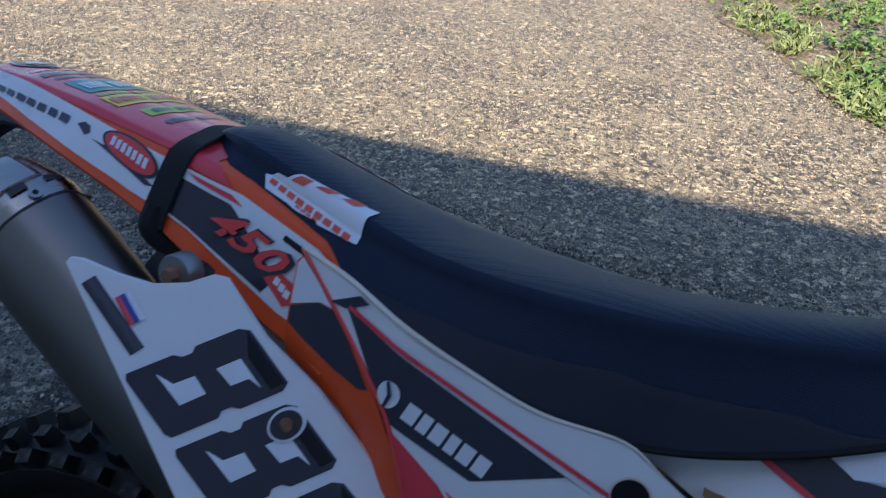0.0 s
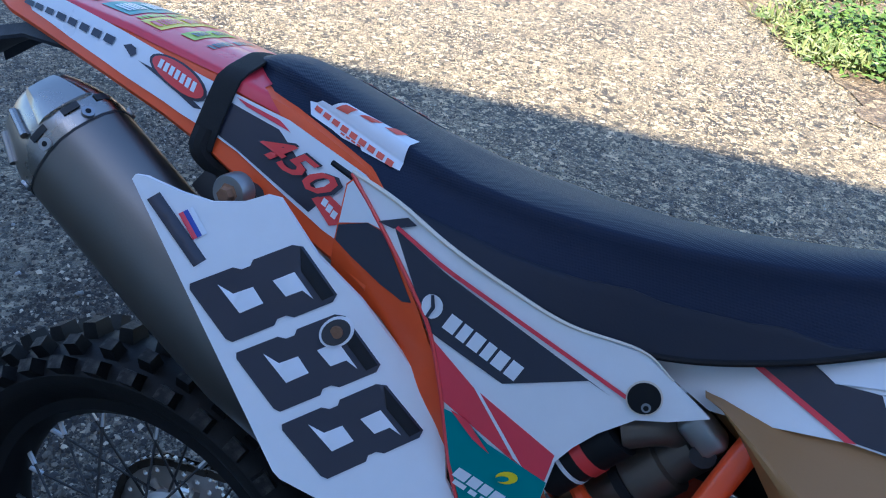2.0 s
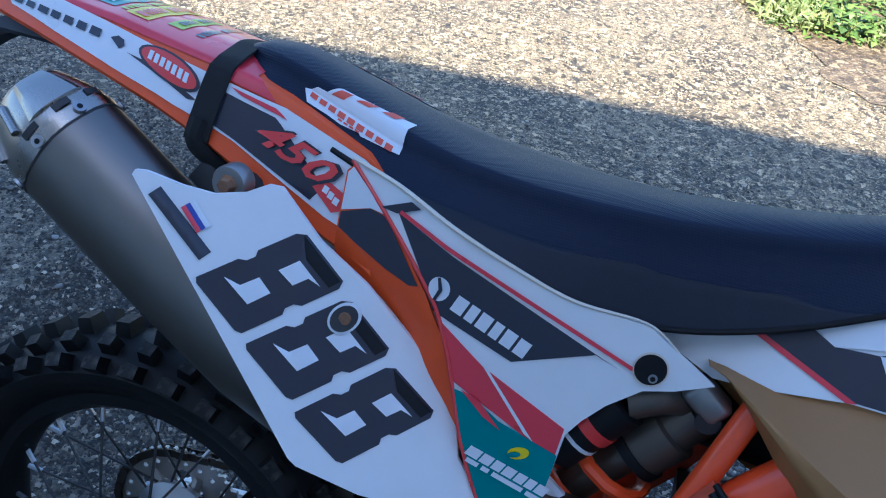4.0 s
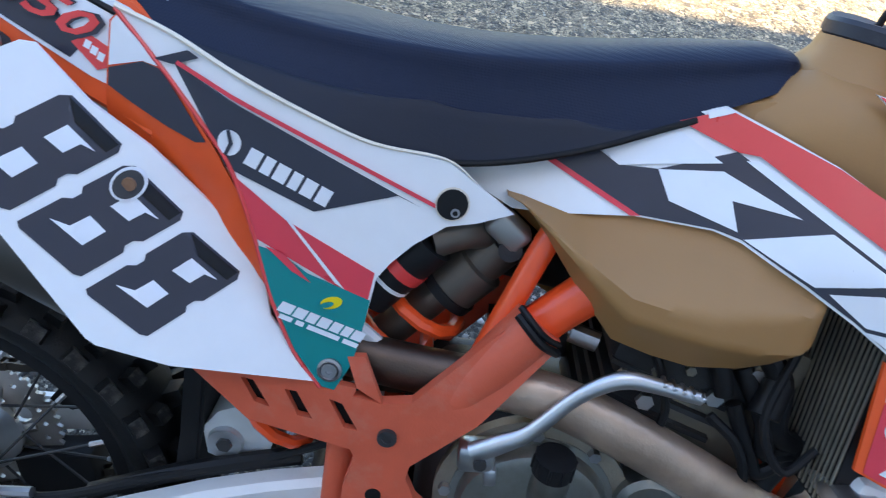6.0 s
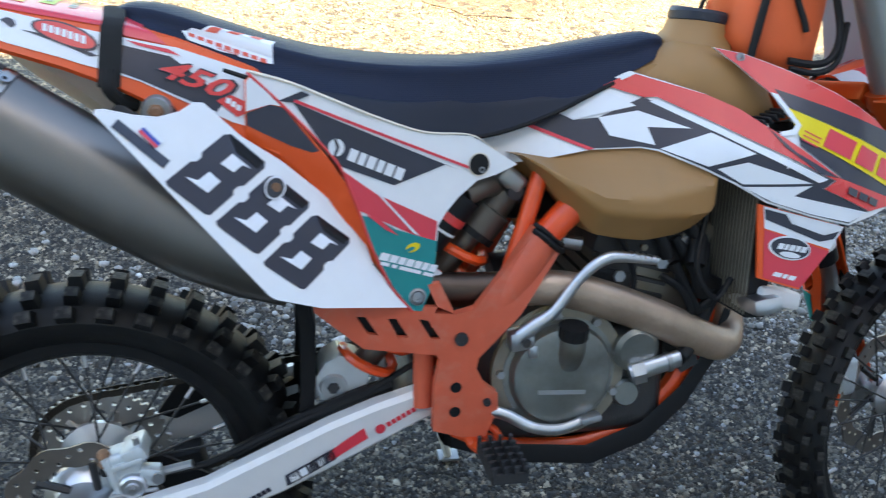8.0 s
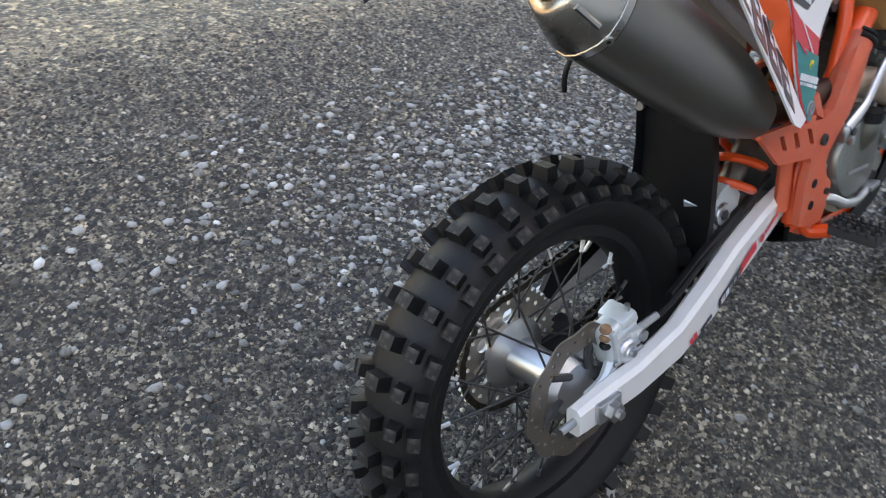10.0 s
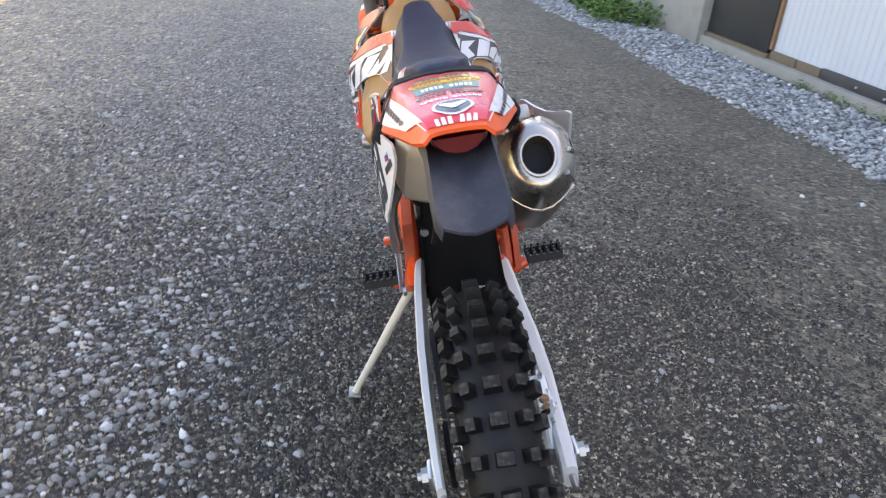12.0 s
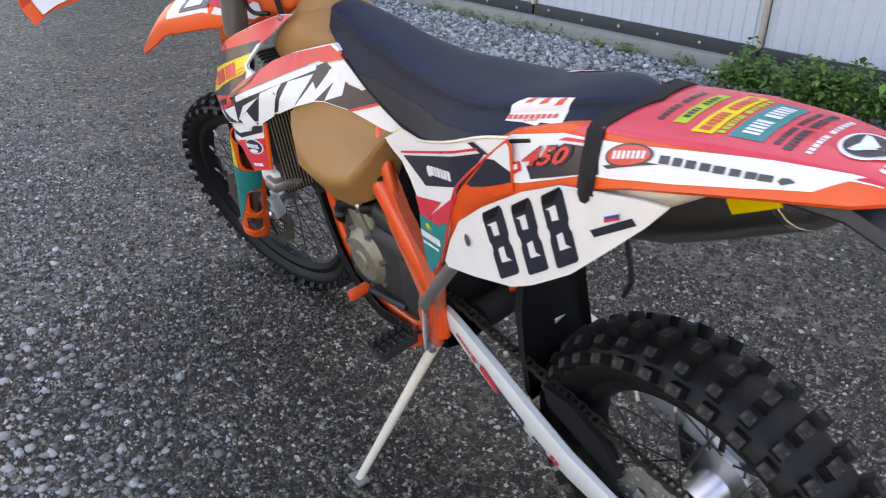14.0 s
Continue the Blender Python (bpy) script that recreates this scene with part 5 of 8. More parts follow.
for k in range(5):
    part("head_bolt", lathe([(0, -0.006), (0.006, -0.006), (0.006, 0), (0.003, 0.001)], 6, pose(0.83 + 0.034 * k, -0.086, 0.628 + 0.009 * k)), CASE, eng)
part("ignition_coil", tube([(0.985, -0.10, 0.655), (0.975, -0.115, 0.62)], 0.017, 12, 1), BLACKP, bike)
part("oil_hose_bolt", lathe([(0, -0.014), (0.016, -0.014), (0.017, 0.0), (0.010, 0.004)], 14, pose(0.708, -0.100, 0.585)), CASE, bike)
# head pipe
part("mid_pipe", tube([(0.40, -0.085, 0.61), (0.50, -0.085, 0.60), (0.60, -0.085, 0.59), (0.712, -0.091, 0.588)], [0.027, 0.027, 0.028, 0.028], 18, 5), SOOTPIPE, bike, "dark brown middle pipe behind the frame guard")
part("exhaust_header", tube([(0.70, -0.09, 0.588), (0.76, -0.098, 0.585), (0.83, -0.105, 0.566), (0.93, -0.108, 0.528), (1.01, -0.10, 0.490), (1.062, -0.085, 0.473),
                            (1.082, -0.055, 0.492), (1.080, -0.035, 0.540), (1.05, -0.02, 0.60), (1.0, -0.015, 0.64)], [0.028, 0.0295, 0.0305, 0.031, 0.0305, 0.030, 0.028, 0.026, 0.024, 0.022], 20, 6), PIPE, bike, "heat-stained brown exhaust header")
# silencer
SHAPE[0] = None


def sil(p):
    a, b = Vector((-0.126, -0.108, 0.952)), Vector((0.306, -0.139, 0.700))
    return a.lerp(b, p)


AXS = (sil(1) - sil(0)).normalized()
UPS = (Vector((0, 0, 1)) - AXS * AXS.z).normalized()
SDS = AXS.cross(UPS) * 0.84      # the can is taller than wide
SIN = SDS * (-1 if SDS.y > 0 else 1)      # towards the outer side


def six(p, r, squash=1.0, n=24, power=0.85):
    """A rounded hexagon across the silencer."""
    c = sil(p)
    out = []
    for a in np.linspace(0, 2 * math.pi, n, endpoint=False):
        k = 1 + 0.016 * math.cos(6 * a)
        out.append(c + r * k * (math.cos(a) * UPS + squash * math.sin(a) * SDS))
    return out


body = part("silencer", loft([six(p, r) for p, r in ((0.150, 0.065), (0.18, 0.066), (0.5, 0.066), (0.72, 0.063), (0.86, 0.052), (0.98, 0.034))]), TITAN, bike, "dull titanium silencer beside the tail", 60)
part("end_cap", loft([six(p, r) for p, r in ((0.028, 0.030), (0.029, 0.040), (0.038, 0.0465), (0.062, 0.0525), (0.10, 0.0605), (0.130, 0.0655), (0.153, 0.0655))], caps=False), CAPMETAL, body, "bright stepped end cap", 40)
part("band", loft([six(p, r) for p, r in ((0.150, 0.0664), (0.151, 0.0672), (0.174, 0.0672), (0.175, 0.0664))]), CAPMETAL, body)
part("band_groove", loft([six(p, r) for p, r in ((0.1745, 0.0666), (0.1785, 0.0666))]), DARKMETAL, body)
bm = bmesh.new()
tip = []
for p, r in ((0.045, 0.0305), (0.022, 0.0305), (0.016, 0.0295), (0.016, 0.0265), (0.024, 0.0250), (0.14, 0.0245)):
    tip.append([sil(p) + r * (math.cos(a) * UPS + math.sin(a) * SDS) for a in np.linspace(0, 2 * math.pi, 28, endpoint=False)])
part("tip", loft(tip, caps=False), BRONZE, body, "open round outlet ring", 35)
part("baffle", loft([[sil(p) + 0.0243 * (math.cos(a) * UPS + math.sin(a) * SDS) for a in np.linspace(0, 2 * math.pi, 20, endpoint=False)] for p in (0.10, 0.15)]), BLACKP, body)
for ang in (0.45, 1.25, 2.2, -0.7):
    q = sil(0.162) + 0.0675 * (math.cos(ang) * UPS + math.sin(ang) * SIN)
    nrm = (math.cos(ang) * UPS + math.sin(ang) * SIN)
    rv = part("rivet", tube([q - nrm * 0.003, q + nrm * 0.0025], 0.0062, 14, 1), STEEL, body)
    part("rivet_hole", tube([q + nrm * 0.0024, q + nrm * 0.0029], 0.0028, 10, 1), BLACKP, body)
secs = []
for p in np.linspace(0.036, 0.122, 7):
    r = float(np.interp(p, [0.029, 0.038, 0.062, 0.10, 0.130], [0.040, 0.0465, 0.0525, 0.0605, 0.0655]))
    a0, a1 = 0.15 - 0.5 * (float(p) - 0.036), 1.02 + 1.6 * (float(p) - 0.036)
    arc = np.linspace(a0, a1, 9)
    row = [sil(float(p)) + (r * (1 + 0.016 * math.cos(6 * a)) + (0.0035 if 0 < i < 8 else 0.0)) * (math.cos(a) * UPS + math.sin(a) * SIN) for i, a in enumerate(arc)]
    secs.append(row + [q - (q - sil(float(p))).normalized() * 0.004 for q in row[::-1]])
part("cap_facet", loft(secs), CAPMETAL, body, "raised polished facet", 30)
for k in range(3):
    secs = []
    for p in (0.128, 0.142):
        row = [sil(p) + 0.0668 * (math.cos(a) * UPS + math.sin(a) * SIN) for a in np.linspace(-0.15 + 0.62 * k, 0.15 + 0.62 * k, 5)]
        secs.append(row + [q - (q - sil(p)).normalized() * 0.001 for q in row[::-1]])
    part("cap_slot", loft(secs), DARKMETAL, body)
for p0, p1, ang in ((0.048, 0.115, 1.45), (0.048, 0.115, 2.1)):
    rr = lambda p: float(np.interp(p, [0.038, 0.062, 0.10, 0.130], [0.0465, 0.0525, 0.0605, 0.0655])) + 0.002
    q = [sil(p) + rr(p) * (math.cos(ang) * UPS + math.sin(ang) * SIN) for p in (p0, p1)]
    part("cap_rib", tube(q, 0.004, 8, 1), CAPMETAL, body)
SHAPE[0] = fit_body
part("hanger", box(0.07, 0.012, 0.05, pose(0.200, -0.098, 0.862, 0, 20, 0), 0.004), AGED, bike, "alloy silencer hanger")
SHAPE[0] = None
bush = part("hanger_bush", lathe([(0.009, -0.013), (0.0165, -0.013), (0.018, -0.010), (0.018, 0.006), (0.009, 0.006)], 24, pose(0.133, -0.124, 0.930), closed=True), FORKGREY, bike, "grey rubber-mounted washer of the silencer hanger")
part("bush_bolt", lathe([(0, -0.020), (0.0065, -0.020), (0.0075, -0.012), (0.010, -0.011), (0.010, 0.004), (0, 0.004)], 6, pose(0.133, -0.126, 0.930)), RUST, bush)
part("bush_arm", tube([(0.133, -0.116, 0.930), (0.137, -0.108, 0.926), (0.150, -0.094, 0.920)], [0.013, 0.012, 0.011], 12), DARKMETAL, bush)
SHAPE[0] = fit_body
part("hanger_tab", box(0.06, 0.006, 0.03, pose(0.14, -0.112, 0.850, 0, 35, 0), 0.003), DARKMETAL, bike)
SHAPE[0] = None
for p0, p1, a0, a1, mat, lab in ((0.15, 0.27, 0.35, 0.75, RED, "red sticker"), (0.13, 0.30, 0.78, 1.10, YELLOW, "yellow sticker")):
    secs = []
    for p in np.linspace(p0, p1, 5):
        row = [sil(float(p)) + (0.0695) * (math.cos(a) * UPS - math.sin(a) * SIN) for a in np.linspace(math.pi / 2 + a0 - 0.9, math.pi / 2 + a1 - 0.9, 5)]
        secs.append(row + [q - (q - sil(float(p))).normalized() * 0.001 for q in row[::-1]])
    part("sticker", loft(secs), mat, body, lab, 60)
# shock absorber
S0, S1 = Vector((0.617, -0.045, 0.822)), Vector((0.380, -0.045, 0.500))
shock = part("shock_absorber", tube([S0, S0.lerp(S1, 0.04), S0.lerp(S1, 0.045), S0.lerp(S1, 0.12), S0.lerp(S1, 0.125), S0.lerp(S1, 0.22)], [0.020, 0.022, 0.027, 0.027, 0.034, 0.034], 20, 1), SHOCKBODY, bike, "grey-brown shock absorber with orange spring")
part("preload_ring", tube([S0.lerp(S1, 0.22), S0.lerp(S1, 0.245)], 0.037, 20, 1), BLACKP, shock)
part("damper_rod", tube([S0.lerp(S1, 0.24), S1], 0.020, 14, 1), SHOCKBODY, shock)
ax = (S1 - S0).normalized()
u_ = Vector((0, 1, 0))
v_ = ax.cross(u_)
pts = []
for k in range(6 * 12 + 1):
    a = 2 * math.pi * k / 12
    pts.append(S0.lerp(S1, 0.262 + 0.66 * k / 72) + 0.041 * (math.cos(a) * u_ + math.sin(a) * v_))
part("spring", tube(pts, 0.0078, 8, 1), FRAMEPAINT, shock, "orange coil spring")
res = part("reservoir", tube([(0.535, -0.080, 0.812), (0.484, -0.080, 0.742)], 0.027, 18, 2), BLACKP, shock, "black reservoir")
part("reservoir_mark", tube([(0.517, -0.081, 0.787), (0.510, -0.081, 0.777)], 0.0275, 18, 1), CORAL, res)
part("reservoir_mark", tube([(0.502, -0.081, 0.767), (0.500, -0.081, 0.764)], 0.0275, 18, 1), VWHITE, res)
part("reservoir_neck", tube([(0.535, -0.080, 0.812), (0.566, -0.070, 0.822), (0.600, -0.045, 0.815)], [0.020, 0.018, 0.016], 14, 4), SHOCKBODY, shock)
part("shock_mount", tube([(0.612, -0.08, 0.815), (0.612, 0.07, 0.815)], 0.012, 14, 1), DARKMETAL, shock)
part("mount_lug", box(0.045, 0.03, 0.030, pose(0.606, -0.066, 0.832, 0, 35, 0), 0.008, 3), FORKGREY, shock, "bare alloy lug")
link = part("linkage", slab([(0.330, 0.523), (0.345, 0.548), (0.365, 0.560), (0.395, 0.548), (0.411, 0.529), (0.404, 0.488), (0.370, 0.478), (0.338, 0.488)], lambda x, z: -0.070, 0.055, 0), CASTING, bike, "cast alloy clevis below the shock", 40)
part("clevis_ring", lathe([(0.009, -0.006), (0.019, -0.006), (0.021, 0.0), (0.009, 0.0)], 20, pose(0.357, -0.0705, 0.510)), ALU, link)
part("linkage_bolt", lathe([(0, -0.008), (0.009, -0.008), (0.010, 0), (0, 0)], 6, pose(0.357, -0.072, 0.510)), DARKMETAL, link)
SHAPE[0] = fit_body
# radiators
for s in (-1, 1):
    SHAPE[0] = None
    core = lambda u, z, d=0.0: Vector((0.932 + 0.020 * u + 0.085 * (0.76 - z) + d, s * (0.050 + 0.120 * u), z))
    rad = part("radiator", loft([[core(u, 0.645), core(u, 0.865), core(u, 0.865, 0.032), core(u, 0.645, 0.032)] for u in (0, 1)]), BLACKP, bike, "aluminium radiator with fine fins")
    for k in range(18):
        u = 0.02 + 0.96 * k / 17
        part("fin", tube([core(u, 0.650, -0.002), core(u, 0.860, -0.002)], 0.0016, 5, 1), CASE, rad)
    SHAPE[0] = fit_body
    part("tank_end", box(0.05, 0.11, 0.03, pose(1.065, 0.12 * s, 0.565, 0, -8, 0), 0.010), ALU, rad)
    part("corner", box(0.07, 0.05, 0.03, pose(1.095, 0.135 * s, 0.572, 0, 12, 0), 0.008), DIRTYALU, rad)
    # added black box that makes the shroud opening read dark
    part("opening_fill", box(0.10, 0.075, 0.06, pose(1.055, 0.095 * s, 0.800, 0, -8, 0), 0.01), BLACKP, rad)
    for k in range(6):
        part("louvre_slat", box(0.012, 0.07, 0.004, pose(1.052 + 0.010 * k, 0.100 * s, 0.842 + 0.004 * k, 0, 50, 0), 0.001, 1), DARKMETAL, rad)
part("cable_front", tube([(0.99, -0.105, 0.70), (0.97, -0.12, 0.62), (1.0, -0.125, 0.57), (1.03, -0.12, 0.60)], 0.005, 8), BLACKP, bike)

# ---- seat ----
SX = [0.108, 0.116, 0.135, 0.165, 0.20, 0.255, 0.32, 0.39, 0.46, 0.535, 0.61, 0.69, 0.765, 0.845, 0.91, 0.938, 0.948]
S_TOP = [0.996, 1.004, 1.010, 1.010, 1.004, 0.988, 0.968, 0.952, 0.944, 0.940, 0.940, 0.946, 0.956, 0.971, 0.982, 0.978, 0.968]
S_BOT = [0.988, 0.982, 0.972, 0.962, 0.948, 0.923, 0.902, 0.880, 0.856, 0.832, 0.822, 0.840, 0.866, 0.905, 0.935, 0.950, 0.957]
S_W = [0.020, 0.045, 0.068, 0.086, 0.096, 0.104, 0.112, 0.122, 0.122, 0.108, 0.092, 0.084, 0.080, 0.072, 0.055, 0.036, 0.015]


def seat_at(x, q):
    """A point of the seat's skin: q runs from 0 at the crown to 1 at the lower edge, with the side's sign."""
    t, b, w = (float(np.interp(x, SX, a)) for a in (S_TOP, S_BOT, S_W))
    s = math.copysign(1, q)
    q = abs(q)
    tw = w * 0.72
    h = t - b
    d = min(0.014, h * 0.25)
    if q < 0.45:
        k = q / 0.45
        y, z = tw * 0.90 * k, t - d * k * k
    elif q < 0.60:
        k = (q - 0.45) / 0.15
        y, z = tw * (0.90 + 0.10 * math.sin(k * 1.57)), t - d - min(0.018, h * 0.3) * (1 - math.cos(k * 1.57))
    else:
        k = (q - 0.60) / 0.40
        z0 = t - d - min(0.018, h * 0.3)
        y, z = tw + (w - tw) * k, z0 + (b - z0) * k
    return Vector((x, s * y, z))


qs = [0, 0.2, 0.36, 0.45, 0.49, 0.53, 0.57, 0.60, 0.7, 0.8, 0.9, 1.0]
secs = []
for x in np.interp(np.linspace(0, len(SX) - 1, 44), range(len(SX)), SX):
    x = float(x)
    secs.append([seat_at(x, q) for q in qs] + [seat_at(x, -q) for q in qs[::-1][:-1]])
seat = part("seat", loft(secs), SEATBLUE, bike, "long dark blue ribbed vinyl seat", 50)
# darker film over the seat's lower sides; shade there is painted into it
SIDESHADE = material("seat_side_shade", (0.0075, 0.011, 0.022), 0.55, spec=0.35, var=0.2, bump=0.1, fine=500)
for s in (-1, 1):
    secs = []
    for x in np.linspace(0.30, 0.80, 60):
        x = float(x)
        lo = float(np.interp(x, [0.30, 0.42, 0.58, 0.72, 0.80], [0.99, 0.84, 0.75, 0.82, 0.99]))
        row = [seat_at(x, s * q) + Vector((0, s * (0.0018 if q > lo else 0.0011), 0)) for q in np.linspace(lo, 1.0, 9)]
        secs.append(row + [p - Vector((0, s * 0.0012, 0)) for p in row[::-1]])
    part("side_shade_film", loft(secs), SIDESHADE, seat, "darkened lower side of the cover, shade painted in", 60)
    part("base_edge", tube([seat_at(x, s * 1.0) + Vector((0, s * 0.001, -0.002)) for x in (0.26, 0.36, 0.46, 0.56, 0.64, 0.74, 0.84)], 0.0035, 8), BLACKP, seat)


def on_seat(outline, s, lift, mat, name, parent, label="", step=0.02):
    """A sticker on the seat; outline in (x, q)."""
    bm = slab(outline, lambda x, q: 1.0, 0.0, 0.012)
    for v in list(bm.verts):
        p = seat_at(v.co.x, s * v.co.z)
        e = 1e-3
        n = (seat_at(v.co.x + e, s * v.co.z) - p).cross(seat_at(v.co.x, s * (v.co.z + 0.01)) - p).normalized()
        if n.z < 0 and abs(n.z) > 0.1 or n.y * s < -0.3:
            n = -n
        v.co = p + n * lift
    bmesh.ops.remove_doubles(bm, verts=bm.verts, dist=1e-6)
    seen = set()
    for f in list(bm.faces):
        k = tuple(sorted(v.index for v in f.verts))
        if k in seen:
            bm.faces.remove(f)
        seen.add(k)
    return part(name, bm, mat, parent, label, smooth=60)


STICKRED = material("orange_red_print", (0.70, 0.10, 0.05), 0.4, var=0.08, bump=0.02)
STICKER = {-1: [(0.205, 0.63), (0.219, 0.56), (0.231, 0.555), (0.246, 0.46), (0.330, 0.36), (0.326, 0.45), (0.326, 0.69), (0.281, 0.745), (0.278, 0.725), (0.256, 0.755), (0.241, 0.75), (0.214, 0.77)],
           1: [(0.334, 0.71), (0.329, 0.53), (0.307, 0.42), (0.208, 0.48), (0.216, 0.58), (0.214, 0.84), (0.258, 0.76), (0.264, 0.81), (0.297, 0.74)]}
for s in (-1, 1):
    st = on_seat(STICKER[s], s, 0.0012, VWHITE, "seat_sticker", seat, "white and orange brand sticker")
    x0, dx = (0.236, 0.028) if s < 0 else (0.304, -0.030)
    for k in range(3):
        a, q = x0 + dx * k, (0.50 - 0.05 * k if s < 0 else 0.46 + 0.02 * k)
        on_seat([(a, q + 0.055), (a + dx * 0.35, q - 0.01), (a + dx * 0.85, q - 0.03), (a + dx * 0.55, q + 0.045)], s, 0.0020, STICKRED, "sticker_mark", st)
    for k in range(9):
        a = (0.214 + 0.0118 * k) if s < 0 else (0.322 - 0.0115 * k)
        q = 0.625 + 0.003 * k
        on_seat([(a, q), (a + 0.0085, q), (a + 0.0085, q + 0.065), (a, q + 0.065)], s, 0.0020, STICKRED, "sticker_bar", st)
    for k in range(4):
        a = (0.252 + 0.007 * k) if s < 0 else (0.288 - 0.007 * k)
        on_seat([(a, 0.712), (a + 0.005, 0.712), (a + 0.005, 0.732), (a, 0.732)], s, 0.0020, STICKRED, "sticker_bar", st)

# ---- fuel tank ----
LOBE = {-1: ((0.672, 0.800, 0.090), (0.688, 0.793, 0.100), (0.716, 0.767, 0.122), (0.759, 0.717, 0.142), (0.80, 0.674, 0.156), (0.84, 0.667, 0.163), (0.881, 0.664, 0.168), (0.93, 0.672, 0.168), (0.965, 0.684, 0.164), (0.979, 0.706, 0.156), (0.983, 0.753, 0.146)),
        1: ((0.665, 0.790, 0.090), (0.690, 0.745, 0.110), (0.712, 0.680, 0.136), (0.745, 0.625, 0.158), (0.80, 0.596, 0.168), (0.86, 0.592, 0.174), (0.915, 0.608, 0.172), (0.935, 0.650, 0.165), (0.945, 0.713, 0.155))}
secs = []
for x, z0, z1, wt in ((0.68, 0.77, 0.82, 0.05), (0.715, 0.745, 0.85, 0.06), (0.75, 0.722, 0.88, 0.070), (0.80, 0.69, 0.90, 0.07), (0.85, 0.68, 0.92, 0.065), (0.90, 0.675, 0.935, 0.062), (0.94, 0.68, 0.945, 0.062), (0.965, 0.692, 0.95, 0.064), (0.99, 0.75, 0.954, 0.068), (1.02, 0.80, 0.954, 0.068)):
    half = [(0.045, z0 + 0.01), (0.075, z0 + 0.03), (0.080, 0.82), (min(wt + 0.016, w_shroud(x, z1) - 0.012), z1 - 0.03), (min(wt + 0.002, w_shroud(x, z1) - 0.016), z1 - 0.008), (wt * 0.6, z1)]
    half = [(min(a, w_shroud(x, b) - 0.014), b) for a, b in half]
    secs.append([Vector((x, a, b)) for a, b in half] + [Vector((x, -a, b)) for a, b in half[::-1]])
tank = part("fuel_tank", loft(secs), TAN, bike, "large tan translucent plastic fuel tank", 32)
for s in (-1, 1):
    secs = []
    for u in np.linspace(0, 1, 40):
        x = LOBE[s][0][0] + (LOBE[s][-1][0] - LOBE[s][0][0]) * float(u)
        z0, w = (float(np.interp(x, [r[0] for r in LOBE[s]], [r[k] for r in LOBE[s]])) for k in (1, 2))
        zt = float(np.interp(x, [0.68, 0.715, 0.797, 0.869, 0.895, 0.953, 0.999], [0.783, 0.786, 0.801, 0.806, 0.802, 0.778, 0.756])) + 0.016
        ring = []
        for k in np.linspace(0, 1, 24) ** 1.7:
            k = float(k)
            z = z0 + (zt - z0) * k
            y = w * (0.70 + 0.30 * min(1.0, k / 0.30, 0.86 + 0.2 * k))
            y = min(y, w_shroud(x, z) - 0.007 + max(0.0, 0.8 - k) * 0.12)
            ring.append(Vector((x, s * y, z)))
        secs.append([Vector((x, s * 0.05, z0))] + ring + [Vector((x, s * 0.05, zt))])
    part("tank_lobe", loft(secs), TAN, tank, "bulging lower half of the tank", 38)
secs = []
for x, zt, zb, w in ((0.885, 0.932, 0.86, 0.055), (0.92, 0.950, 0.86, 0.078), (0.955, 0.968, 0.86, 0.090), (0.99, 0.972, 0.86, 0.094), (1.03, 0.968, 0.855, 0.096), (1.065, 0.945, 0.85, 0.096), (1.095, 0.910, 0.85, 0.090), (1.115, 0.875, 0.85, 0.075)):
    half = [(w * 0.5, zb), (w, zb + 0.004), (w * 1.02, zb + 0.4 * (zt - zb)), (w * 0.92, zb + 0.72 * (zt - zb)), (w * 0.70, zt - 0.012), (w * 0.40, zt)]
    secs.append([Vector((x, a, b)) for a, b in half] + [Vector((x, -a, b)) for a, b in half[::-1]])
part("tank_top", loft(secs), TAN, tank, "", 40)
nk = Matrix.Translation((1.005, 0, 0.955)) @ Matrix.Rotation(radians(6), 4, "Y") @ Matrix.Rotation(radians(90), 4, "X")
part("filler_neck", lathe([(0.068, -0.005), (0.062, 0.010), (0.052, 0.024), (0.048, 0.044), (0.044, 0.046), (0, 0.046)], 32, nk), TAN, tank, "", 40)
capm = lathe([(0.0, 0.040), (0.046, 0.040), (0.050, 0.044), (0.050, 0.056), (0.046, 0.061), (0.02, 0.063), (0, 0.063)], 36, nk)
cap = part("fuel_cap", capm, GREYP, tank, "faded black fuel cap", 30)
part("breather", tube([nk @ Vector((0, 0.062, 0)), nk @ Vector((0.01, 0.085, 0)), nk @ Vector((0.06, 0.095, 0.0)), nk @ Vector((0.10, 0.08, 0))], 0.004, 8), BLACKP, cap)

# ---- shrouds, radiator guards ----
OPENING = [(1.067, 0.832), (1.093, 0.837), (1.097, 0.845), (1.081, 0.871), (1.070, 0.891), (1.029, 0.931), (0.993, 0.958)]
LOW = [(1.289, 0.731), (1.251, 0.718), (1.172, 0.695), (1.111, 0.709), (1.045, 0.729), (0.999, 0.756), (0.953, 0.778), (0.895, 0.802), (0.869, 0.806), (0.797, 0.801), (0.715, 0.786), (0.680, 0.783)]
SHROUD = [(0.603, 0.815), (0.686, 0.842), (0.740, 0.867), (0.814, 0.897), (0.867, 0.919), (0.913, 0.906), (0.967, 0.889), (1.014, 0.867)] + OPENING + [(1.044, 0.949), (1.104, 0.924), (1.166, 0.894), (1.239, 0.853), (1.261, 0.833), (1.276, 0.797)] + LOW
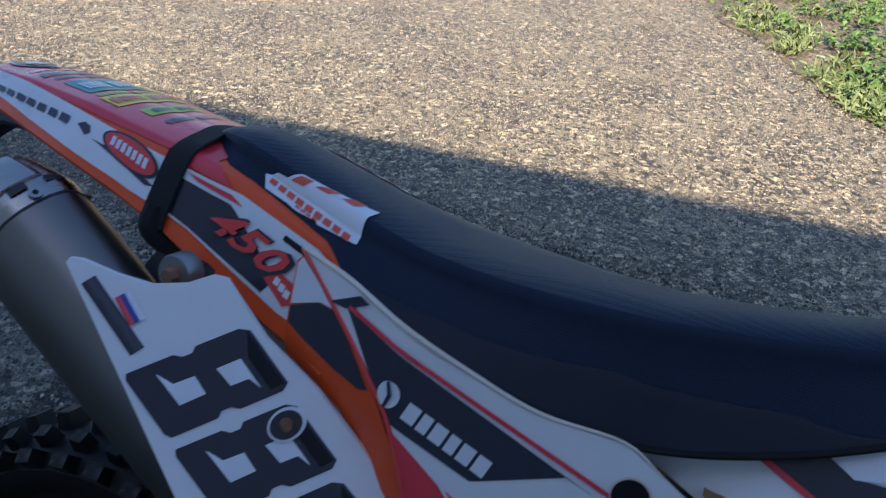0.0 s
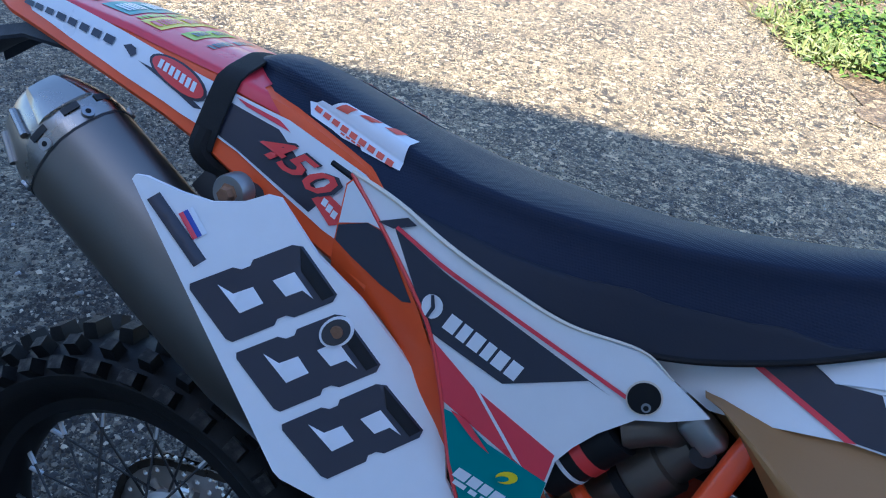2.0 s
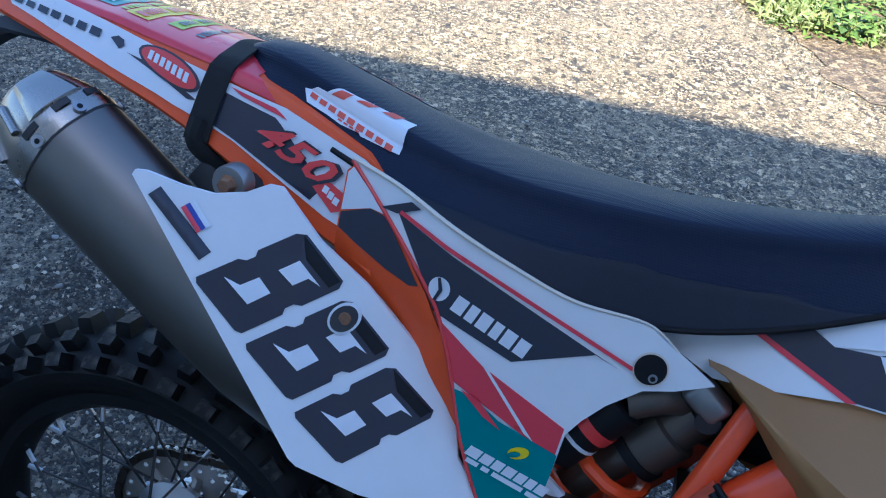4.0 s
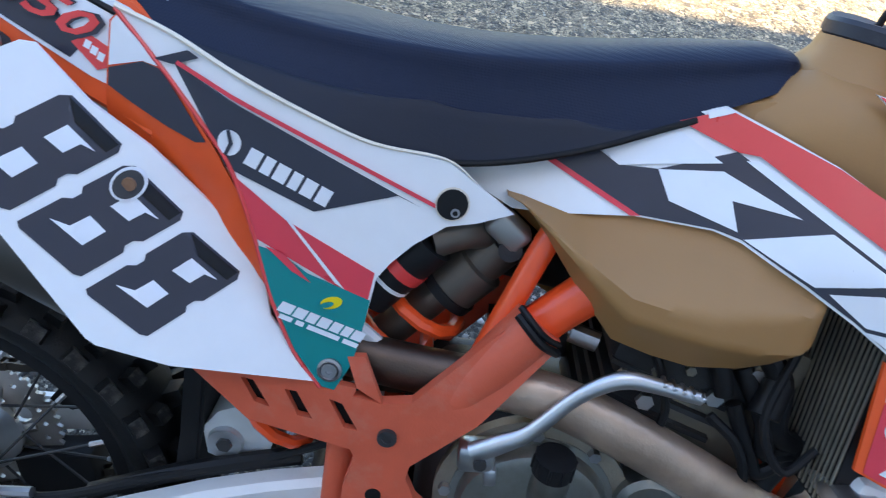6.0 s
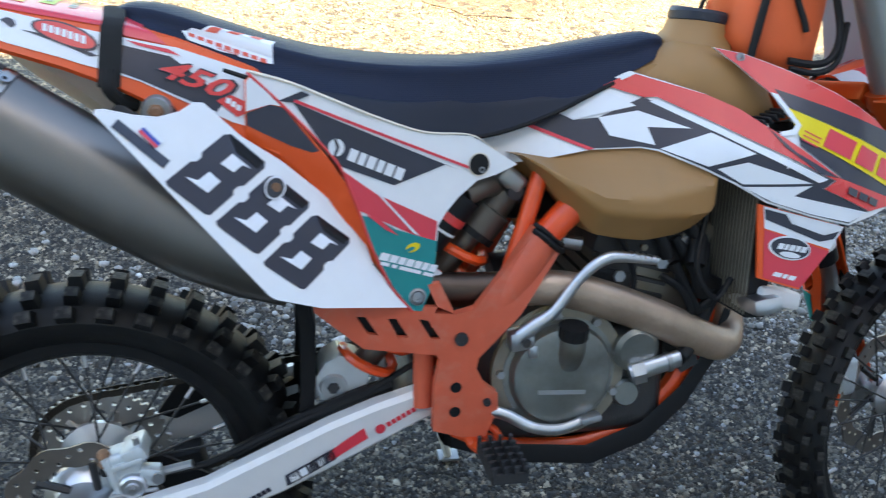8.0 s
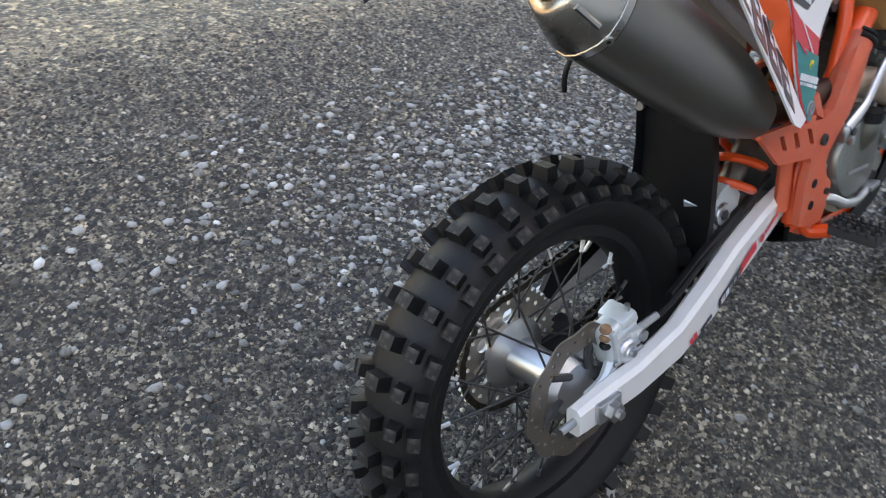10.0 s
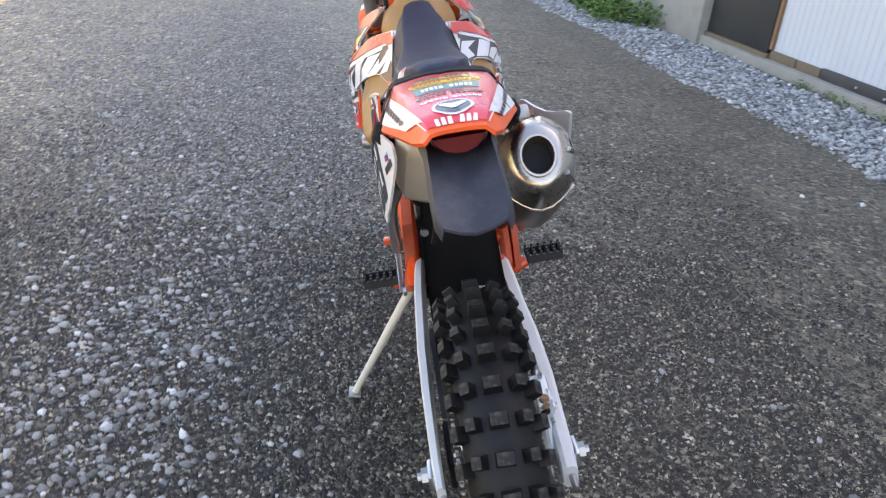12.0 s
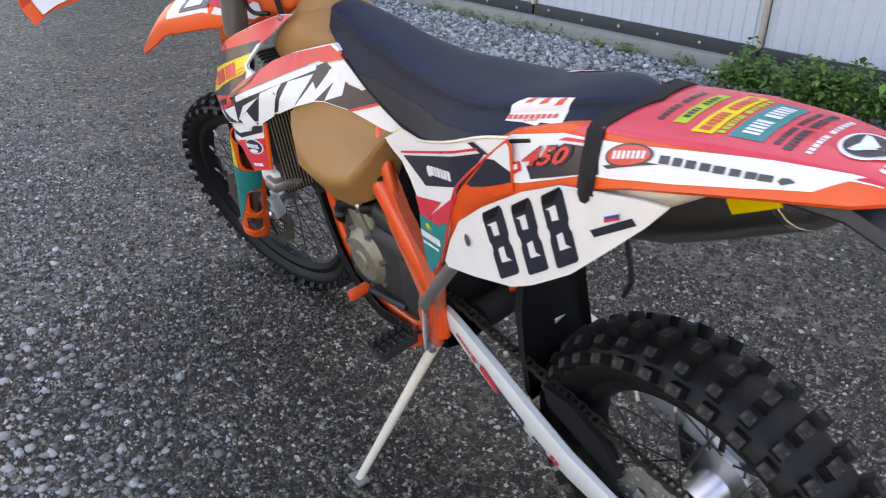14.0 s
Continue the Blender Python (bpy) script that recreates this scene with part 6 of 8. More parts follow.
for s in (-1, 1):
    bm = slab(SHROUD, sided(w_shroud, s), 0.005, 0.018)
    sh = part("tank_shroud", bm, WHITE, bike, "white, red and black tank shroud with yellow patch", 40)
    D = lambda nm, o, mat, lv=1, lb="": decal(nm, o, w_shroud, s, mat, sh, lv, lb)
    D("graphic", [(0.697, 0.845), (0.737, 0.864), (0.775, 0.845), (0.812, 0.849), (0.881, 0.881), (1.143, 0.764), (1.125, 0.752), (1.207, 0.715), (1.172, 0.698), (1.110, 0.712), (1.045, 0.732), (0.999, 0.759), (0.953, 0.781), (0.895, 0.805), (0.869, 0.808), (0.798, 0.803)], NAVY, 1, "black graphic")
    D("stripe", [(0.688, 0.843), (0.695, 0.846), (0.802, 0.803), (0.793, 0.801)], RED, 2)
    D("graphic", [(0.740, 0.865), (0.814, 0.894), (0.869, 0.868), (0.775, 0.845)], VWHITE, 2)
    if s < 0:
        D("graphic", [(0.812, 0.849), (0.871, 0.861), (0.942, 0.837), (0.882, 0.837), (0.890, 0.811), (0.826, 0.823)], VWHITE, 2)
        D("graphic", [(0.896, 0.806), (0.967, 0.832), (1.026, 0.803), (0.959, 0.782)], VWHITE, 2)
        D("graphic", [(0.972, 0.779), (1.014, 0.790), (1.107, 0.760), (1.008, 0.757)], VWHITE, 2)
        D("graphic", [(1.008, 0.753), (1.107, 0.756), (1.081, 0.741), (1.205, 0.714), (1.172, 0.700), (1.110, 0.713), (1.051, 0.731)], VWHITE, 2)
        D("stripe", [(0.889, 0.875), (0.902, 0.877), (1.132, 0.766), (1.117, 0.761)], VWHITE, 2)
    else:
        for o in ([(1.120, 0.773), (0.901, 0.877), (0.901, 0.864), (1.115, 0.761)], [(1.186, 0.722), (1.125, 0.750), (1.121, 0.711)], [(1.118, 0.716), (1.091, 0.757), (1.035, 0.789), (1.080, 0.749)],
                  [(1.112, 0.721), (1.080, 0.747), (1.051, 0.723), (1.082, 0.706)], [(1.029, 0.800), (0.975, 0.828), (0.995, 0.754), (1.047, 0.721)], [(0.982, 0.762), (0.960, 0.834), (0.904, 0.856), (0.936, 0.785)],
                  [(0.933, 0.788), (0.902, 0.841), (0.892, 0.827), (0.863, 0.872), (0.817, 0.888), (0.823, 0.827), (0.866, 0.809), (0.850, 0.850), (0.892, 0.803)]):
            D("graphic", o, VWHITE, 2)
    D("graphic", [(0.824, 0.897), (0.867, 0.917), (0.967, 0.888), (1.015, 0.867), (1.067, 0.831), (1.092, 0.813), (1.152, 0.768), (1.282, 0.724), (1.251, 0.721), (1.207, 0.716), (1.125, 0.752), (1.145, 0.764), (0.900, 0.882), (0.881, 0.881)], CORAL, 3, "red graphic")
    D("graphic", [(0.995, 0.957), (1.044, 0.948), (1.104, 0.923), (1.166, 0.893), (1.239, 0.852), (1.261, 0.832), (1.275, 0.800), (1.074, 0.885), (1.029, 0.931)], CORAL, 1, "red upper graphic")
    D("graphic", [(1.074, 0.898), (1.265, 0.833), (1.275, 0.794), (1.089, 0.871)], NAVY, 2)
    D("patch", [(1.086, 0.871), (1.277, 0.792), (1.287, 0.733), (1.096, 0.828)], YELLOW, 3, "yellow patch")
    D("graphic", [(1.096, 0.828), (1.287, 0.733), (1.284, 0.724), (1.163, 0.764), (1.095, 0.815)], NAVY, 2)
    D("graphic", [(1.050, 0.842), (1.085, 0.806), (1.150, 0.768), (1.118, 0.775), (1.070, 0.813)], NAVY, 4)
    D("trim", [(1.066, 0.893), (1.076, 0.890), (1.101, 0.845), (1.091, 0.832), (1.067, 0.829), (1.067, 0.835), (1.087, 0.839), (1.093, 0.846)], VWHITE, 4, "white trim edge")
    D("tip_mark", [(0.848, 0.912), (0.867, 0.919), (0.874, 0.916), (0.850, 0.905)], VWHITE, 4)
    # slanted red letter-like blocks on the patch
    p0, p1 = Vector((1.128, 0.816)), Vector((1.262, 0.754))
    for a, b, lo, hi in ((0.02, 0.36, 0.0, 1.0), (0.42, 0.68, 0.0, 1.0), (0.74, 0.98, 0.0, 1.0)):
        d = p1 - p0
        up = Vector((0.016, 0.026))
        quad = [p0 + d * (a + 0.0) + up * lo, p0 + d * b + up * lo, p0 + d * b + up * hi, p0 + d * a + up * hi]
        D("patch_block", [q[:] for q in quad], RED, 4)
    for k in range(3):
        for a0, b0 in (((1.097, 0.832), (1.122, 0.820)), ((1.268, 0.757), (1.281, 0.751))):
            D("patch_line", [(a0[0] + 0.004 * k, a0[1] + 0.006 * k - 0.008), (b0[0] + 0.004 * k, b0[1] + 0.006 * k - 0.008), (b0[0] + 0.004 * k, b0[1] + 0.006 * k - 0.0055), (a0[0] + 0.004 * k, a0[1] + 0.006 * k - 0.0055)], RED, 4)
    for k in range(3):
        q0 = Vector((1.163, 0.745)) + Vector((0.0205, -0.0082)) * k
        D("mark_block", [(q0.x, q0.y), (q0.x + 0.017, q0.y - 0.007), (q0.x + 0.022, q0.y + 0.003), (q0.x + 0.005, q0.y + 0.010)], NAVY, 5)
    part("shroud_bolt", lathe([(0, 0.0), (0.007, 0.0), (0.007, 0.003), (0.003, 0.0035), (0.003, 0.001), (0, 0.001)], 14, pose(1.033, s * (w_shroud(1.033, 0.944) + 0.001), 0.944) @ Matrix.Scale(s, 4, (0, 1, 0))), STEEL, sh)
    # guard over the radiator's side
    rg = part("radiator_guard", slab([(1.036, 0.727), (1.110, 0.708), (1.169, 0.692), (1.103, 0.594), (1.041, 0.612)], lambda x, z: s * (w_shroud(x, z) - 0.006), 0.005, 0.03), ORANGE, bike, "orange radiator guard with red and white sticker", 40)
    wr = lambda x, z: w_shroud(x, z) - 0.006
    G = lambda nm, o, mat, lv, lb="": decal(nm, o, wr, s, mat, rg, lv, lb)
    G("graphic", [(1.046, 0.688), (1.145, 0.655), (1.104, 0.597), (1.048, 0.613)], RED, 1, "red sticker")
    G("graphic", [(1.043, 0.724), (1.168, 0.692), (1.146, 0.658), (1.046, 0.690)], VWHITE, 1)
    G("graphic", [(1.044, 0.720), (1.075, 0.712), (1.084, 0.698), (1.135, 0.680), (1.160, 0.686), (1.150, 0.674), (1.128, 0.670), (1.046, 0.704)], NAVY, 2)
    G("graphic", [(1.084, 0.708), (1.152, 0.690), (1.128, 0.682), (1.088, 0.697)], VWHITE, 3)
    G("badge", ring_xz(1.084, 0.660, 0.032, 0.0185, 24, -0.18), VWHITE, 2, "oval badge")
    G("badge_ring", ring_xz(1.084, 0.660, 0.029, 0.016, 24, -0.18), NAVY, 3)
    bars_along("badge_bar", (1.063, 0.660), (1.106, 0.653), 0.009, [1, 0.7, 1, 0.8, 1], wr, s, VWHITE, rg, 4, 0.3)
    G("badge_base", ring_xz(1.083, 0.650, 0.016, 0.0045, 14, -0.18), VWHITE, 4)
    bars_along("scribble", (1.060, 0.617), (1.093, 0.609), 0.007, [1.2, 0.6, 1], wr, s, VWHITE, rg, 2, 0.4)

# ---- side panels ----
PANEL = [(0.289, 0.918), (0.347, 0.902), (0.410, 0.877), (0.471, 0.853), (0.535, 0.833), (0.608, 0.827), (0.681, 0.783), (0.646, 0.769), (0.617, 0.762), (0.587, 0.739), (0.568, 0.718), (0.556, 0.700), (0.551, 0.654), (0.544, 0.607),
         (0.529, 0.573), (0.515, 0.576), (0.484, 0.615), (0.457, 0.672), (0.433, 0.740), (0.411, 0.792), (0.391, 0.819), (0.343, 0.869)]


for s in (-1, 1):
    sp = part("side_panel", slab(PANEL, sided(w_panel, s), 0.005, 0.018), WHITE, bike, "white side panel with black, red and teal graphics", 40)
    D = lambda nm, o, mat, lv=1, lb="": decal(nm, o, w_panel, s, mat, sp, lv, lb)
    if s < 0:
        D("graphic", [(0.350, 0.879), (0.588, 0.779), (0.567, 0.788), (0.489, 0.762), (0.405, 0.795), (0.391, 0.819)], NAVY, 1, "black graphic")
        D("stripe", [(0.352, 0.883), (0.606, 0.783), (0.603, 0.780), (0.351, 0.879)], RED, 2)
        D("tick", [(0.330, 0.880), (0.362, 0.893), (0.373, 0.888), (0.349, 0.878)], NAVY, 2)
        D("graphic", [(0.410, 0.790), (0.463, 0.751), (0.554, 0.706), (0.551, 0.677), (0.527, 0.684), (0.454, 0.721), (0.438, 0.729)], RED, 1, "red graphic")
        D("graphic", [(0.460, 0.756), (0.466, 0.753), (0.527, 0.686), (0.517, 0.692)], VWHITE, 2)
        D("graphic", [(0.441, 0.722), (0.461, 0.718), (0.490, 0.699), (0.553, 0.677), (0.551, 0.654), (0.544, 0.607), (0.529, 0.574), (0.516, 0.577), (0.485, 0.616), (0.458, 0.672)], TEAL, 2, "teal graphic")
        D("graphic", [(0.448, 0.723), (0.466, 0.717), (0.494, 0.690), (0.475, 0.700)], RED, 3)
    else:
        D("graphic", [(0.604, 0.778), (0.518, 0.754), (0.394, 0.805), (0.339, 0.881)], NAVY, 1, "black graphic")
        D("stripe", [(0.352, 0.886), (0.612, 0.784), (0.609, 0.781), (0.351, 0.882)], RED, 2)
        D("tick", [(0.330, 0.880), (0.362, 0.893), (0.373, 0.888), (0.349, 0.878)], NAVY, 2)
        D("graphic", [(0.566, 0.712), (0.553, 0.682), (0.480, 0.693), (0.444, 0.715), (0.438, 0.729), (0.404, 0.788), (0.514, 0.695), (0.462, 0.747)], RED, 1, "red graphic")
        D("graphic", [(0.553, 0.682), (0.551, 0.654), (0.544, 0.607), (0.529, 0.574), (0.516, 0.577), (0.485, 0.616), (0.458, 0.672), (0.444, 0.715), (0.480, 0.693)], TEAL, 2, "teal graphic")
    part("edge_strip", tube([(x, s * (w_panel(x, z) + 0.001), z) for x, z in ((0.291, 0.917), (0.343, 0.868), (0.391, 0.818), (0.412, 0.790), (0.433, 0.739), (0.457, 0.671), (0.484, 0.614), (0.514, 0.575))], 0.0022, 6), CORAL, sp)
    part("seat_edge", tube([(x, s * (w_panel(x, z) + 0.0005), z) for x, z in ((0.291, 0.919), (0.347, 0.904), (0.410, 0.879), (0.471, 0.855), (0.535, 0.835), (0.605, 0.829), (0.640, 0.809))], [0.0026, 0.0026, 0.0026, 0.0024, 0.0020, 0.0014, 0.0008], 6), AGED, sp)
    # emblem, and bars for its lettering
    if s < 0:
        D("emblem", ring_xz(0.407, 0.818, 0.011, 0.012, 18), VWHITE, 2)
        D("emblem_arc", [(0.404, 0.829), (0.407, 0.830), (0.411, 0.818), (0.406, 0.806), (0.403, 0.807), (0.407, 0.818)], NAVY, 3)
        bars_along("lettering", (0.421, 0.801), (0.499, 0.768), 0.017, [0.9, 0.7, 0.9, 0.7, 0.9, 0.9], w_panel, s, VWHITE, sp, 2, 0.0, 0.22)
        bars_along("lettering", (0.464, 0.658), (0.549, 0.631), 0.011, [1.1, 0.9, 0.8, 0.9, 0.8, 0.7, 0.9], w_panel, s, VWHITE, sp, 3, 0.2, 0.15)
        bars_along("lettering", (0.466, 0.650), (0.546, 0.624), 0.005, [1, 0.6, 2.5, 1.2], w_panel, s, VWHITE, sp, 3, 0.1, 0.3)
    else:
        D("emblem", ring_xz(0.497, 0.792, 0.009, 0.010, 18), VWHITE, 2)
        bars_along("lettering", (0.488, 0.788), (0.418, 0.806), 0.016, [0.9, 0.7, 0.9, 0.7, 0.9, 0.9], w_panel, s, VWHITE, sp, 2, 0.0, 0.22)
        bars_along("lettering", (0.548, 0.640), (0.474, 0.652), 0.013, [1.1, 0.9, 0.8, 0.9, 0.8, 0.7, 0.9], w_panel, s, VWHITE, sp, 3, 0.0, 0.15)
        bars_along("lettering", (0.543, 0.628), (0.482, 0.638), 0.005, [1, 0.6, 2.5, 1.2], w_panel, s, VWHITE, sp, 3, 0.0, 0.3)
    D("swirl", ring_xz(0.516, 0.671, 0.011, 0.0065, 14, 0.3), YELLOW, 3)
    D("swirl", ring_xz(0.512, 0.669, 0.007, 0.003, 10, 0.3), TEAL, 4)
    if s < 0:
        D("hole_rim", ring_xz(0.619, 0.786, 0.0172, 0.0172, 24), AGED, 2)
        D("bolt_recess", ring_xz(0.619, 0.786, 0.0155, 0.0155, 24), BLACKP, 3)
        D("bolt", ring_xz(0.623, 0.778, 0.0046, 0.0046, 14), STEEL, 4)
        D("bolt_socket", ring_xz(0.623, 0.778, 0.0026, 0.0026, 10), BLACKP, 5)
        bt = pose(0.522, s * (w_panel(0.522, 0.596) + 0.002), 0.597) @ Matrix.Scale(s, 4, (0, 1, 0))
        part("bolt", lathe([(0.013, 0), (0.013, 0.003), (0.010, 0.004), (0.008, 0.002), (0.008, 0.005), (0.004, 0.005), (0.004, 0.002), (0, 0.002)], 18, bt), STEEL, sp)

# ---- tail: rear fender with its graphics ----
TX = [-0.232, -0.20, -0.12, -0.02, 0.06, 0.12, 0.20, 0.30, 0.36, 0.41]
T_WB = [0.054, 0.068, 0.090, 0.113, 0.117, 0.118, 0.119, 0.121, 0.130, 0.139]
T_ZB = [0.990, 0.980, 0.966, 0.945, 0.922, 0.900, 0.862, 0.822, 0.794, 0.765]
T_WC = [0.040, 0.052, 0.070, 0.083, 0.088, 0.090, 0.092, 0.106, 0.118, 0.128]
T_ZC = [1.002, 1.010, 1.008, 0.999, 0.986, 0.976, 0.958, 0.922, 0.880, 0.835]
T_ZM = [1.008, 1.020, 1.022, 1.014, 1.004, 0.996, 0.975, 0.935, 0.89, 0.85]


def tail_at(x, q):
    """A point of the tail's skin: q from 0 on the crown over 0.55 at the crease to 1 at the lower edge."""
    wb, zb, wc, zc, zm = (float(np.interp(x, TX, a)) for a in (T_WB, T_ZB, T_WC, T_ZC, T_ZM))
    s, q = math.copysign(1, q), abs(q)
    if q <= 0.55:
        k = q / 0.55
        y, z = wc * k, zm + (zc - zm) * k ** 1.6
    else:
        k = (q - 0.55) / 0.45
        y, z = wc + (wb - wc) * k ** 0.8, zc + (zb - zc) * k
    return Vector((x, s * y, z))


def tail_normal(x, q):
    p = tail_at(x, q)
    n = (tail_at(x + 0.004, q) - p).cross(tail_at(x, q + 0.02 * math.copysign(1, q)) - p)
    n.normalize()
    return n if (n.z + abs(n.y) * (1 if n.y * q > 0 else -1)) > 0 else -n


qs = [0, 0.08, 0.16, 0.24, 0.32, 0.4, 0.48, 0.55, 0.60, 0.65, 0.7, 0.76, 0.82, 0.88, 0.94, 1.0]
secs = []
for x in np.linspace(-0.232, 0.33, 90):
    x = float(x)
    o = [tail_at(x, q) for q in qs[::-1]] + [tail_at(x, -q) for q in qs[1:]]
    secs.append(o + [Vector((p.x, p.y * 0.955, p.z - 0.005)) for p in o[::-1]])
tail = part("rear_fender", loft(secs), ORANGE, bike, "orange rear fender with red and white graphics", 45)
WING = [(0.286, 0.845), (0.287, 0.906), (0.294, 0.913), (0.315, 0.896), (0.339, 0.872), (0.368, 0.838), (0.393, 0.808), (0.424, 0.762), (0.445, 0.712), (0.468, 0.655), (0.495, 0.606), (0.505, 0.590), (0.455, 0.654), (0.427, 0.702), (0.391, 0.750), (0.350, 0.783), (0.310, 0.806), (0.286, 0.818)]


def w_wing(x, z):
    """The wing folds inwards below a crease that runs down to the side panel."""
    crease = float(np.interp(x, [0.24, 0.30, 0.345, 0.40, 0.50], [0.84, 0.835, 0.818, 0.790, 0.62]))
    return w_panel(x, z) + 0.0035 * max(0.0, min(1.0, (0.36 - x) / 0.05)) - 0.0015 - 0.35 * max(0.0, min(0.04, crease - z))


for s in (-1, 1):
    wing = part("tail_wing", slab(WING, sided(w_wing, s), 0.004, 0.015), ORANGE, tail, "orange lower wing of the tail", 45)
    decal("wing_graphic", [(0.288, 0.866), (0.289, 0.905), (0.294, 0.911), (0.314, 0.894), (0.336, 0.873), (0.320, 0.8755)], w_wing, s, VWHITE, tail, 1)
    decal("wing_graphic", [(0.288, 0.864), (0.320, 0.875), (0.338, 0.871), (0.384, 0.813), (0.374, 0.811), (0.347, 0.820), (0.310, 0.837), (0.288, 0.848)], w_wing, s, NAVY, tail, 1)


def on_tail(outline, s, mat, name, level=1, parent=None, label="", both=False):
    bm = slab(outline, lambda x, q: 1.0, 0.0, 0.012)
    for v in list(bm.verts):
        q = v.co.z * s
        q = q if abs(q) > 1e-4 else 1e-4
        v.co = tail_at(v.co.x, q) + tail_normal(v.co.x, q) * (0.0006 + 0.0007 * level)
    bmesh.ops.remove_doubles(bm, verts=bm.verts, dist=1e-6)
    seen = set()
    bm.verts.index_update()
    for f in list(bm.faces):
        k = tuple(sorted(v.index for v in f.verts))
        if k in seen or len(set(k)) < 3:
            bm.faces.remove(f)
        seen.add(k)
    return part(name, bm, mat, parent or tail, label, smooth=60)


# the outlines below are (along, q) on the tail's skin, given for the silencer side and for the stand side
WHITE_SIDE = {-1: [(-0.205, 0.56), (-0.11, 0.585), (-0.02, 0.625), (0.06, 0.64), (0.12, 0.635), (0.20, 0.60), (0.31, 0.57), (0.318, 0.90), (0.27, 0.92), (0.155, 0.895), (0.08, 0.93), (0.0, 0.935), (-0.085, 0.91), (-0.16, 0.86)]}
NAVY_SIDE = {-1: [(0.116, 0.895), (0.128, 0.69), (0.192, 0.665), (0.262, 0.80), (0.250, 0.895), (0.155, 0.885)]}
for s in (-1, 1):
    on_tail([(-0.222, 0.0), (-0.222, 0.60), (-0.19, 0.62), (0.02, 0.60), (0.155, 0.57), (0.155, 0.0)], s, RED, "graphic", 1, None, "red top graphic")
    on_tail(WHITE_SIDE[-1], s, VWHITE, "graphic", 2, None, "white side graphic")
    on_tail(NAVY_SIDE[-1], s, NAVY, "graphic", 3)
    on_tail([(0.128, 0.48), (0.152, 0.50), (0.188, 0.60), (0.128, 0.62)], s, RED, "graphic", 3)
    on_tail([(0.136, 0.645), (0.190, 0.625), (0.206, 0.645), (0.150, 0.66)], s, RED, "stripe", 4)
    a, b, ha, hb = ((-0.176, -0.020, 0.785, 0.735) if s < 0 else (-0.118, 0.030, 0.775, 0.725))
    hq = 0.036
    for k, w in enumerate((1.0, 0.8, 0.8, 0.9, 0.8, 0.8, 0.8, 0.9)):
        x = a + (b - a) * k / 8
        q = ha + (hb - ha) * k / 8
        on_tail([(x, q - hq), (x + 0.0165 * w, q - hq), (x + 0.0165 * w, q + hq), (x, q + hq)], s, NAVY, "lettering", 4)
    x, q = (-0.002, 0.73) if s < 0 else (-0.132, 0.78)
    on_tail([(x - 0.010, q), (x - 0.002, q - 0.04), (x + 0.006, q - 0.03), (x + 0.009, q + 0.01), (x + 0.004, q + 0.05), (x - 0.004, q + 0.02)], s, NAVY, "emblem", 4)
    cx, cq, rx, rq = (0.064, 0.725, 0.040, 0.098) if s < 0 else (0.074, 0.725, 0.038, 0.098)
    ov = [(math.cos(t), math.sin(t)) for t in np.linspace(0, 2 * math.pi, 20, endpoint=False)]
    on_tail([(cx - 0.052, cq + rq * 0.5), (cx - 0.02, cq + rq * 0.4), (cx + 0.04, cq + rq * 1.0), (cx + 0.03, cq + rq * 1.25)], s, NAVY, "badge_shadow", 3)
    on_tail([(cx + rx * u, cq + rq * v + 0.2 * rq * u) for u, v in ov], s, NAVY, "badge", 4)
    on_tail([(cx + 0.9 * rx * u, cq + 0.84 * rq * v + 0.2 * rq * u) for u, v in ov], s, CORAL, "badge", 5, None, "oval orange badge")
    for k in range(7):
        x = cx - 0.026 + 0.0076 * k
        q = cq + 0.2 * rq * (x - cx) / rx
        on_tail([(x, q - 0.36 * rq), (x + 0.0052, q - 0.36 * rq), (x + 0.0052, q + 0.3 * rq), (x, q + 0.3 * rq)], s, VWHITE, "lettering", 6)
    # coloured print on the red top
    rng = random.Random(31)
    for x0, x1, qa, mat, lab in ((0.024, 0.044, 0.36, LIME, "lime print"), (-0.022, 0.008, 0.44, YELLOW, "yellow print"), (-0.084, -0.040, 0.42, TEAL, "teal print")):
        on_tail([(x0, 0.0), (x0, qa), (x1, qa), (x1, 0.0)], s, mat, "print", 2, None, lab)
        ink = {LIME: NAVY, YELLOW: CORAL, TEAL: VWHITE}[mat]
        q = 0.04
        while q < qa - 0.08:
            w = rng.uniform(0.035, 0.06)
            m0, m1 = x0 + 0.25 * (x1 - x0), x0 + 0.75 * (x1 - x0)
            on_tail([(m0, q), (m0, q + w), (m1, q + w), (m1, q)], s, ink, "print_bar", 3)
            q += w + 0.02
    for x, w, qa, mat in ((-0.034, 0.009, 0.40, LIME), (-0.103, 0.008, 0.40, NAVY), (-0.120, 0.011, 0.42, NAVY), (-0.141, 0.007, 0.42, VWHITE), (0.060, 0.010, 0.36, NAVY)):
        q = 0.03
        while q < qa:
            ww = rng.uniform(0.03, 0.07)
            on_tail([(x, q), (x, q + ww), (x + w, q + ww), (x + w, q)], s, mat, "print_bar", 2)
            q += ww + 0.018
    for q0 in (0.06, 0.18, 0.30):
        on_tail([(-0.224, q0), (-0.224, q0 + 0.09), (-0.209, q0 + 0.075), (-0.209, q0 + 0.01)], s, VWHITE, "print_bar", 2)
    on_tail([(-0.222, 0.615), (-0.190, 0.63), (-0.190, 0.655), (-0.222, 0.64)], s, VWHITE, "stripe", 2)
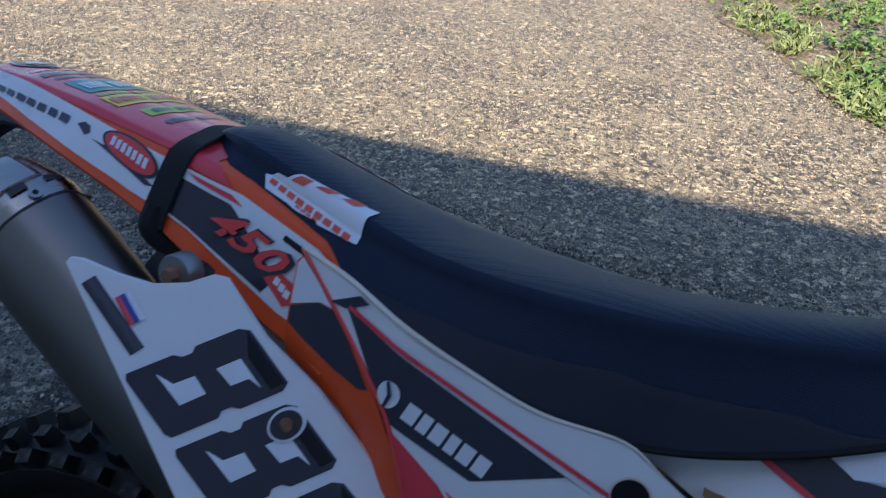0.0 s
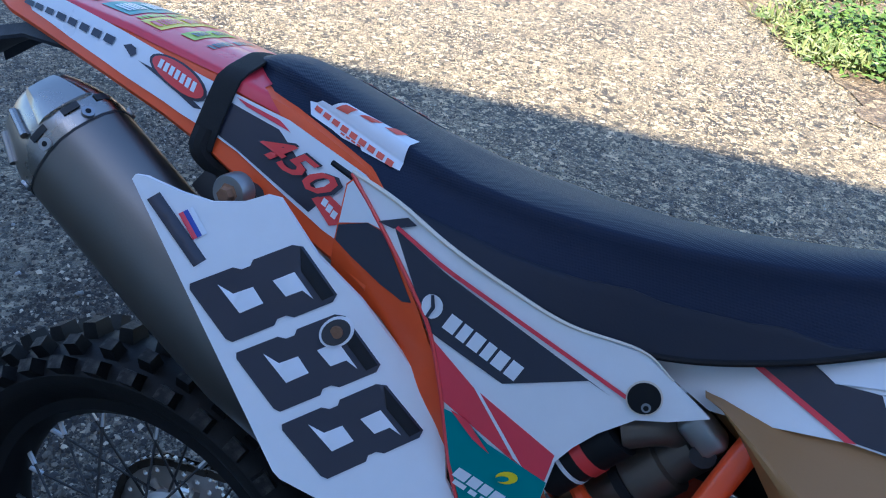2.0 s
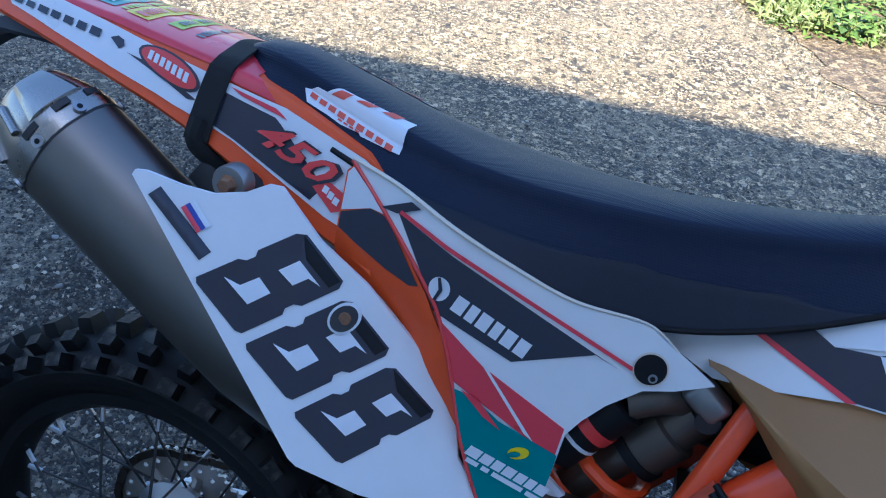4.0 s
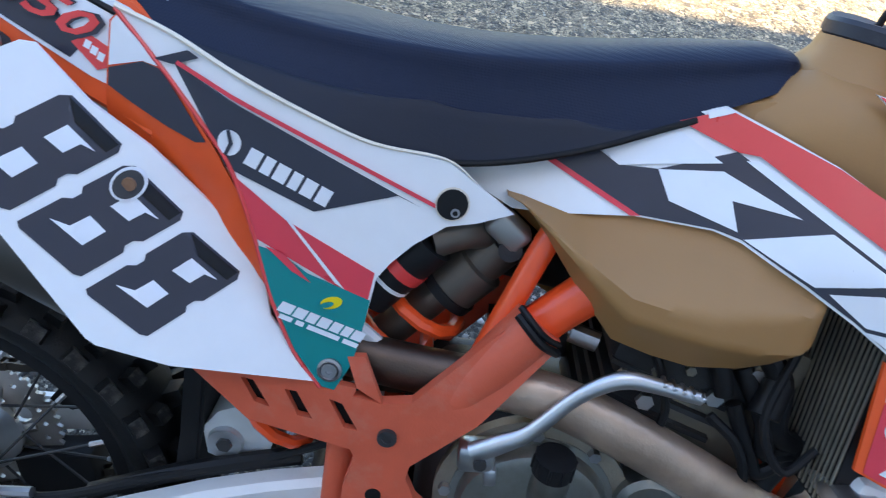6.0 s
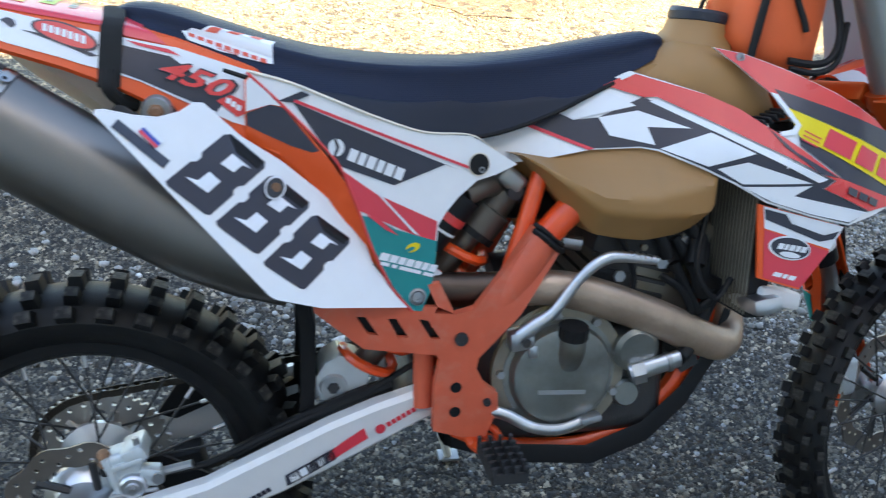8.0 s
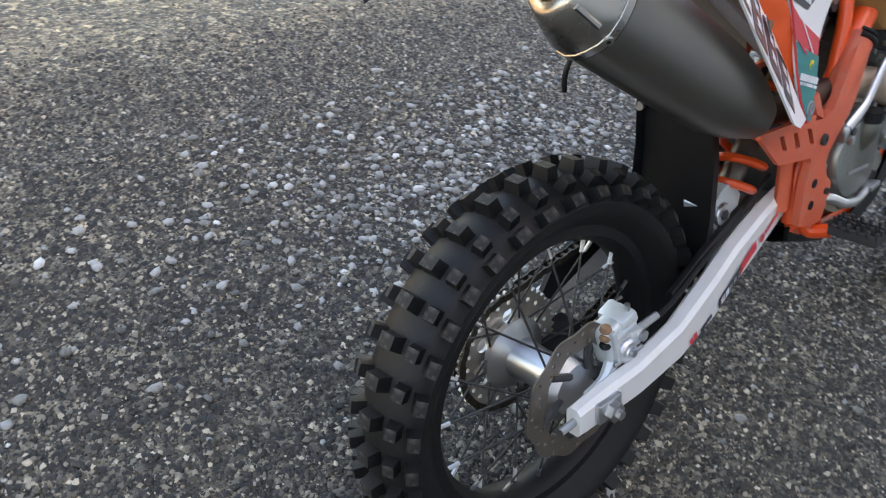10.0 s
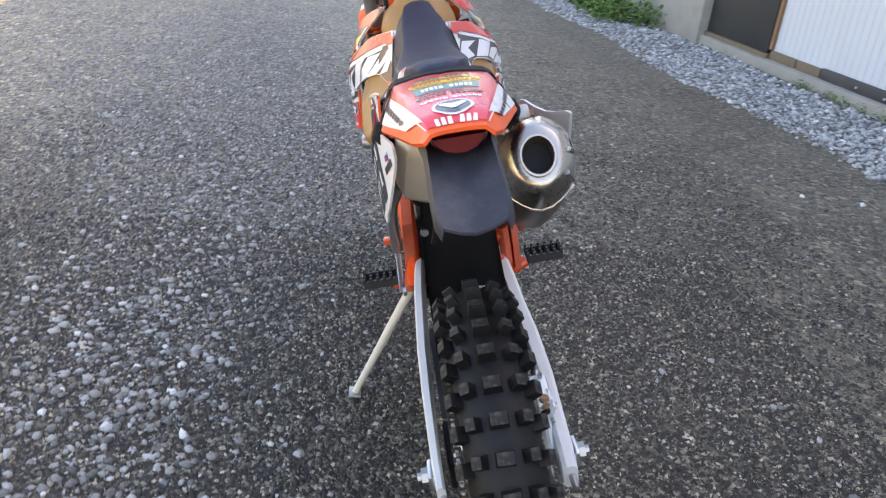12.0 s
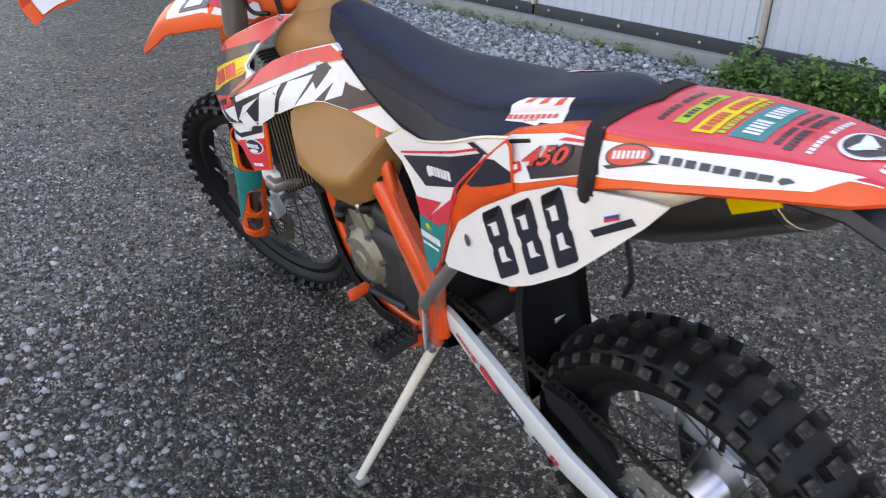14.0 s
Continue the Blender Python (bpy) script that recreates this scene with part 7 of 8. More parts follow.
    for r, rq, mat, lv in ((0.028, 0.33, VWHITE, 3), (0.0235, 0.275, NAVY, 4)):
        half = [(-0.180 + r * math.sin(t), rq * math.cos(t)) for t in np.linspace(-math.pi / 2, math.pi / 2, 16)]
        on_tail(half, s, mat, "round_badge", lv, None, "round white and black badge" if lv == 3 else "")
    on_tail([(-0.193, 0.03), (-0.175, 0.20), (-0.168, 0.20), (-0.172, 0.0), (-0.190, 0.0)], s, VWHITE, "badge_mark", 5)
# number on the side of the tail: displacement figures
for s in (-1, 1):
    cu = bpy.data.curves.new("figure_text", "FONT")
    cu.body = "450"
    cu.size, cu.shear, cu.resolution_u = 1.0, 0.22, 2
    cu.offset = 0.022
    tmp = bpy.data.objects.new("figure_text", cu)
    me = tmp.to_mesh()
    vs = np.array([v.co for v in me.vertices])
    lo, hi = vs.min(0), vs.max(0)
    for grow, mat, lv in ((0.10, NAVY, 5), (0.0, CORAL, 6)):
        bm = bmesh.new()
        bm.from_mesh(me)
        bmesh.ops.subdivide_edges(bm, edges=[e for e in bm.edges if e.calc_length() > 0.12], cuts=2)
        bmesh.ops.triangulate(bm, faces=bm.faces)
        for v in bm.verts:
            u, w = (v.co.x - lo[0]) / (hi[0] - lo[0]), (v.co.y - lo[1]) / (hi[1] - lo[1])
            u, w = 0.5 + (u - 0.5) * (1 + grow), 0.5 + (w - 0.5) * (1 + 1.6 * grow)
            x = 0.172 + 0.088 * u + 0.018 * w if s < 0 else 0.268 - 0.086 * u - 0.006 * w
            q = 0.815 - 0.005 * u - 0.135 * w if s < 0 else 0.803 + 0.005 * u - 0.125 * w
            v.co = tail_at(x, s * q) + tail_normal(x, s * q) * 0.001 * lv
        part("displacement_print", bm, mat, tail, "red figures 450 with dark outline" if lv == 6 else "", smooth=0)
    tmp.to_mesh_clear()
    bpy.data.objects.remove(tmp)
    ex = [(0.250, 0.83), (0.266, 0.76), (0.306, 0.775), (0.276, 0.88)] if s < 0 else [(0.270, 0.83), (0.275, 0.76), (0.306, 0.775), (0.292, 0.86)]
    on_tail(ex, s, CORAL, "graphic", 5)
    for k in range(3):
        p = Vector(ex[0]).lerp(Vector(ex[3]), 0.25 + 0.22 * k).lerp(Vector(ex[1]).lerp(Vector(ex[2]), 0.2 + 0.22 * k), 0.28)
        on_tail([(p.x, p.y), (p.x + 0.006, p.y), (p.x + 0.008, p.y - 0.035), (p.x + 0.002, p.y - 0.035)], s, VWHITE, "lettering", 6)
# tail light, flap, inner mudguard
lens = [[Vector((x, y * k, 0.980 + 0.75 * z * k - 0.2 * (x + 0.214))) for y, z in ((-0.046, 0.014), (0.046, 0.014), (0.042, 0.002), (0.028, -0.010), (0.010, -0.015), (-0.010, -0.015), (-0.028, -0.010), (-0.042, 0.002))] for x, k in ((-0.224, 0.80), (-0.220, 0.93), (-0.208, 1.0), (-0.18, 1.0))]
part("tail_light", loft(lens), GLASSRED, tail, "red tail light under the fender")
secs = []
for x, z, w in ((0.10, 0.945, 0.085), (0.0, 0.955, 0.080), (-0.10, 0.966, 0.066), (-0.19, 0.966, 0.056), (-0.235, 0.952, 0.054), (-0.27, 0.934, 0.053), (-0.30, 0.914, 0.050), (-0.312, 0.906, 0.043)):
    pr = [(-w, -0.012), (-w * 0.9, 0.002), (-w * 0.45, -0.004), (0, -0.006), (w * 0.45, -0.004), (w * 0.9, 0.002), (w, -0.012)]
    secs.append([Vector((x, a, z + b)) for a, b in pr] + [Vector((x, a * 0.97, z + b - 0.004)) for a, b in pr[::-1]])
part("licence_flap", loft(secs), GREYP, bike, "faded black flap hanging behind the tail light", 40)
secs = []
for x, z, w in ((0.30, 0.86, 0.05), (0.34, 0.78, 0.055), (0.355, 0.70, 0.056), (0.36, 0.62, 0.056), (0.372, 0.54, 0.054), (0.37, 0.45, 0.05), (0.36, 0.34, 0.045)):
    pr = [(-w, -0.02), (-w * 0.95, 0.0), (0, 0.006), (w * 0.95, 0.0), (w, -0.02)]
    secs.append([Vector((x + b, a, z)) for a, b in pr] + [Vector((x + b + 0.004, a * 0.96, z)) for a, b in pr[::-1]])
mud = part("inner_mudguard", loft(secs), BLACKP, bike, "black inner mudguard ahead of the rear tyre", 40)
part("bolt", lathe([(0, -0.004), (0.008, -0.004), (0.008, 0.003), (0, 0.003)], 12, pose(0.345, 0.052, 0.612, 0, 0, 90)), STEEL, mud)
part("bolt", lathe([(0, -0.004), (0.008, -0.004), (0.008, 0.003), (0, 0.003)], 12, pose(0.322, 0.03, 0.745, 0, 0, 90)), STEEL, mud)
secs = []
for x, z0, z1, wl in ((-0.03, 0.930, 0.955, 0.070), (0.0, 0.905, 0.953, 0.084), (0.06, 0.865, 0.948, 0.094), (0.12, 0.820, 0.940, 0.098), (0.20, 0.765, 0.92, 0.102), (0.27, 0.715, 0.90, 0.104), (0.315, 0.690, 0.88, 0.100), (0.40, 0.69, 0.86, 0.09)):
    wr = 0.05 + 0.09 * max(0.0, x - 0.1)
    pr = [(-wr * 0.4, z0 + 0.012), (-wr, z0 + 0.03), (-wr, z1), (wl, z1), (wl * 0.98, z0 + 0.035), (wl * 0.85, z0 + 0.010), (wl * 0.45, z0), (0.0, z0 + 0.004)]
    secs.append([Vector((x, a, b)) for a, b in pr])
part("airbox", loft(secs), AGED, bike, "yellowed white inner airbox under the tail", 40)

# ---- number plates ----
PLATE = [(0.074, 0.938), (0.075, 0.942), (0.083, 0.942), (0.112, 0.934), (0.137, 0.930), (0.160, 0.934), (0.176, 0.943), (0.187, 0.942), (0.231, 0.901), (0.279, 0.869), (0.320, 0.835), (0.367, 0.794), (0.387, 0.766), (0.401, 0.727), (0.439, 0.685),
         (0.477, 0.664), (0.472, 0.660), (0.459, 0.665), (0.327, 0.693), (0.269, 0.715), (0.261, 0.721)]


def figure_eight(o, ex, ey, fn, s, parent, mat=NAVY, lv=1):
    """One blocky figure eight: a dark body with two waisted sides and two pale windows. o: corner; ex: along the height; ey: along the width."""
    P = lambda a, b: (o[0] + ex[0] * a + ey[0] * b, o[1] + ex[1] * a + ey[1] * b)
    outl = [(0.03, 0.0), (0.40, 0.0), (0.45, 0.07), (0.53, 0.07), (0.58, 0.0), (0.93, 0.0), (1.0, 0.08), (1.0, 0.92), (0.93, 1.0), (0.58, 1.0), (0.53, 0.93), (0.45, 0.93), (0.40, 1.0), (0.03, 1.0), (0.0, 0.92), (0.0, 0.08)]
    f = decal("figure", [P(a, b) for a, b in outl], fn, s, mat, parent, lv, "black block figure eight")
    for w in ([(0.23, 0.35), (0.44, 0.36), (0.45, 0.635), (0.28, 0.645), (0.22, 0.845)], [(0.633, 0.332), (0.78, 0.326), (0.814, 0.158), (0.815, 0.62), (0.62, 0.617)]):
        decal("figure_window", [P(a, b) for a, b in w], fn, s, VWHITE, f, lv + 1)
    # blacker band painted for a dark reflection on the glossy figure
    decal("figure_reflection", [P(0.87, 0.08), P(0.985, 0.09), P(0.985, 0.93), P(0.87, 0.60)], fn, s, BLACKP, f, lv + 1)
    return f


SHAPE[0] = None
pl = part("number_plate", slab(PLATE, sided(w_plate, -1), 0.004, 0.03), WHITE, bike, "white side number plate with three black eights", 40)
for o, ex, ey in (((0.192, 0.819), (0.071, 0.048), (-0.048, 0.042)), ((0.248, 0.768), (0.070, 0.046), (-0.050, 0.043)), ((0.304, 0.718), (0.068, 0.046), (-0.051, 0.040))):
    figure_eight(o, ex, ey, w_plate, -1, pl)
decal("ring", ring_xz(0.271, 0.841, 0.0135, 0.0135, 24), w_plate, -1, VWHITE, pl, 4, "pale ring round the bolt hole")
decal("bolt_recess", ring_xz(0.271, 0.841, 0.0112, 0.0112, 24), w_plate, -1, DARKMETAL, pl, 5)
part("bolt", lathe([(0, 0), (0.006, 0), (0.006, -0.003), (0, -0.003)], 10, pose(0.272, -w_plate(0.271, 0.841) - 0.006, 0.842)), RUST, pl)
bars_along("name_bar", (0.091, 0.924), (0.144, 0.876), 0.010, [1], w_plate, -1, NAVY, pl, 1)
for k, mat in enumerate((VWHITE, BLUE, RED)):
    a, d, h = Vector((0.118, 0.917)), Vector((0.018, -0.019)), Vector((0.008, 0.007))
    decal("flag_stripe", [(a + h * (1 - k / 3))[:], (a + d + h * (1 - k / 3))[:], (a + d + h * (1 - (k + 1) / 3))[:], (a + h * (1 - (k + 1) / 3))[:]], w_plate, -1, mat, pl, 2)


def w_left(x, z):
    return float(np.interp(x, [0.0, 0.15, 0.33, 0.46], [0.088, 0.122, 0.140, 0.138]))


LEFT = [(-0.020, 0.958), (0.028, 0.956), (0.089, 0.951), (0.134, 0.946), (0.201, 0.915), (0.287, 0.861), (0.345, 0.815), (0.382, 0.763), (0.412, 0.706), (0.404, 0.698), (0.329, 0.716), (0.246, 0.733), (0.203, 0.755), (0.126, 0.808), (0.059, 0.873), (0.015, 0.917)]
pl = part("number_plate", slab(LEFT, w_left, 0.004, 0.03), WHITE, bike, "white side number plate with three black eights and an open rear tip", 40)
for o, ex, ey in (((0.266, 0.739), (0.020, 0.113), (-0.044, 0.031)), ((0.203, 0.774), (0.020, 0.113), (-0.041, 0.029)), ((0.146, 0.810), (0.017, 0.113), (-0.036, 0.026))):
    figure_eight(o, ex, ey, w_left, 1, pl)
decal("bolt_recess", ring_xz(0.328, 0.788, 0.006, 0.0115, 16), w_left, 1, STEEL, pl, 2)
bars_along("name_bar", (0.084, 0.883), (0.024, 0.919), 0.011, [1], w_left, 1, NAVY, pl, 1)
for k, mat in enumerate((VWHITE, BLUE, RED)):
    decal("flag_stripe", [(0.067, 0.925 - 0.0045 * k), (0.046, 0.935 - 0.0045 * k), (0.046, 0.9305 - 0.0045 * k), (0.067, 0.9205 - 0.0045 * k)], w_left, 1, mat, pl, 2)
SHAPE[0] = fit_body

# ---- webbing strap over the seat's end ----
secs = []
for k in np.linspace(-1, 1, 33):
    x = 0.100 + 0.010 * (1 - abs(k)) + (0.034 if k > 0 else 0.016) * min(1.0, 2 * abs(k))
    q = 1.03 * k
    p = tail_at(x, max(-1, min(1, q)) if abs(q) > 1e-4 else 1e-4)
    n = tail_normal(x, max(-0.999, min(0.999, q)) if abs(q) > 1e-4 else 1e-4)
    if abs(q) > 1:
        p = p + Vector((0, 0, -0.20 * (abs(q) - 1)))
    hw = 0.0140
    t = 0.0035
    secs.append([p + Vector((-hw, 0, 0)) + n * 0.003, p + Vector((hw, 0, 0.0)) + n * 0.003, p + Vector((hw, 0, 0.0)) + n * (0.003 + t), p + Vector((-hw, 0, 0)) + n * (0.003 + t)])
strap = part("tail_strap", loft(secs), WEBBING, bike, "black webbing strap round the tail behind the seat", 60)
for s in (-1, 1):
    x = 0.134 if s > 0 else 0.116
    part("strap_loop", tube([tail_at(x, s * 0.90) + Vector((0, s * 0.006, 0)), tail_at(x, s * 0.99) + Vector((0, s * 0.007, -0.006)), tail_at(x + 0.01, s * 0.99) + Vector((0, -s * 0.008, -0.018)), tail_at(x + 0.03, s * 0.99) + Vector((0, -s * 0.022, -0.016))], 0.0095, 8), WEBBING, strap)

# ---- swingarm, chain, brakes, stand, pedals ----
SHAPE[0] = fit_arm
sw = part("swingarm", tube([(0.50, -0.08, 0.455), (0.50, 0.045, 0.455)], 0.030, 18, 1), DARKMETAL, bike, "white aluminium swingarm with stickers")
for s in (-1, 1):
    secs = []
    for x, zc, h, y, t in ((-0.055, 0.330, 0.048, 0.105, 0.026), (0.0, 0.335, 0.054, 0.107, 0.028), (0.08, 0.338, 0.056, 0.108, 0.030), (0.18, 0.356, 0.064, 0.108, 0.032), (0.28, 0.386, 0.076, 0.105, 0.034), (0.36, 0.412, 0.076, 0.100, 0.034), (0.43, 0.436, 0.068, 0.096, 0.034), (0.50, 0.456, 0.056, 0.090, 0.032), (0.54, 0.464, 0.046, 0.086, 0.030)):
        pr = [(-t / 2, -h / 2 + 0.006), (-t / 2 + 0.005, -h / 2), (t / 2 - 0.005, -h / 2), (t / 2, -h / 2 + 0.006), (t / 2, h / 2 - 0.008), (t / 2 - 0.007, h / 2), (-t / 2 + 0.007, h / 2), (-t / 2, h / 2 - 0.008)]
        if s < 0:
            y += float(np.interp(x, (0.20, 0.38), (0.014, 0.0)))
        if s > 0:
            pr = [(a * 0.62 + 0.19 * t, b) for a, b in pr]
        secs.append([Vector((x, s * (y + a), zc + b)) for a, b in pr])
    arm = part("arm", loft(secs), DIRTYALU, sw, "", 40)
    fa = lambda x, z: float(np.interp(x, [0, 0.2, 0.32, 0.43, 0.545], [0.121, 0.124, 0.122, 0.115, 0.101])) + (float(np.interp(x, (0.20, 0.38), (0.014, 0.0))) if s < 0 else 0.0)
    bars_along("arm_mark", (0.300, 0.368), (0.368, 0.396), 0.013, [0.8, 0.7, 0.7, 0.7, 0.8], fa, s, VWHITE, arm, 1, 0.1, 0.2)
    decal("arm_outline", [(0.293, 0.363), (0.368, 0.393), (0.365, 0.412), (0.291, 0.382)], fa, s, NAVY, arm, 1)
    decal("arm_flash", [(0.360, 0.391), (0.418, 0.420), (0.412, 0.438), (0.358, 0.408)], fa, s, RED, arm, 1)
    decal("emblem", ring_xz(0.437, 0.432, 0.008, 0.008, 16), fa, s, RED, arm, 1)
    bars_along("arm_mark", (0.449, 0.433), (0.494, 0.452), 0.008, [0.6, 0.6, 0.6, 0.6, 0.6, 0.6], fa, s, RED, arm, 1, 0.0, 0.2)
    bars_along("arm_mark", (0.205, 0.338), (0.225, 0.346), 0.013, [1, 1], fa, s, RED, arm, 1, 0.0, 0.2)
    bars_along("arm_mark", (0.236, 0.346), (0.270, 0.360), 0.008, [1, 1, 1, 1, 1], fa, s, NAVY, arm, 1, 0.0, 0.2)
    part("axle_block", box(0.05, 0.012, 0.036, pose(0.0, 0.124 * s + min(0, 0.014 * s), 0.335), 0.004), ALU, sw)
    part("axle_nut", lathe([(0, 0), (0.016, 0), (0.016, 0.012), (0.008, 0.013), (0.008, 0.020), (0, 0.020)], 6, pose(0.0, 0.130 * s + min(0, 0.014 * s), 0.335) @ Matrix.Scale(s, 4, (0, 1, 0))), STEEL, sw)
    part("adjuster", tube([(-0.055, 0.107 * s + min(0, 0.014 * s), 0.332), (-0.085, 0.107 * s + min(0, 0.014 * s), 0.330)], 0.006, 8, 1), STEEL, sw)
part("chain_slider", tube([(0.22, -0.085, 0.400), (0.31, -0.083, 0.440), (0.40, -0.078, 0.470), (0.46, -0.07, 0.482)], 0.011, 10), BLACKP, sw, "black plastic slider")
part("brake_hose", tube([(0.10, -0.09, 0.385), (0.18, -0.10, 0.400), (0.28, -0.095, 0.436), (0.42, -0.08, 0.478), (0.50, -0.08, 0.52)], 0.005, 8), BLACKP, sw)
part("chain_guard", slab([(0.27, 0.470), (0.26, 0.425), (0.12, 0.372), (0.09, 0.385), (0.13, 0.440), (0.20, 0.475)], lambda x, z: 0.090, 0.010, 0.05), BLACKP, bike, "black plastic chain guard")
bm = box(0.11, 0.05, 0.085, pose(0.11, 0.07, 0.275, 0, -10, 0), 0.008)
part("chain_guide", bm, BLACKP, bike, "black chain guide block")
# chain: links along the upper and lower run and round the sprocket
run = []
C0, R0, C1, R1 = Vector((0, 0.071, 0.335)), 0.104, Vector((0.60, 0.071, 0.462)), 0.034
dirv = (C1 - C0).normalized()
nrm = Vector((-dirv.z, 0, dirv.x))
top0, top1, bot1, bot0 = C0 + nrm * R0, C1 + nrm * R1, C1 - nrm * R1, C0 - nrm * R0
for a, b in ((top0, top1), (bot1, bot0)):
    k = int((b - a).length / 0.0159)
    run += [a.lerp(b, i / k) for i in range(k)]
a0 = math.atan2(-nrm.z, -nrm.x)
run += [C0 + R0 * Vector((math.cos(a0 - t), 0, math.sin(a0 - t))) for t in np.linspace(0.1, math.pi - 0.1, 20)]
bm = bmesh.new()
for i, p in enumerate(run):
    q = run[(i + 1) % len(run)]
    d = q - p
    if d.length > 0.03:
        continue
    w = 0.0075 if i % 2 else 0.0055
    ang = -math.atan2(d.z, d.x)
    for yy in (-w, w):
        box(0.019, 0.0018, 0.012, Matrix.Translation((p + q) / 2 + Vector((0, yy, 0))) @ Matrix.Rotation(ang, 4, "Y"), bm=bm)
    tube([p + Vector((0, -0.008, 0)), p + Vector((0, 0.008, 0))], 0.0045, 6, 1, bm=bm)
part("chain", bm, GOLDP, bike, "grimy drive chain", 20)
# rear brake
cal = part("rear_caliper", box(0.052, 0.040, 0.074, pose(0.066, -0.088, 0.400, 0, -14, 0), 0.010, 3), CASTING, bike, "pale cast rear brake caliper")
part("caliper_bridge", box(0.036, 0.052, 0.026, pose(0.083, -0.086, 0.432, 0, -20, 0), 0.007, 2), CASTING, cal)
part("caliper_lug", box(0.030, 0.022, 0.030, pose(0.100, -0.100, 0.394, 0, 10, 0), 0.005, 2), CASTING, cal)
part("caliper_rib", box(0.010, 0.012, 0.060, pose(0.050, -0.108, 0.404, 0, -14, 0), 0.003, 2), CASTING, cal)
part("caliper_rib", box(0.046, 0.010, 0.010, pose(0.072, -0.109, 0.421, 0, -14, 0), 0.003, 2), CASTING, cal)
part("caliper_piston", lathe([(0, -0.014), (0.009, -0.014), (0.010, -0.011), (0.016, -0.011), (0.019, -0.008), (0.021, -0.004), (0.021, 0.0)], 20, pose(0.076, -0.106, 0.384)), ALU, cal)
part("piston_bolt", lathe([(0, -0.005), (0.006, -0.005), (0.006, 0), (0, 0)], 6, pose(0.076, -0.1205, 0.384)), STEEL, cal)
for dz in (0.0, 0.014, 0.028):
    part("slide_boot", lathe([(0, -0.006), (0.008, -0.006), (0.0095, -0.002), (0.0075, 0.004), (0, 0.006)], 14, pose(0.040, -0.098, 0.408 + dz, 90, 0, 0)), RUST if dz else BLACKP, cal)
part("bleed_screw", tube([(0.088, -0.10, 0.442), (0.086, -0.10, 0.458)], 0.0045, 8, 1), STEEL, cal)
part("banjo_bolt", tube([(0.108, -0.096, 0.392), (0.160, -0.102, 0.404)], 0.0065, 8, 1), STEEL, cal)
part("hose_end", lathe([(0, -0.012), (0.009, -0.012), (0.009, 0.0), (0, 0.0)], 12, pose(0.112, -0.104, 0.394)), STEEL, cal)
part("caliper_carrier", tube([(0.060, -0.098, 0.372), (0.035, -0.10, 0.345), (0.0, -0.10, 0.33)], [0.012, 0.009, 0.011], 8), CASTING, cal)
part("pad_pin", tube([(0.045, -0.112, 0.372), (0.110, -0.112, 0.376)], 0.0035, 8, 1), STEEL, cal)
SHAPE[0] = None
fcal = steered("front_caliper", box(0.036, 0.042, 0.078, Matrix.Translation(AXLE + Vector((-0.108, 0.075, 0.05))), 0.010, 3), CASTING, None, "cast front brake caliper")
for dx, dz, r in ((-0.108, 0.072, 0.015), (-0.108, 0.034, 0.015)):
    steered("caliper_piston", lathe([(0, 0.012), (0.6 * r, 0.012), (0.7 * r, 0.009), (r, 0.006), (r, 0)], 16, Matrix.Translation(AXLE + Vector((dx, 0.094, dz)))), ALU, fcal)
steered("caliper_bracket", tube([AXLE + Vector((-0.085, 0.085, 0.085)), AXLE + Vector((-0.05, 0.095, 0.06)), AXLE + Vector((-0.02, 0.10, 0.02))], 0.010, 8), CASTING, fcal)
steered("slide_boot", tube([AXLE + Vector((-0.085, 0.09, 0.02)), AXLE + Vector((-0.06, 0.09, 0.012))], 0.008, 10, 1), BLACKP, fcal)
steered("brake_hose", tube([AXLE + Vector((-0.115, 0.08, 0.09)), AXLE + Vector((-0.13, 0.09, 0.16)), AXLE + Vector((-0.12, 0.10, 0.28)), AXLE + Vector((-0.15, 0.10, 0.40))], 0.005, 8), BLACKP, fcal)
SHAPE[0] = fit_engine
# kick starter, foot controls
SHAPE[0] = None
kick = part("kick_starter", tube([(0.620, -0.136, 0.612), (0.642, -0.140, 0.632), (0.667, -0.142, 0.654), (0.697, -0.142, 0.700), (0.719, -0.142, 0.723), (0.741, -0.141, 0.735), (0.765, -0.140, 0.735), (0.793, -0.138, 0.731), (0.820, -0.136, 0.727)],
                                 [0.012, 0.011, 0.0085, 0.0078, 0.0085, 0.0095, 0.0085, 0.0075, 0.0070], 12, 5, 0.8), ALU, bike, "bare aluminium kick start lever")
part("kick_boss", box(0.038, 0.026, 0.032, pose(0.624, -0.130, 0.606, 0, -8, 0), 0.006), ALU, kick)
part("kick_foot", box(0.013, 0.022, 0.022, pose(0.642, -0.132, 0.588, 0, -8, 0), 0.003), ALU, kick)
part("kick_bolt", lathe([(0, -0.004), (0.007, -0.004), (0.007, 0), (0, 0)], 12, pose(0.628, -0.1435, 0.606)), DARKMETAL, kick)
for k in range(5):
    part("tooth", box(0.004, 0.016, 0.005, pose(0.778 + 0.010 * k, -0.138, 0.7395 - 0.002 * k, 0, 10, 0), 0.001, 1), ALU, kick)
SHAPE[0] = fit_engine
part("brake_pedal", tube([(0.645, -0.125, 0.396), (0.675, -0.135, 0.388), (0.715, -0.145, 0.366), (0.76, -0.145, 0.358), (0.80, -0.145, 0.368)], [0.010, 0.010, 0.0095, 0.009, 0.008], 12, 5), ALU, bike, "polished aluminium brake pedal")
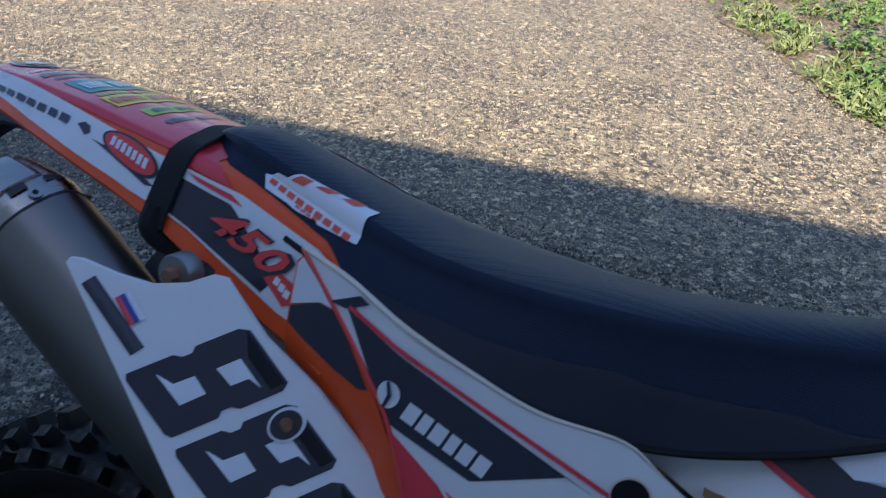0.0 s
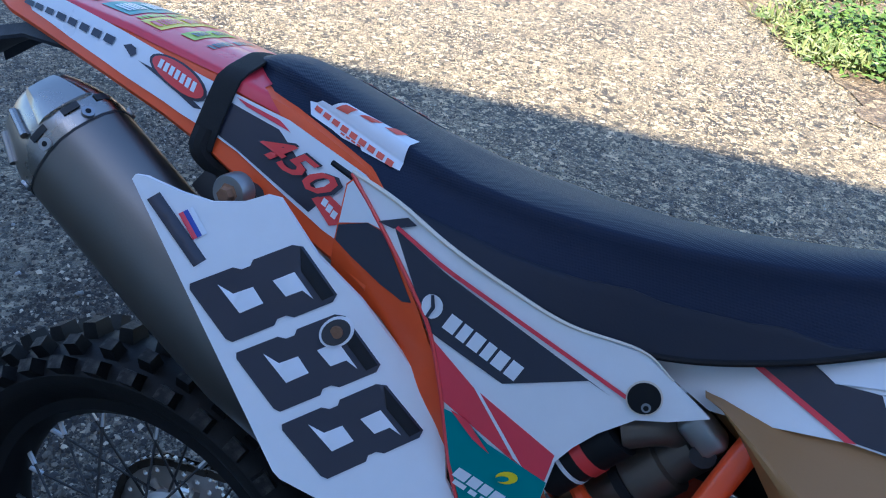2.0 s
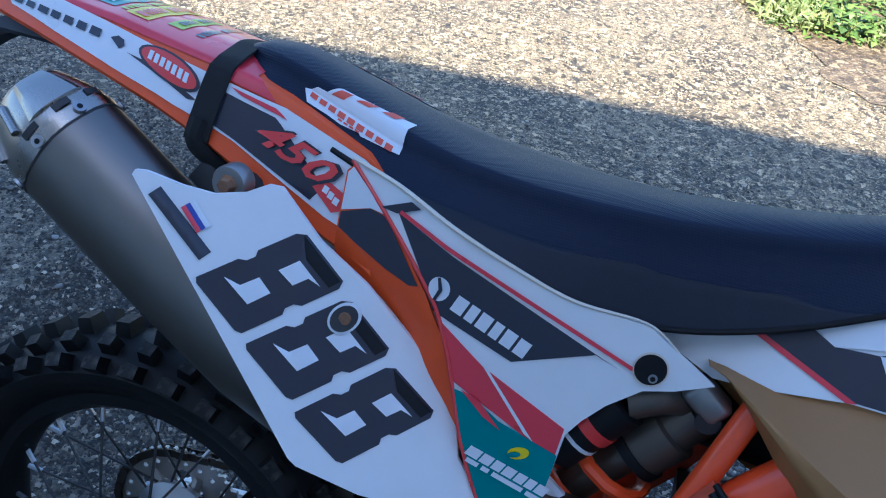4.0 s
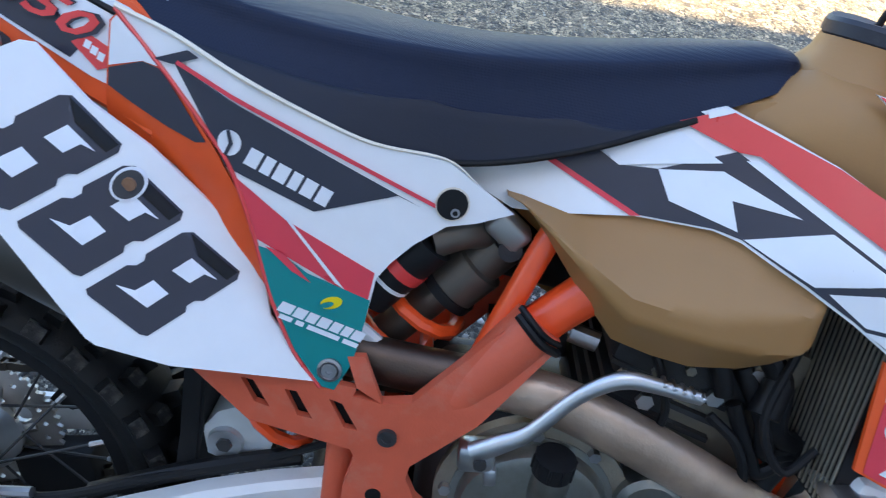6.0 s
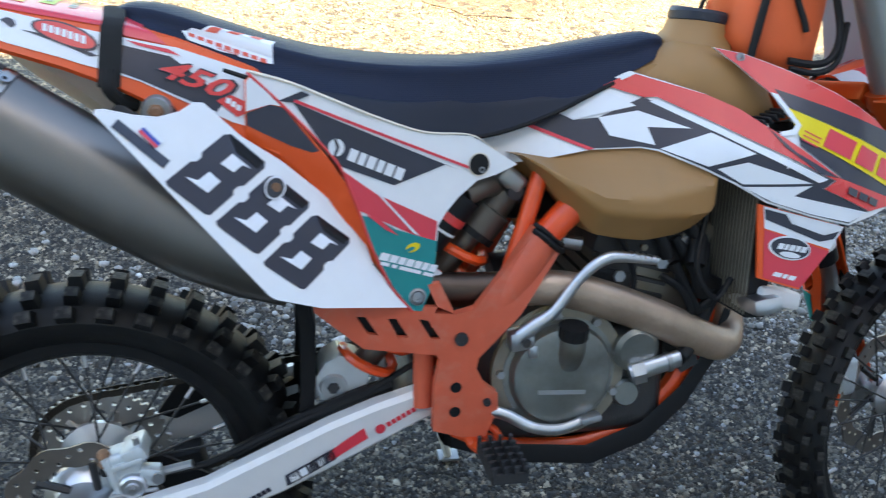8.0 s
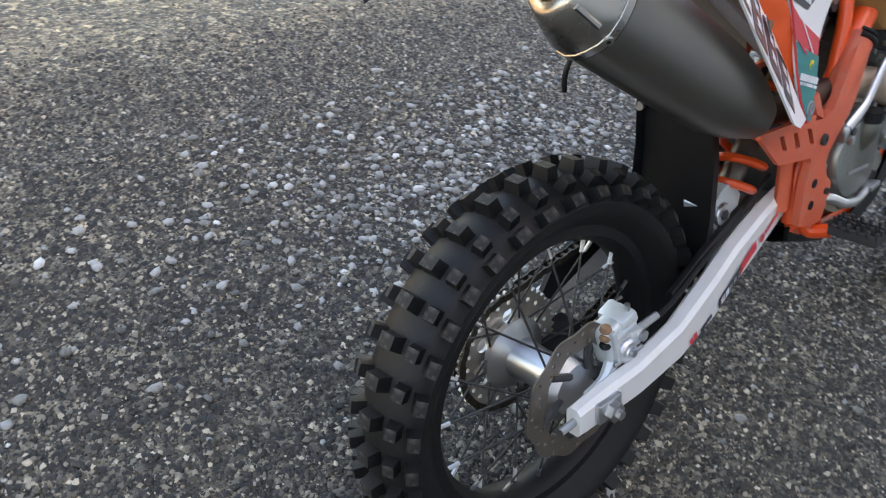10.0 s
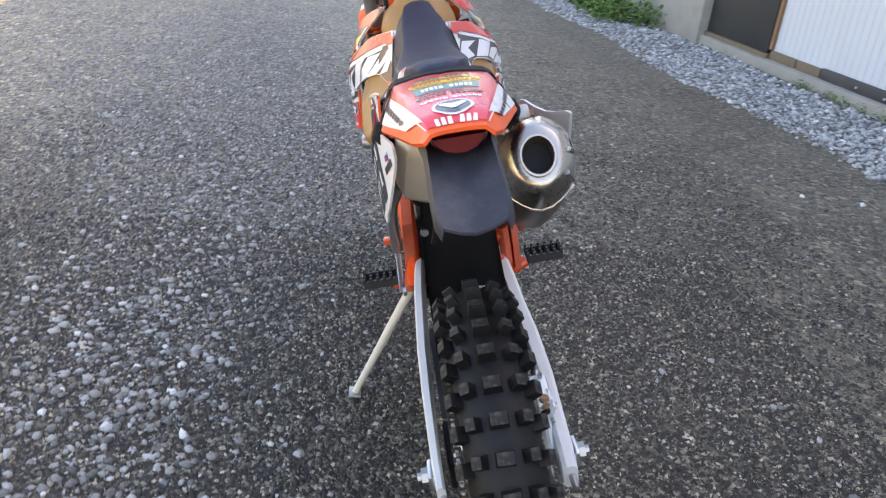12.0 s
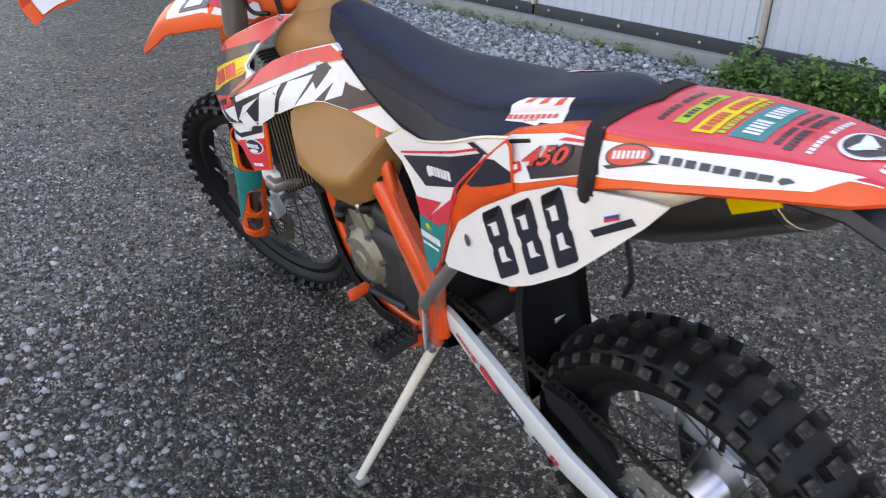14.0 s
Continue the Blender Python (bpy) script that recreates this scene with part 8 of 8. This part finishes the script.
part("pedal_tip", box(0.035, 0.03, 0.012, pose(0.812, -0.145, 0.372, 0, -12, 0), 0.003), STEEL, bike)
SHAPE[0] = None
part("shift_lever", tube([(0.650, 0.112, 0.455), (0.71, 0.122, 0.456), (0.764, 0.134, 0.463)], 0.007, 10), DARKMETAL, bike, "dark gear lever with orange tip")
part("shift_tip", box(0.022, 0.05, 0.018, pose(0.766, 0.155, 0.466), 0.004), FRAMEPAINT, bike)
for s in (-1, 1):
    c = Vector((0.588, 0.190, 0.449)) if s > 0 else Vector((0.588, -0.204, 0.447))
    bm = bmesh.new()
    for dx in (-0.024, 0.024):
        box(0.005, 0.085, 0.020, Matrix.Translation(c + Vector((dx, 0, 0))), 0.001, 1, bm=bm)
    for k in range(6):
        box(0.048, 0.004, 0.016, Matrix.Translation(c + Vector((0, -0.04 + 0.016 * k, 0))), 0.0, bm=bm)
        for dx in (-0.024, -0.008, 0.008, 0.024):
            box(0.005, 0.006, 0.012, Matrix.Translation(c + Vector((dx, -0.04 + 0.016 * k, 0.012))), bm=bm)
    peg = part("footpeg", bm, DARKMETAL, bike, "dark toothed steel footpeg", 20)
    part("peg_bracket", tube([(0.555, 0.11 * s, 0.452), (0.572, 0.125 * s, 0.428), (0.580, 0.160 * s, 0.437)], 0.013, 10), FRAMEPAINT, peg)
    part("peg_hook", tube([(0.572, 0.118 * s, 0.460), (0.598, 0.122 * s, 0.450), (0.613, 0.122 * s, 0.427)], 0.006, 8), FRAMEPAINT, peg)
SHAPE[0] = fit_engine
# skid plate
secs = []
for x, z, w in ((0.58, 0.325, 0.09), (0.68, 0.292, 0.10), (0.82, 0.275, 0.10), (0.92, 0.308, 0.095), (0.99, 0.365, 0.088), (1.045, 0.44, 0.078), (1.065, 0.50, 0.07)):
    up = 0.028
    pr = [(-w, up), (-w * 0.96, 0.0), (-w * 0.5, -0.008), (w * 0.5, -0.008), (w * 0.96, 0.0), (w, up)]
    secs.append([Vector((x + 0.012, a, z + b)) for a, b in pr] + [Vector((x, a * 0.97, z + b + 0.006)) for a, b in pr[::-1]])
part("skid_plate", loft(secs), BLACKP, bike, "black plastic skid plate under the engine", 40)
SHAPE[0] = None
# side stand
P0, P1 = Vector((0.536, 0.122, 0.438)), Vector((0.655, 0.325, 0.096))
st = part("side_stand", tube([P0, P0.lerp(P1, 0.5), P1], [0.0115, 0.0100, 0.0088], 12, 1), AGED, bike, "pale alloy side stand with flat foot")
part("stand_foot", box(0.046, 0.032, 0.009, Matrix.Translation(P1) @ Matrix.Rotation(radians(LEAN), 4, "X"), 0.003), FORKGREY, st)
part("stand_mount", tube([(0.530, 0.118, 0.485), (0.536, 0.122, 0.438)], [0.012, 0.015], 12, 1), SCUFFED, st)
part("subframe_strut", tube([(0.522, 0.136, 0.553), (0.500, 0.135, 0.578), (0.409, 0.128, 0.691), (0.35, 0.10, 0.765)], [0.0135, 0.0125, 0.0125, 0.012], 14, 3), FORKGREY, bike, "pale alloy strut under the side panel")
part("stand_bolt", lathe([(0, 0), (0.014, 0), (0.014, 0.008), (0, 0.008)], 12, pose(0.536, 0.134, 0.436)), STEEL, st)
pts = []
for k in range(18 * 8 + 1):
    a = 2 * math.pi * k / 8
    pts.append(Vector((0.522, 0.136, 0.545)).lerp(Vector((0.541, 0.144, 0.430)), k / 144) + 0.006 * Vector((math.cos(a), math.sin(a), 0)))
part("stand_spring", tube(pts, 0.0016, 5, 1), STEEL, st, "coil spring")
SHAPE[0] = fit_body
part("breather_hose", tube([(0.15, 0.03, 0.84), (0.13, 0.035, 0.76), (0.12, 0.04, 0.72), (0.128, 0.045, 0.69)], 0.004, 8), BLACKP, bike, "thin hanging breather hose")
